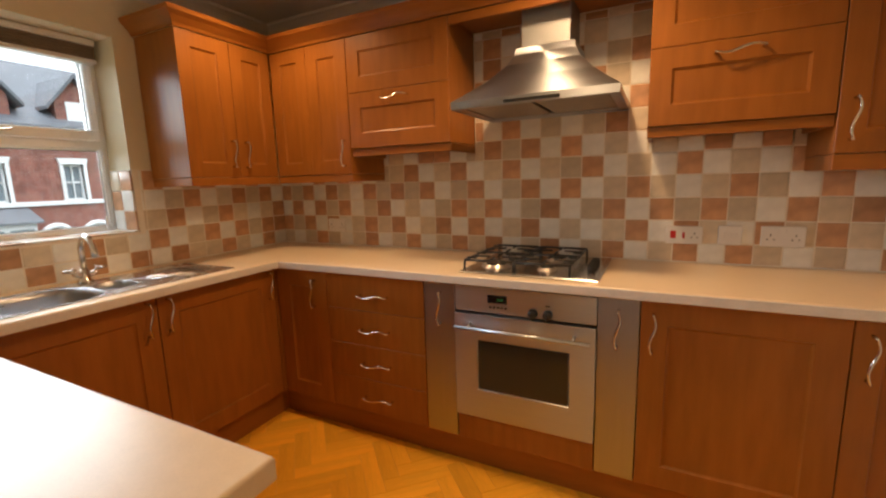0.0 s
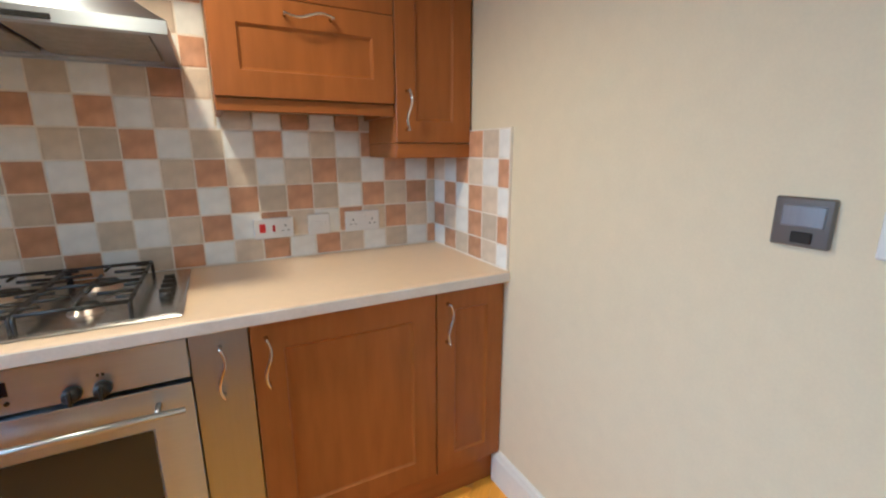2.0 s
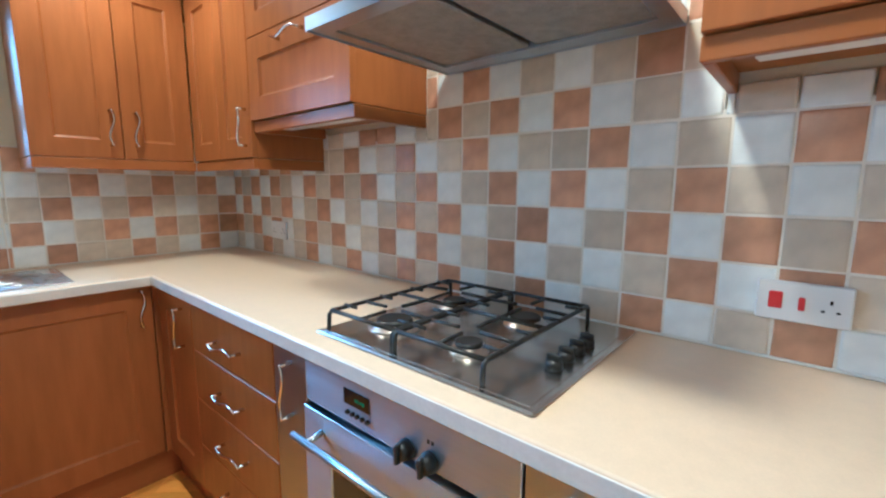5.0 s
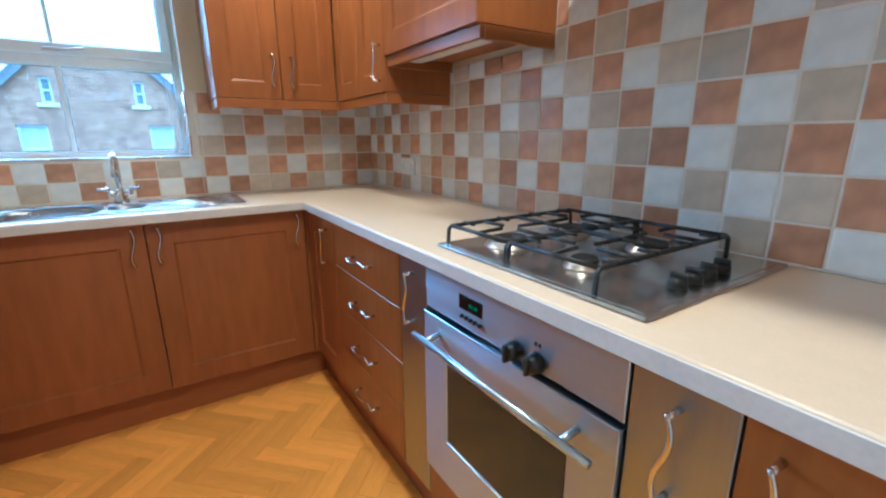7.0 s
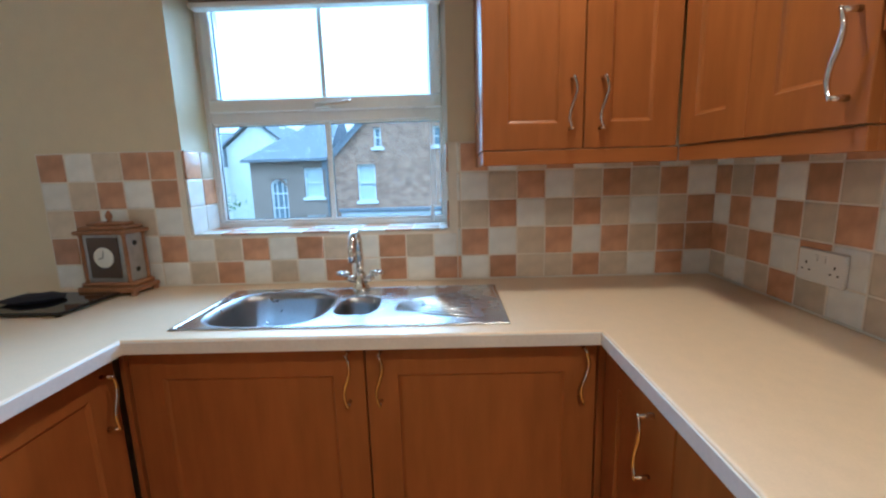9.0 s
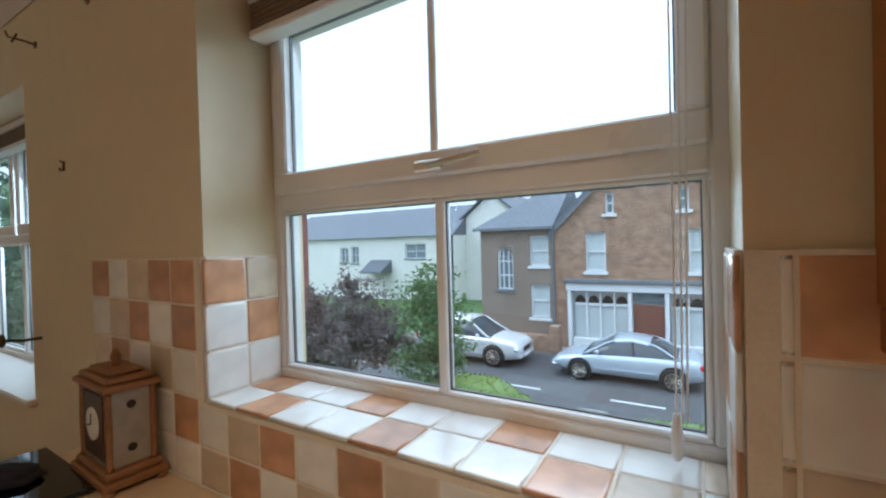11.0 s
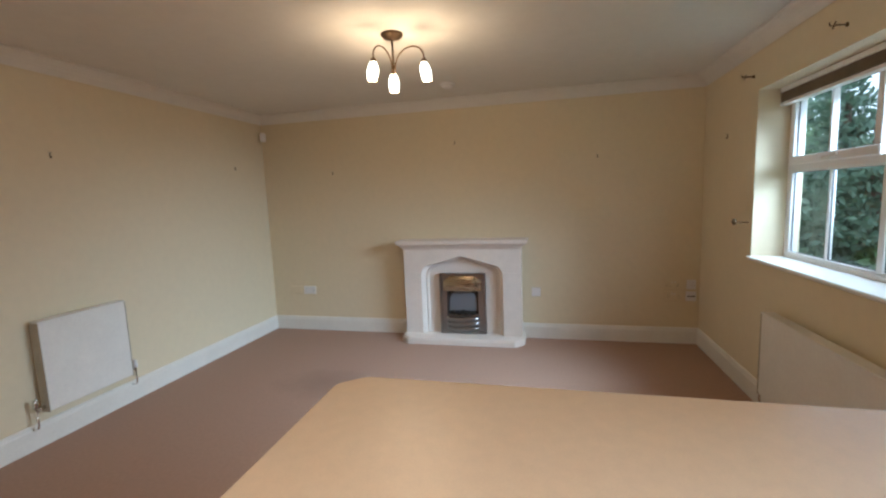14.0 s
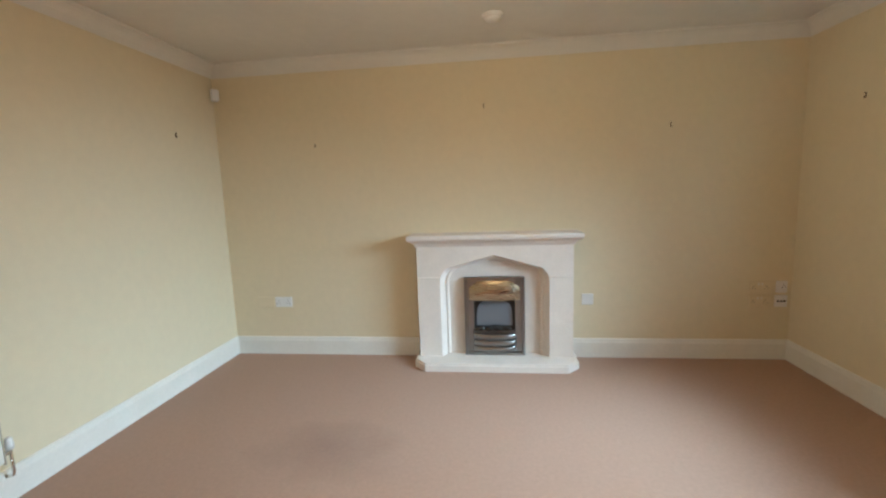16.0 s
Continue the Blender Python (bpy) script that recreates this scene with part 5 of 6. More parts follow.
part("base", lathe(bmesh.new(), [(0.062, 0.0), (0.064, -0.010), (0.058, -0.016)], 28), M_SOCKET, smoke, smooth=True)
part("sensor_cover", lathe(bmesh.new(), [(0.050, -0.016), (0.046, -0.030), (0.030, -0.038), (0.006, -0.040)], 28), M_SOCKET, smoke, smooth=True)
pir = thing("alarm_sensor", pose(LX - 0.045, SY + 0.045, 2.105, 0, 0, 45), "small white motion sensor in the room corner", "alarm sensor")
part("housing", box(-0.028, 0.028, -0.024, 0.024, -0.045, 0.045, 0.008), M_SOCKET, pir)
part("lens", box(-0.02, 0.02, 0.024, 0.027, -0.03, 0.008, 0.002), M_UPVC, pir)


def hook(m):
    ob = thing("picture_hook", m, "small dark picture hook on the cream wall", "picture hook", "picture hooks on the walls")
    part("nail", tube(bmesh.new(), [(0, 0, 0.008), (0, -0.012, 0.012)], 0.0024, 6), M_BRONZE, ob)
    part("hook", tube(bmesh.new(), [(0, -0.002, 0.012), (0, -0.003, -0.014), (0, -0.010, -0.017), (0, -0.012, -0.008)], 0.0034, 6), M_BRONZE, ob)
    return ob


for x, z in ((1.284, 1.696), (-0.025, 1.920), (-1.335, 1.720)):
    hook(pose(x, SY, z, 0, 0, 180))
for y, z in ((-2.549, 1.759), (-0.919, 1.751)):
    hook(pose(LX, y, z, 0, 0, -90))
for y, z in ((-0.140, 1.690), (-2.529, 1.771)):
    hook(pose(WX, y, z, 0, 0, 90))


def bracket(y, z):
    ob = thing("curtain_bracket", pose(WX, y, z, 0, 0, 90) @ Matrix.Scale(0.6, 4), "antique brass curtain pole bracket without its pole", "curtain bracket", "curtain pole brackets")
    part("back_plate", lathe(bmesh.new(), [(0.018, 0.0), (0.018, 0.006), (0.008, 0.010)], 14), M_BRONZE, ob, m=pose(0, 0, 0, 90, 0, 0))
    part("arm", tube(bmesh.new(), [(0, 0, 0), (0, -0.05, 0.004), (0, -0.085, 0.002), (0, -0.095, -0.02)], 0.006, 8), M_BRONZE, ob, smooth=True)
    part("cup", tube(bmesh.new(), [(0, -0.075, 0.03), (0, -0.085, 0.004), (0, -0.11, 0.0), (0, -0.118, 0.028)], 0.005, 8), M_BRONZE, ob, smooth=True)
    return ob


for y in (-2.15, -1.26, -0.33):
    bracket(y, 2.10)
bar = bracket(0.06, 2.12)
part("pole_stub", tube(bmesh.new(), [(-0.05, -0.10, 0.012), (0.09, -0.10, 0.012)], [0.012, 0.010], 10), M_BRONZE, bar, "short brass pole end", smooth=True)


def tie(y, z, sgn):
    ob = thing("curtain_tieback", pose(WX, y, z, 0, 0, 90), "dark metal curtain tie-back hook beside the window", "tie-back", "curtain tie-backs")
    part("stem", tube(bmesh.new(), [(0, 0, 0), (0, -0.05, 0.0), (sgn * 0.012, -0.085, 0.006)], 0.005, 8), M_BRONZE, ob, smooth=True)
    part("knob", lathe(bmesh.new(), [(0.004, 0.0), (0.020, 0.004), (0.022, 0.012), (0.010, 0.020)], 16), M_BRONZE, ob, m=pose(sgn * 0.012, -0.083, 0.006, 90, 0, 0), smooth=True)


tie(-0.375, 1.150, -1), tie(-2.130, 1.155, 1)


# ---- outside: the street below the windows ----
GZ = -3.10
M_ROAD = material("worn_asphalt", (0.085, 0.085, 0.088), 0.85, grain=6, vary=0.2, bump=0.3)
M_PAVE = material("concrete_paving", (0.30, 0.27, 0.24), 0.85, grain=5, vary=0.2, bump=0.2)
M_GRASS = material("mown_grass", (0.075, 0.13, 0.028), 0.95, grain=14, vary=0.4, bump=0.6)
M_SLATE = material("grey_slate_roof", (0.12, 0.13, 0.15), 0.6, grain=4, stretch=(1, 1, 3), vary=0.25, bump=0.3)
M_RENDER = material("white_render", (0.70, 0.69, 0.64), 0.8, grain=3, vary=0.1)
M_FRAME = material("white_painted_joinery", (0.72, 0.73, 0.74), 0.5, grain=10, vary=0.05)
M_STONEW = material("grey_brown_stucco", (0.24, 0.19, 0.15), 0.9, grain=6, vary=0.2, bump=0.2)
M_WGLASS = plain("reflecting_window_glass", (0.18, 0.22, 0.25), 0.08)
M_BLINDS = material("pale_net_curtain", (0.52, 0.56, 0.56), 0.8, grain=12, vary=0.12)
M_DOORB = material("red_brown_boarding", (0.19, 0.075, 0.05), 0.6, grain=8, vary=0.2)
M_LEAD = material("lead_flashing", (0.16, 0.17, 0.19), 0.6, grain=8, vary=0.15)


def brickwork(name, a, b, c, scale):
    m = bpy.data.materials.new(name)
    m.use_nodes = True
    n, l = m.node_tree.nodes, m.node_tree.links
    bs = n["Principled BSDF"]
    bs.inputs["Roughness"].default_value = 0.9
    co, mp, br, no, mx = (n.new(k) for k in ("ShaderNodeTexCoord", "ShaderNodeMapping", "ShaderNodeTexBrick", "ShaderNodeTexNoise", "ShaderNodeMix"))
    mp.inputs["Rotation"].default_value = (radians(90), 0, radians(90))
    br.inputs["Color1"].default_value, br.inputs["Color2"].default_value, br.inputs["Mortar"].default_value = (*a, 1), (*b, 1), (*c, 1)
    br.inputs["Scale"].default_value, br.inputs["Mortar Size"].default_value, br.inputs["Brick Width"].default_value, br.inputs["Row Height"].default_value = scale, 0.012, 0.45, 0.15
    mp.vector_type = "TEXTURE"
    l.new(co.outputs["Object"], mp.inputs["Vector"]), l.new(mp.outputs["Vector"], br.inputs["Vector"])
    no.inputs["Scale"].default_value, no.inputs["Detail"].default_value = 3.2, 7
    l.new(co.outputs["Object"], no.inputs["Vector"])
    mx.data_type, mx.blend_type = "RGBA", "MULTIPLY"
    mx.inputs["Factor"].default_value = 0.7
    rp = n.new("ShaderNodeValToRGB")
    rp.color_ramp.elements[0].position, rp.color_ramp.elements[0].color = 0.3, (0.55, 0.5, 0.48, 1)
    rp.color_ramp.elements[1].position, rp.color_ramp.elements[1].color = 0.7, (1.25, 1.2, 1.15, 1)
    l.new(no.outputs["Fac"], rp.inputs["Fac"]), l.new(br.outputs["Color"], mx.inputs[6]), l.new(rp.outputs["Color"], mx.inputs[7]), l.new(mx.outputs[2], bs.inputs["Base Color"])
    return m


M_BRICKB = brickwork("buff_brown_brick", (0.37, 0.24, 0.15), (0.26, 0.155, 0.10), (0.30, 0.26, 0.22), 2.0)
M_BRICKR = brickwork("red_brick", (0.28, 0.10, 0.075), (0.22, 0.075, 0.06), (0.30, 0.25, 0.22), 2.0)

structure("ground", box(-400, 60, -300, 300, GZ - 0.5, GZ - 0.03), M_GRASS, "grass ground round the houses")
structure("road", box(-18.25, -11.9, -90, 90, GZ - 0.03, GZ), M_ROAD, "grey asphalt street")
structure("pavement_far", box(-19.3, -18.25, -90, 90, GZ - 0.03, GZ + 0.12, 0.015), M_PAVE, "concrete pavement with raised kerb")
structure("pavement_near", box(-11.9, -10.4, -90, 90, GZ - 0.03, GZ + 0.12, 0.015), M_PAVE, "concrete pavement with raised kerb")
bm = bmesh.new()
for i in range(-8, 12):
    blk(bm, -14.35, -14.25, i * 3.4 - 0.7, i * 3.4 + 0.7, GZ, GZ + 0.003)
tagged(part("road_marking", bm, M_FRAME), "broken white line along the street", "road marking", kind="stuff")


def wall_with_holes(xf, depth, y0, y1, z0, z1, holes):
    """A facade wall from y0 to y1 with rectangular openings (y, y, z, z) cut through."""
    bm = bmesh.new()
    yl = sorted({y0, y1, *[h[0] for h in holes], *[h[1] for h in holes]})
    for a, b in zip(yl, yl[1:]):
        cuts = sorted((h[2], h[3]) for h in holes if h[0] <= a and h[1] >= b)
        z = z0
        for c, d in cuts:
            if c > z:
                blk(bm, xf - depth, xf, a, b, z, c)
            z = d
        if z1 > z:
            blk(bm, xf - depth, xf, a, b, z, z1)
    return bm


def sash_window(parent, x, y0, y1, z0, z1, rows=2, cols=1, arched=False, glass_mat=None, sill=True):
    f = 0.07
    w = part("window", box(x - 0.22, x - 0.18, y0, y1, z0, z1), glass_mat or M_BLINDS, parent, "sash window with pale curtains")
    fr = bmesh.new()
    for a in ((y0, y0 + f, z0, z1), (y1 - f, y1, z0, z1), (y0 + f, y1 - f, z0, z0 + f), (y0 + f, y1 - f, z1 - f, z1)):
        blk(fr, x - 0.18, x - 0.10, *a)
    for i in range(1, rows):
        z = z0 + (z1 - z0) * i / rows
        blk(fr, x - 0.18, x - 0.11, y0 + f, y1 - f, z - 0.03, z + 0.03)
    for i in range(1, cols):
        y = y0 + (y1 - y0) * i / cols
        blk(fr, x - 0.18, x - 0.115, y - 0.02, y + 0.02, z0 + f, z1 - f)
    part("frame", fr, M_FRAME, w, "white window frame")
    if sill:
        part("sill", box(x - 0.10, x + 0.06, y0 - 0.08, y1 + 0.08, z0 - 0.12, z0, 0.01), M_FRAME if glass_mat is None else M_LEAD, w)
    return w


# the gabled brick house with a shop front, and its wing
XF = -19.3
house = thing("brick_house", pose(0, 0, GZ), "gabled brown brick house with a pale painted shop front", "house")
house.matrix_basis = pose(0, 0, 0)
HL, HR, EAVE, MID, APEX = -3.60, 3.26, 1.96, -0.17, 5.40
W2H, W3H = (-2.38, -1.60, 0.16, 1.735), (1.22, 2.00, 0.16, 1.735)
AT1, AT2 = (-1.60, -1.28, 2.42, 3.25), (0.94, 1.26, 2.42, 3.25)
wall = part("wall", wall_with_holes(XF, 0.3, HL, HR, GZ, EAVE, [W2H, W3H, (-3.10, 3.05, GZ, -0.30)]), M_BRICKB, house)
gab, CLIP = bmesh.new(), 3.80
CY0, CY1 = HL + (CLIP - EAVE), HR - (CLIP - EAVE)
hole_y = sorted([HL, CY0, AT1[0], AT1[1], MID, AT2[0], AT2[1], CY1, HR])
slope = (APEX - EAVE) / (MID - HL)
top = lambda y: min(CLIP, EAVE + slope * (min(y - HL, HR - y) * (MID - HL) / (MID - HL if y <= MID else HR - MID)))
for a, b in zip(hole_y, hole_y[1:]):
    cut = next((h for h in (AT1, AT2) if h[0] == a), None)
    if cut:
        prism(gab, [(a, EAVE), (b, EAVE), (b, cut[2]), (a, cut[2])], XF - 0.3, XF, "x")
        prism(gab, [(a, cut[3]), (b, cut[3]), (b, top(b)), (a, top(a))], XF - 0.3, XF, "x")
    else:
        prism(gab, [(p, q) for p, q in ((a, EAVE), (b, EAVE), (b, top(b)), (a, top(a))) if not (q == EAVE and (p, q) in ())], XF - 0.3, XF, "x")
part("gable", gab, M_BRICKB, house)
for h in (W2H, W3H):
    sash_window(house, XF, *h)
for h in (AT1, AT2):
    sash_window(house, XF, *h, glass_mat=M_WGLASS, sill=False)
    part("sill", box(XF - 0.05, XF + 0.08, h[0] - 0.12, h[1] + 0.12, h[2] - 0.12, h[2], 0.01), M_FRAME, house)
for s, (ya, yb) in ((-1, (HL - 0.25, CY0)), (1, (CY1, HR + 0.25))):
    za, zb = (EAVE - 0.25 * slope, CLIP) if s < 0 else (CLIP, EAVE - 0.25 * slope)
    part("roof", prism(bmesh.new(), [(ya, za), (yb, zb), (yb, zb + 0.16), (ya, za + 0.16)], XF - 10, XF + 0.16, "x"), M_SLATE, house, "grey slate roof slope")
    part("barge_board", prism(bmesh.new(), [(ya, za - 0.2), (yb, zb - 0.2), (yb, zb + 0.02), (ya, za + 0.02)], XF + 0.10, XF + 0.15, "x"), M_LEAD, house, "dark barge board")
hip = bmesh.new()
lo = [hip.verts.new(p) for p in ((XF + 0.2, CY0 - 0.05, CLIP + 0.1), (XF + 0.2, CY1 + 0.05, CLIP + 0.1), (XF - 10, CY1 + 0.05, CLIP + 0.1), (XF - 10, CY0 - 0.05, CLIP + 0.1))]
hi = [hip.verts.new(p) for p in ((XF - 1.0, MID - 1.0, CLIP + 0.55), (XF - 1.0, MID + 1.0, CLIP + 0.55), (XF - 10, MID + 1.0, CLIP + 0.55), (XF - 10, MID - 1.0, CLIP + 0.55))]
for k in range(4):
    hip.faces.new((lo[k], lo[(k + 1) % 4], hi[(k + 1) % 4], hi[k]))
hip.faces.new(hi), hip.faces.new(lo[::-1])
part("half_hip", hip, M_SLATE, house, "half-hipped slate roof end")
part("side_wall", box(XF - 9.7, XF - 0.3, HL, HL + 0.3, GZ, EAVE), M_BRICKB, house)
part("side_wall", box(XF - 9.7, XF - 0.3, HR - 0.3, HR, GZ, EAVE), M_BRICKB, house)
shop = part("shop_front", box(XF - 0.5, XF - 0.42, -3.10, 3.05, GZ, -0.30), M_FRAME, house, "pale painted shop front")
part("fascia", box(XF - 0.40, XF + 0.10, -3.17, 3.12, -0.62, -0.30, 0.02), M_FRAME, shop, "pale fascia board")
part("shop_cornice", box(XF - 0.40, XF + 0.24, -3.22, 3.17, -0.30, -0.14, 0.03), M_LEAD, shop, "grey lead-covered cornice")
part("stall_riser", box(XF - 0.42, XF - 0.02, -2.95, -0.80, GZ + 0.12, GZ + 0.55, 0.01), M_FRAME, shop)
part("stall_riser", box(XF - 0.42, XF - 0.02, 0.55, 2.90, GZ + 0.12, GZ + 0.55, 0.01), M_FRAME, shop)
part("boarded_door", box(XF - 0.30, XF - 0.22, -0.66, 0.40, GZ + 0.12, -1.12, 0.01), M_DOORB, shop, "red-brown boarded doorway")
part("door_fanlight", box(XF - 0.30, XF - 0.24, -0.66, 0.40, -1.02, -0.66), M_WGLASS, shop, "glass over the doorway")
for y in (-3.05, -0.76, 0.50, 2.92):
    part("pilaster", box(XF - 0.40, XF + 0.05, y - 0.07, y + 0.07, GZ + 0.12, -0.62, 0.015), M_FRAME, shop)
for y0, n, step in ((-2.93, 4, 0.525), (0.60, 4, 0.57)):
    for i in range(n):
        a, b = y0 + i * step, y0 + (i + 1) * step
        part("shop_pane", box(XF - 0.30, XF - 0.26, a + 0.04, b - 0.04, GZ + 0.55, -1.22), M_BLINDS, shop, "large pane with patterned film")
        ar = bmesh.new()
        k = 8
        prism(ar, [((a + b) / 2 + (step / 2 - 0.05) * math.cos(math.pi * j / k), -1.12 + 0.30 * math.sin(math.pi * j / k)) for j in range(k + 1)], XF - 0.30, XF - 0.24, "x")
        part("arched_light", ar, M_DARK, shop, "dark arched top light")
        part("shop_mullion", box(XF - 0.30, XF - 0.14, b - 0.035, b + 0.035, GZ + 0.55, -0.62, 0.008), M_FRAME, shop)
    part("shop_transom", box(XF - 0.30, XF - 0.16, y0, y0 + n * step, -1.22, -1.13), M_FRAME, shop)

wing = thing("house_wing", pose(0, 0, 0), "grey-brown rendered house wing with arched window and slate roof", "house")
WL, WE = -7.0, 2.05
AR = (-6.20, -5.46, -0.67, 1.20)
U1H, L1H = (-4.70, -3.88, 0.38, 1.65), (-4.69, -3.86, -1.83, -0.40)
part("wall", wall_with_holes(XF + 0.02, 0.3, WL, HL, GZ, WE, [AR, U1H, L1H]), M_STONEW, wing)
part("side_wall", box(XF - 6.0, XF - 0.28, WL, WL + 0.3, GZ, WE), M_STONEW, wing)
for h in (U1H, L1H):
    sash_window(wing, XF + 0.02, *h)
aw = sash_window(wing, XF + 0.02, *AR, rows=3, cols=3, glass_mat=M_WGLASS)
k = 10
head = [(-5.83 + 0.37 * math.cos(math.pi * j / k), 0.86 + 0.36 * math.sin(math.pi * j / k)) for j in range(k + 1)]
part("arch_head", prism(prism(bmesh.new(), head[:6][::-1] + [(-5.46, 1.24), (-5.46, 0.86)], XF - 0.06, XF + 0.02, "x"), [(-6.20, 0.86), (-6.20, 1.24)] + head[5:], XF - 0.06, XF + 0.02, "x"), M_STONEW, aw, "rendered arch spandrels")
for r in (0.37, 0.30):
    part("arch_bar", tube(bmesh.new(), [(XF - 0.08, -5.83 + r * math.cos(math.pi * j / k), 0.86 + r * 0.97 * math.sin(math.pi * j / k)) for j in range(k + 1)], 0.035, 6), M_FRAME, aw)
rf = bmesh.new()
e0, e1, ry = (XF + 0.25, WL - 0.25, WE), (XF + 0.25, HL, WE), WE + 2.1
v = [rf.verts.new(p) for p in (e0, e1, (XF - 3.0, HL, ry), (XF - 3.0, WL + 2.5, ry), (XF - 6.2, WL - 0.25, WE), (XF - 6.2, HL, WE))]
rf.faces.new((v[0], v[1], v[2], v[3])), rf.faces.new((v[0], v[3], v[4])), rf.faces.new((v[4], v[3], v[2], v[5])), rf.faces.new((v[0], v[4], v[5], v[1])), rf.faces.new((v[1], v[5], v[2]))
part("roof", rf, M_SLATE, wing, "hipped grey slate roof")
part("gutter", box(XF + 0.20, XF + 0.32, WL - 0.25, HL, WE - 0.12, WE), M_LEAD, wing, "dark gutter")
part("down_pipe", tube(bmesh.new(), [(XF + 0.08, HL - 0.08, WE), (XF + 0.08, HL - 0.08, GZ)], 0.05, 8), M_LEAD, wing)
fw = thing("front_wall", pose(XF + 0.9, -4.9, GZ + 0.12), "low brown stone garden wall before the wing", "garden wall")
part("wall", box(-0.15, 0.15, -1.9, 1.5, 0, 0.65, 0.03), M_BRICKB, fw)
for y in (-1.9, 1.5):
    part("gate_pier", box(-0.2, 0.2, y - 0.2, y + 0.2, 0, 1.05, 0.03), M_RENDER if y < 0 else M_BRICKB, fw)

# the red brick house further along, seen past the sink
north_house = thing("red_brick_house", pose(0, 0, 0), "red brick house with white lintels, slate roof and gabled dormers", "house")
NH0, NH1, NE = 4.1, 16.0, 3.62
wins = [(a, a + 0.62, 0.98, 2.28) for a in (6.07, 8.26, 10.4, 12.6)]
part("wall", wall_with_holes(XF, 0.3, NH0, NH1, GZ, NE, wins), M_BRICKR, north_house)
part("side_wall", box(XF - 8, XF - 0.3, NH0, NH0 + 0.3, GZ, NE), M_BRICKR, north_house)
for h in wins:
    w = sash_window(north_house, XF, *h, rows=2, cols=2, glass_mat=M_WGLASS, sill=False)
    part("lintel", prism(bmesh.new(), [(h[0] - 0.10, h[3]), (h[1] + 0.10, h[3]), (h[1] + 0.16, h[3] + 0.22), (h[0] - 0.16, h[3] + 0.22)], XF, XF + 0.10, "x"), M_FRAME, w, "white painted lintel")
    part("reveal", box(XF - 0.10, XF + 0.08, h[0] - 0.10, h[0], h[2], h[3]), M_FRAME, w)
    part("reveal", box(XF - 0.10, XF + 0.08, h[1], h[1] + 0.10, h[2], h[3]), M_FRAME, w)
part("string_course", box(XF, XF + 0.10, NH0, NH1, 0.82, 0.98, 0.01), M_FRAME, north_house, "pale stone string course")
part("roof", prism(bmesh.new(), [(XF + 0.3, NE - 0.05), (XF - 4.5, NE + 3.0), (XF - 9.0, NE - 0.05)], NH0 - 0.2, NH1 + 0.2, "y"), M_SLATE, north_house, "blue-grey slate roof")
part("gutter", box(XF + 0.26, XF + 0.40, NH0 - 0.2, NH1 + 0.2, NE - 0.22, NE - 0.02), M_LEAD, north_house)
for y in (6.55, 9.05, 12.2):
    dm = part("dormer", prism(bmesh.new(), [(y - 0.62, NE), (y + 0.62, NE), (y + 0.62, NE + 0.95), (y, NE + 1.75), (y - 0.62, NE + 0.95)], XF - 3.0, XF - 0.25, "x"), M_BRICKR, north_house, "gabled dormer")
    for sgn in (-1, 1):
        part("dormer_roof", prism(bmesh.new(), [(y, NE + 1.80), (y + sgn * 0.95, NE + 0.58), (y + sgn * 0.95, NE + 0.72), (y, NE + 1.96)], XF - 3.2, XF, "x"), M_SLATE, dm)
    part("dormer_window", box(XF - 0.25, XF - 0.2, y - 0.3, y + 0.3, NE + 0.15, NE + 0.95), M_FRAME, dm, "white dormer window")
bay = part("bay_window", box(XF, XF + 0.9, 4.6, 6.95, GZ + 0.12, 0.35, 0.03), M_FRAME, north_house, "white painted bay window")
part("bay_roof", prism(bmesh.new(), [(XF, 0.80), (XF + 1.05, 0.35), (XF + 1.05, 0.28), (XF, 0.28)], 4.45, 7.1, "y"), M_LEAD, bay, "lead-covered bay roof")
for a in (4.75, 5.5, 6.25):
    part("bay_pane", box(XF + 0.9, XF + 0.92, a, a + 0.6, -1.9, 0.1), M_WGLASS, bay)
for y in (7.78, 9.05):
    k = 10
    part("door_arch", tube(bmesh.new(), [(XF + 0.06, y + 0.50 * math.cos(math.pi * j / k), -0.45 + 0.55 * math.sin(math.pi * j / k)) for j in range(k + 1)], 0.10, 8), M_FRAME, north_house, "white arched door surround")
    part("door", box(XF, XF + 0.04, y - 0.42, y + 0.42, GZ + 0.12, -0.50), M_WGLASS, north_house)

# white cottages beyond the bend
cot = thing("white_cottage", pose(0, 0, 0), "long white rendered cottage with grey slate roof", "house")
CXF = -30.0
cw = [(-31.6, -30.4, -0.6, 0.9), (-26.2, -25.2, 0.0, 1.3), (-24.9, -24.0, -0.1, 1.4), (-19.0, -17.0, 0.3, 1.5)]
part("wall", wall_with_holes(CXF, 0.3, -34.0, -14.5, GZ, 2.15, cw), M_RENDER, cot)
for h in cw:
    sash_window(cot, CXF, *h, rows=2, cols=2, glass_mat=M_WGLASS)
part("roof", prism(bmesh.new(), [(CXF + 0.3, 2.10), (CXF - 4.0, 4.7), (CXF - 8.3, 2.10)], -34.3, -14.4, "y"), M_SLATE, cot, "grey slate roof")
part("end_wall", prism(bmesh.new(), [(CXF, GZ), (CXF, 2.10), (CXF - 4.0, 4.6), (CXF - 8.0, 2.10), (CXF - 8.0, GZ)], -14.75, -14.45, "y"), M_RENDER, cot)
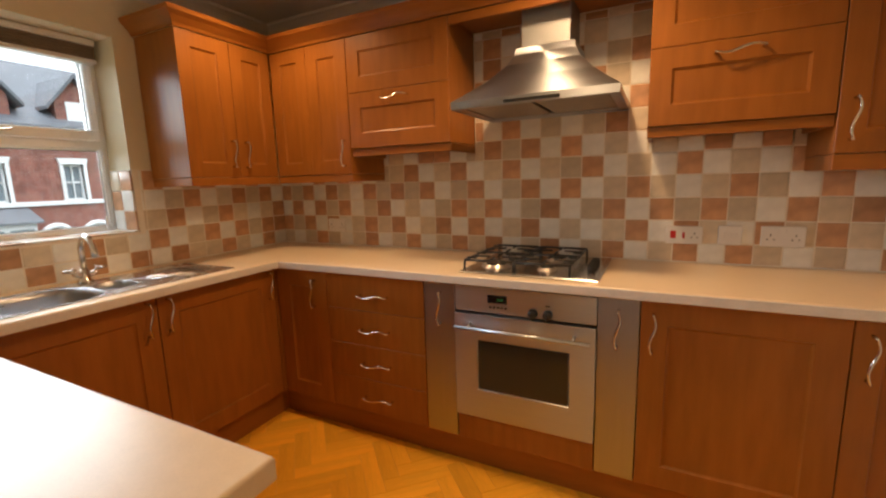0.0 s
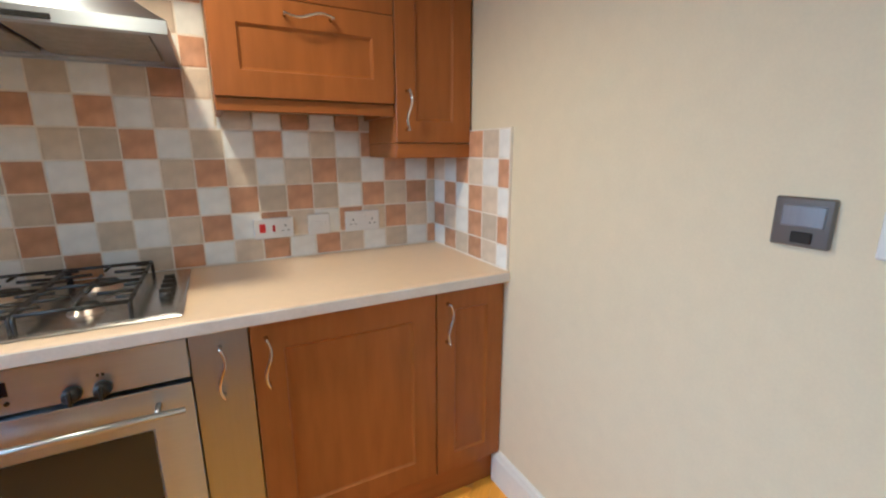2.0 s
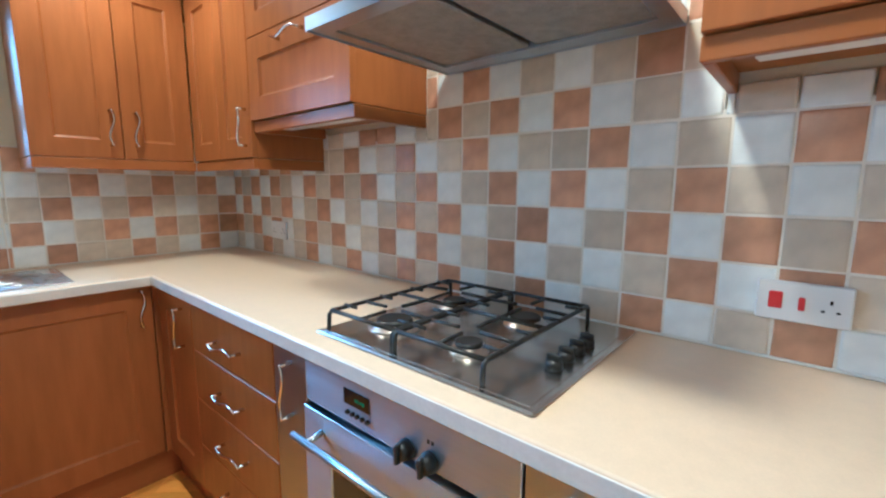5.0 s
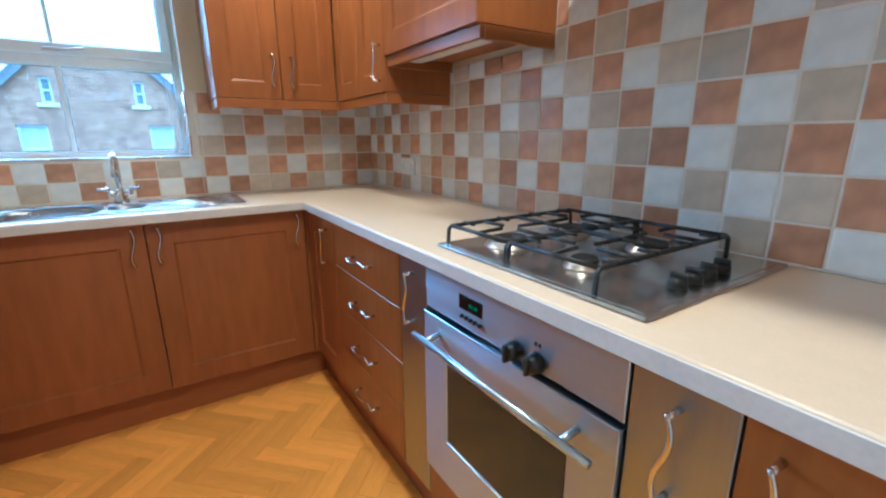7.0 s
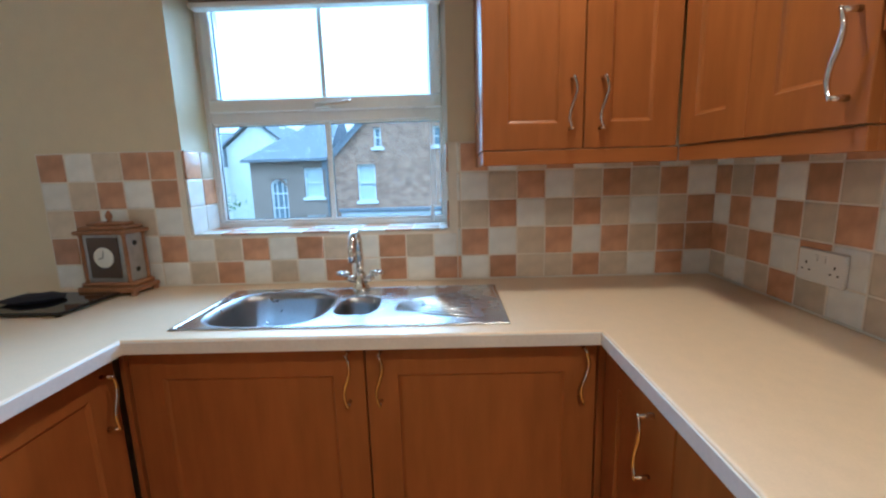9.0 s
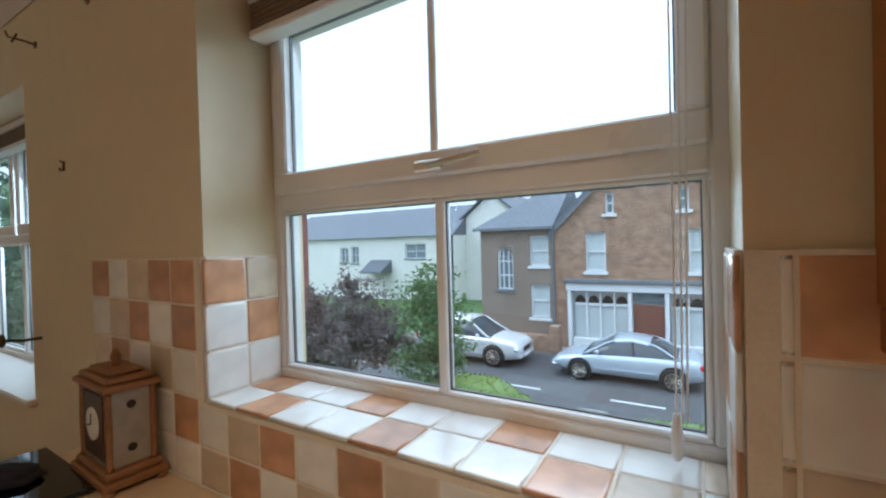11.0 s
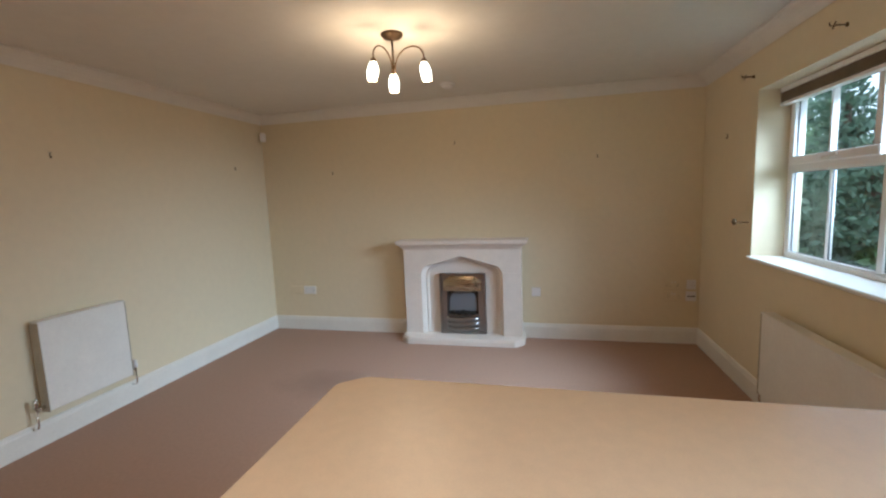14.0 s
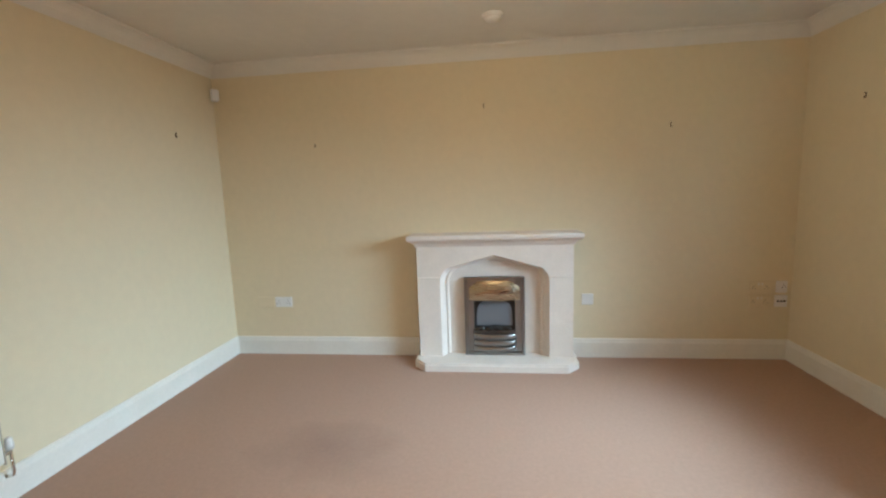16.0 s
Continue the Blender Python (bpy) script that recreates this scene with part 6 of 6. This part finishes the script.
part("porch", prism(bmesh.new(), [(CXF, 0.2), (CXF + 1.5, -0.7), (CXF + 1.5, -0.85), (CXF, -0.85)], -22.6, -20.4, "y"), M_SLATE, cot, "slate porch roof")
cot2 = thing("white_gabled_house", pose(0, 0, 0), "white rendered gable house behind the trees", "house")
part("wall", prism(bmesh.new(), [(-15.5, GZ), (-15.5, 2.6), (-12.2, 5.2), (-8.9, 2.6), (-8.9, GZ)], -40.0, -32.0, "x"), M_RENDER, cot2)
for sgn in (-1, 1):
    part("roof", prism(bmesh.new(), [(-12.2, 5.3), (-12.2 + sgn * 3.7, 2.4), (-12.2 + sgn * 3.7, 2.55), (-12.2, 5.5)], -40.2, -31.7, "x"), M_SLATE, cot2)
part("chimney", box(-36.6, -35.6, -12.7, -11.7, 5.0, 6.6, 0.03), M_RENDER, cot2)
red = thing("brick_wall_end", pose(-9.2, -8.7, GZ), "red brick building end beside the garden", "house")
part("wall", box(-0.9, 0.9, -2.4, 0.75, 0, 6.0, 0.02), M_BRICKR, red)


# ---- cars ----
def glide(points, t):
    """A smooth height along a list of (place, value)."""
    for (a, u), (b, v) in zip(points, points[1:]):
        if t <= b:
            k = max(0.0, (t - a) / (b - a))
            k = k * k * (3 - 2 * k) * 0.5 + k * 0.5
            return u + (v - u) * k
    return points[-1][1]


def skin(rows):
    """A smooth skin over rows of points, closed at both ends."""
    bm = bmesh.new()
    vs = [[bm.verts.new(p) for p in row] for row in rows]
    for a, b in zip(vs, vs[1:]):
        for j in range(len(a) - 1):
            bm.faces.new((a[j], a[j + 1], b[j + 1], b[j]))
    bm.faces.new(vs[0]), bm.faces.new(vs[-1])
    return bm


def car(m, label, paint, length, width, height, line, cabin, belt, wheel_r, axles):
    """A car along +y from its tail at 0; line: heights of boot, belt and bonnet along y; cabin: outline of the glass along y, from the rear foot over the roof to the front foot."""
    ob = thing("car", m, label, "car")
    M_P = plain(label.split()[0] + "_car_paint", paint, 0.22, 0.35)
    sill, w, n = 0.23, width / 2, 28
    rows = []
    for i in range(n + 1):
        y = length * i / n
        e = abs(2 * i / n - 1)
        k, low, top = 1 - 0.17 * e ** 5, sill + 0.12 * e ** 6, glide(line, y)
        half = [(0.80, low), (0.95, low + 0.06), (0.995, low + (top - low) * 0.35), (1.0, low + (top - low) * 0.62), (0.965, low + (top - low) * 0.80), (0.93, top - 0.045), (0.84, top - 0.008), (0.45, top + 0.012)]
        rows.append([(-a * w * k, y, z) for a, z in half] + [(a * w * k, y, z) for a, z in half[::-1]])
    part("body", skin(rows), M_P, ob, smooth=True)
    y0, y1 = cabin[0][0], cabin[-1][0]
    glass_rows, roof_rows = [], []
    for i in range(25):
        y = y0 + (y1 - y0) * i / 24
        top = glide(cabin, y)
        f = (top - belt) / (height - belt)
        a, b = w - 0.09, w - 0.09 - 0.20 * f
        glass_rows.append([(-a, y, belt - 0.05), (-b, y, top - 0.05 * f), (-b + 0.10, y, top - 0.012 * f), (0, y, top), (b - 0.10, y, top - 0.012 * f), (b, y, top - 0.05 * f), (a, y, belt - 0.05)])
        if f > 0.86:
            roof_rows.append([(-b - 0.016, y, top - 0.085), (-b - 0.012, y, top - 0.045), (-b + 0.10, y, top + 0.004), (0, y, top + 0.016), (b - 0.10, y, top + 0.004), (b + 0.012, y, top - 0.045), (b + 0.016, y, top - 0.085)])
    part("windows", skin(glass_rows), M_CARG, ob, "dark car glass", smooth=True)
    part("roof", skin(roof_rows), M_P, ob, smooth=True)
    for x in (-1, 1):
        ends = ((y0, roof_rows[0][0][1], -1), (y1, roof_rows[-1][0][1], 1))
        for foot, head, sgn in ends:
            pts = []
            for k in range(7):
                y = foot + (head - foot) * k / 6
                f = (glide(cabin, y) - belt) / (height - belt)
                pts.append((x * (w - 0.085 - 0.20 * f), y, belt - 0.01 + (glide(cabin, y) - belt) - 0.045 * f))
            part("roof_pillar", tube(bmesh.new(), pts, 0.034, 6), M_P, ob, smooth=True)
        mid = y0 + (y1 - y0) * 0.47
        part("door_pillar", tube(bmesh.new(), [(x * (w - 0.082), mid - 0.06, belt - 0.02), (x * (w - 0.280), mid, height - 0.06)], 0.022, 6), M_BLACK, ob)
        part("mirror", box(x * (w + 0.07) - 0.075, x * (w + 0.07) + 0.075, y1 - 0.55, y1 - 0.43, belt, belt + 0.12, 0.03), M_P, ob)
        part("headlight", box(x * (w - 0.27) - 0.17, x * (w - 0.27) + 0.17, length - 0.20, length - 0.03, line[-1][1] - 0.20, line[-1][1] - 0.07, 0.03), M_CHROME, ob, "clear headlight")
        part("tail_light", box(x * (w - 0.24) - 0.13, x * (w - 0.24) + 0.13, -0.012, 0.12, belt - 0.24, belt - 0.10, 0.02), M_RED, ob, "red tail light")
        part("side_moulding", tube(bmesh.new(), [(x * (w + 0.002), axles[0] + 0.45, 0.47), (x * (w + 0.002), axles[1] - 0.45, 0.47)], 0.014, 6), M_P, ob)
        for y in axles:
            part("wheel_arch", lathe(bmesh.new(), [(wheel_r * 1.16, -0.16), (wheel_r * 1.16, 0.004), (wheel_r * 0.5, 0.004)], 28), M_BLACK, ob, "dark wheel arch", pose(x * w, y, wheel_r * 1.06, 0, 90 * x, 0))
            wh = part("wheel", lathe(bmesh.new(), [(wheel_r * 0.62, -0.10), (wheel_r, -0.10), (wheel_r, 0.10), (wheel_r * 0.94, 0.115), (wheel_r * 0.70, 0.115)], 28), M_BLACK, ob, "black tyre", pose(x * (w - 0.09), y, wheel_r, 0, 90 * x, 0))
            rim = lathe(bmesh.new(), [(wheel_r * 0.70, 0.09), (wheel_r * 0.70, 0.118), (wheel_r * 0.63, 0.118), (wheel_r * 0.61, 0.09)], 28)
            for k in range(10):
                a = 2 * math.pi * k / 10
                tube(rim, [(0, 0, 0.113), (wheel_r * 0.64 * math.cos(a), wheel_r * 0.64 * math.sin(a), 0.112)], 0.017, 5)
            part("rim", rim, M_SATIN, wh, "alloy rim")
    part("grille", box(-0.36, 0.36, length - 0.06, length + 0.008, line[-1][1] - 0.26, line[-1][1] - 0.06, 0.02), M_BLACK, ob)
    part("bumper", box(-w + 0.20, w - 0.20, length - 0.10, length + 0.02, sill + 0.10, sill + 0.24, 0.03), M_P, ob)
    part("number_plate", box(-0.26, 0.26, length + 0.018, length + 0.026, sill + 0.12, sill + 0.22), M_FRAME, ob)
    return ob


M_CARG = plain("tinted_car_glass", (0.05, 0.06, 0.07), 0.05)
car(pose(-16.75, -8.40, GZ), "white sport utility car parked by the kerb", (0.74, 0.75, 0.76), 4.40, 1.86, 1.68, [(0, 0.92), (0.12, 1.10), (2.9, 1.05), (3.4, 1.04), (4.15, 0.94), (4.40, 0.78)], [(0.10, 1.06), (0.60, 1.62), (1.4, 1.68), (2.3, 1.64), (3.35, 1.02)], 1.05, 0.37, (0.85, 3.45))
car(pose(-16.60, 1.62, GZ, 0, 0, 180), "silver saloon car parked by the kerb", (0.50, 0.55, 0.62), 4.42, 1.80, 1.40, [(0, 0.80), (0.12, 0.95), (0.9, 0.94), (2.0, 0.92), (3.2, 0.87), (4.15, 0.70), (4.42, 0.54)], [(0.60, 0.93), (1.35, 1.33), (1.95, 1.40), (2.45, 1.36), (3.40, 0.86)], 0.92, 0.33, (0.80, 3.49))

# ---- garden: railings, pier, hedges, shrubs ----
pier = thing("brick_pier", pose(-9.55, -0.22, GZ - 0.03), "red brick gate pier with stone cap", "gate pier")
part("shaft", box(-0.22, 0.22, -0.22, 0.22, 0, 1.32, 0.01), M_BRICKR, pier)
part("cap", box(-0.27, 0.27, -0.27, 0.27, 1.32, 1.42, 0.03), M_PAVE, pier, "pale stone cap")
rail = thing("railings", pose(-9.55, 0, GZ - 0.03), "grey painted metal garden railings", "railings")
for i in range(11):
    y = -0.52 - i * 0.115
    part("bar", tube(bmesh.new(), [(0, y, 0.0), (0, y, 1.12), (0, y, 1.20)], [0.02, 0.02, 0.004], 6), M_PAVE, rail)
for z in (0.25, 1.0):
    part("rail", box(-0.02, 0.02, -1.75, -0.44, z, z + 0.05), M_PAVE, rail)

leaf_rand = random.Random(11)


def leafy(name, label, category, at, lumps, n, size, mat, trunk=0.0, limbs=5, sprays=0):
    """A shrub or tree: a trunk with limbs and a crown of single leaves spread over lumps (x, y, z, rx, ry, rz)."""
    ob = thing(name, pose(*at), label, category)
    if trunk:
        tr = bmesh.new()
        tube(tr, [(0, 0, -0.05), (0.04, 0.02, trunk * 0.5), (0.0, 0.05, trunk)], [0.11, 0.085, 0.06], 8)
        for i in range(limbs):
            l = lumps[i % len(lumps)]
            tube(tr, [(0.02, 0.03, trunk * (0.45 + 0.5 * i / limbs)), (l[0] * 0.5, l[1] * 0.5, (trunk + l[2]) / 2), (l[0], l[1], l[2] + l[5] * 0.3)], [0.05, 0.03, 0.01], 6)
        part("trunk", tr, material(name + "_bark", (0.09, 0.065, 0.045), 0.9, grain=20, vary=0.3, bump=0.4), ob)
    vol = [l[3] * l[4] * l[5] for l in lumps]
    verts, faces = [], []
    tips = []
    for _ in range(sprays):  # an airy crown: leaves gather on drooping sprays with gaps between
        l = leaf_rand.choices(lumps, vol)[0]
        d = Vector([leaf_rand.gauss(0, 1) for _ in range(3)]).normalized()
        r = leaf_rand.uniform(0.25, 0.98)
        tips.append((Vector((l[0] + d.x * l[3] * r, l[1] + d.y * l[4] * r, l[2] + d.z * l[5] * r)), Vector((d.x, d.y, leaf_rand.uniform(-0.7, 0.4))).normalized()))
    for _ in range(n):
        l = leaf_rand.choices(lumps, vol)[0]
        d = Vector([leaf_rand.gauss(0, 1) for _ in range(3)]).normalized()
        r = leaf_rand.random() ** 0.30
        p = Vector((l[0] + d.x * l[3] * r, l[1] + d.y * l[4] * r, l[2] + d.z * l[5] * r))
        p *= 1 + 0.06 * noise.noise(p * 2.5)
        if tips:
            c, way = leaf_rand.choice(tips)
            p = c + way * leaf_rand.uniform(-0.32, 0.32) + Vector([leaf_rand.gauss(0, 0.075) for _ in range(3)])
        s = size * leaf_rand.uniform(0.6, 1.3)
        u = Vector([leaf_rand.gauss(0, 1) for _ in range(3)]).normalized()
        w = u.cross(d if abs(u.dot(d)) < 0.95 else Vector((0.3, 0.5, 0.8))).normalized()
        if p.z < 0.02:
            p.z = 0.02 + leaf_rand.random() * 0.1
        k = len(verts)
        verts += [p - u * s, p + w * s * 0.45 + d * s * 0.15, p + u * s, p - w * s * 0.45 + d * s * 0.15]
        faces += [(k, k + 1, k + 2), (k, k + 2, k + 3)]
    me = bpy.data.meshes.new("leaves")
    me.from_pydata(verts, [], faces)
    me.materials.append(mat)
    lv = new("crown", me)
    lv.parent = ob
    lv["kind"] = "stuff"
    return ob


def leaf_material(name, colour, spread):
    m = bpy.data.materials.new(name)
    m.use_nodes = True
    n, l = m.node_tree.nodes, m.node_tree.links
    b = n["Principled BSDF"]
    geo, hsv, mr = n.new("ShaderNodeNewGeometry"), n.new("ShaderNodeHueSaturation"), n.new("ShaderNodeMapRange")
    mr.inputs["To Min"].default_value, mr.inputs["To Max"].default_value = 1 - spread, 1 + spread
    hsv.inputs["Color"].default_value = (*colour, 1)
    l.new(geo.outputs["Random Per Island"], mr.inputs["Value"]), l.new(mr.outputs["Result"], hsv.inputs["Value"]), l.new(hsv.outputs["Color"], b.inputs["Base Color"])
    b.inputs["Roughness"].default_value = 0.55
    thin, mix = n.new("ShaderNodeBsdfTranslucent"), n.new("ShaderNodeMixShader")
    mix.inputs[0].default_value = 0.4
    l.new(hsv.outputs["Color"], thin.inputs["Color"]), l.new(b.outputs[0], mix.inputs[1]), l.new(thin.outputs[0], mix.inputs[2])
    l.new(mix.outputs[0], n["Material Output"].inputs["Surface"])
    return m


M_LEAFG = leaf_material("mid_green_leaves", (0.12, 0.19, 0.07), 0.25)
M_LEAFP = leaf_material("bronze_purple_leaves", (0.15, 0.12, 0.115), 0.2)
M_LEAFY = leaf_material("bright_hedge_leaves", (0.16, 0.225, 0.05), 0.14)
# Conifer green is paled and cooled: glare at the window, put into the colour.
M_LEAFD = leaf_material("glare_paled_conifer_leaves", (0.15, 0.22, 0.15), 0.2)
YG = GZ - 0.03
leafy("shrub", "bronze-leaved shrub with open crown in the garden", "shrub", (-9.3, -5.8, YG), [(0, 0, 2.4, 1.2, 1.7, 1.0), (0.2, -1.0, 2.6, 0.9, 1.1, 0.9), (-0.2, 0.9, 2.6, 0.9, 1.0, 0.8), (0, 0.1, 3.5, 0.6, 0.7, 0.6)], 15000, 0.055, M_LEAFP, 1.9, 5, 260)
leafy("small_tree", "green-leaved small tree with airy drooping branches in the garden", "tree", (-9.4, -3.4, YG), [(0, 0, 2.1, 0.8, 0.85, 0.9), (0.1, 0.15, 2.9, 0.8, 0.85, 0.7), (0, -0.3, 3.3, 0.6, 0.6, 0.5), (-0.1, 0.0, 3.8, 0.4, 0.4, 0.4)], 7500, 0.055, M_LEAFG, 2.2, 8, 140)
M_HEDGE = material("clipped_hedge_foliage", (0.15, 0.21, 0.045), 0.85, grain=40, vary=0.3, bump=0.9)


def hedge(label, at, lumps, n, size, mat, p=4.0):
    """A dense clipped hedge: a leafy body of rounded lumps under a skin of single leaves."""
    ob = thing("hedge", pose(*at), label, "hedge")
    body = bmesh.new()
    verts, faces = [], []
    area = [l[3] * l[4] + l[4] * l[5] + l[3] * l[5] for l in lumps]

    def skin(l, d):
        k = (abs(d.x) ** p + abs(d.y) ** p + abs(d.z) ** p) ** (-1 / p)
        q = Vector((l[0] + d.x * k * l[3], l[1] + d.y * k * l[4], l[2] + d.z * k * l[5]))
        return q * (1 + 0.035 * noise.noise(q * 3.1))
    for l in lumps:
        lump = bmesh.ops.create_icosphere(body, subdivisions=4, radius=1.0)
        for v in lump["verts"]:
            v.co = skin(l, v.co.normalized())
    part("body", body, M_HEDGE, ob, smooth=True)
    for _ in range(n):
        l = leaf_rand.choices(lumps, area)[0]
        d = Vector([leaf_rand.gauss(0, 1) for _ in range(3)]).normalized()
        c = skin(l, d) + d * leaf_rand.uniform(-0.01, 0.025)
        u = Vector([leaf_rand.gauss(0, 1) for _ in range(3)]).normalized()
        w = u.cross(d if abs(u.dot(d)) < 0.95 else Vector((0.3, 0.5, 0.8))).normalized()
        s = size * leaf_rand.uniform(0.6, 1.3)
        k = len(verts)
        verts += [c - u * s, c + w * s * 0.45, c + u * s, c - w * s * 0.45]
        faces += [(k, k + 1, k + 2), (k, k + 2, k + 3)]
    me = bpy.data.meshes.new("leaves")
    me.from_pydata(verts, [], faces)
    me.materials.append(mat)
    lv = new("leaves", me)
    lv.parent = ob
    lv["kind"] = "stuff"
    return ob


hedge("clipped green hedge with rounded top", (-9.1, -2.35, YG), [(0, 0.1, 0.95, 0.75, 1.05, 0.95), (0, -1.0, 0.85, 0.7, 0.8, 0.85), (0, 0.75, 0.85, 0.6, 0.5, 0.85)], 9000, 0.035, M_LEAFY, 2.8)
hedge("low leafy green hedge along the garden edge", (-9.0, -6.2, YG), [(0, 0.6, 0.72, 0.8, 2.4, 0.72), (0.1, -2.2, 0.72, 0.8, 1.6, 0.72)], 9000, 0.04, M_LEAFG, 2.8)
hedge("square-clipped bright green hedge by the pier", (-8.75, 2.35, YG), [(0, 0, 0.76, 1.15, 2.15, 0.76)], 12000, 0.032, M_LEAFY, 8.0)
for at, h, r, label in (((-5.6, -10.2, YG), 9.5, 1.5, "tall dark conifer near the living room window"), ((-7.6, -10.8, YG), 8.2, 1.5, "tall dark conifer near the living room window"), ((-4.0, -11.8, YG), 10.5, 1.7, "tall dark conifer near the living room window")):
    lumps = [(0.25 * math.sin(k * 2.1), 0.25 * math.cos(k * 1.7), 0.8 + k * h / 9, r * (1 - k / 10.5), r * (1 - k / 10.5), h / 12) for k in range(9)]
    leafy("conifer", label, "tree", at, lumps, 15000, 0.10, M_LEAFD, h * 0.8, 6)
leafy("shrub", "broad green laurel shrub beyond the window", "shrub", (-8.9, -8.6, YG), [(0, 0, 1.5, 1.6, 1.4, 1.5), (0.5, -0.8, 2.4, 1.2, 1.2, 1.1), (-1.6, 0.5, 1.4, 1.2, 1.0, 1.3)], 9000, 0.11, M_LEAFG, 1.2)

M_LEAFF = leaf_material("pale_far_leaves", (0.17, 0.25, 0.13), 0.2)
for at, h in (((-9.5, -18.5, YG), 7.6), ((-12.6, -21.5, YG), 8.4), ((-6.6, -17.5, YG), 7.0)):
    leafy("tree", "broad green garden tree behind the conifers", "tree", at, [(0, 0, h * 0.6, 2.2, 2.2, h * 0.3), (1.3, 0.4, h * 0.5, 1.5, 1.6, h * 0.26), (-1.3, -0.3, h * 0.52, 1.6, 1.5, h * 0.28), (0.2, 0.2, h * 0.85, 1.2, 1.3, h * 0.16), (0, 0, h * 0.25, 1.9, 1.9, h * 0.2)], 9000, 0.16, M_LEAFF, h * 0.5, 5)
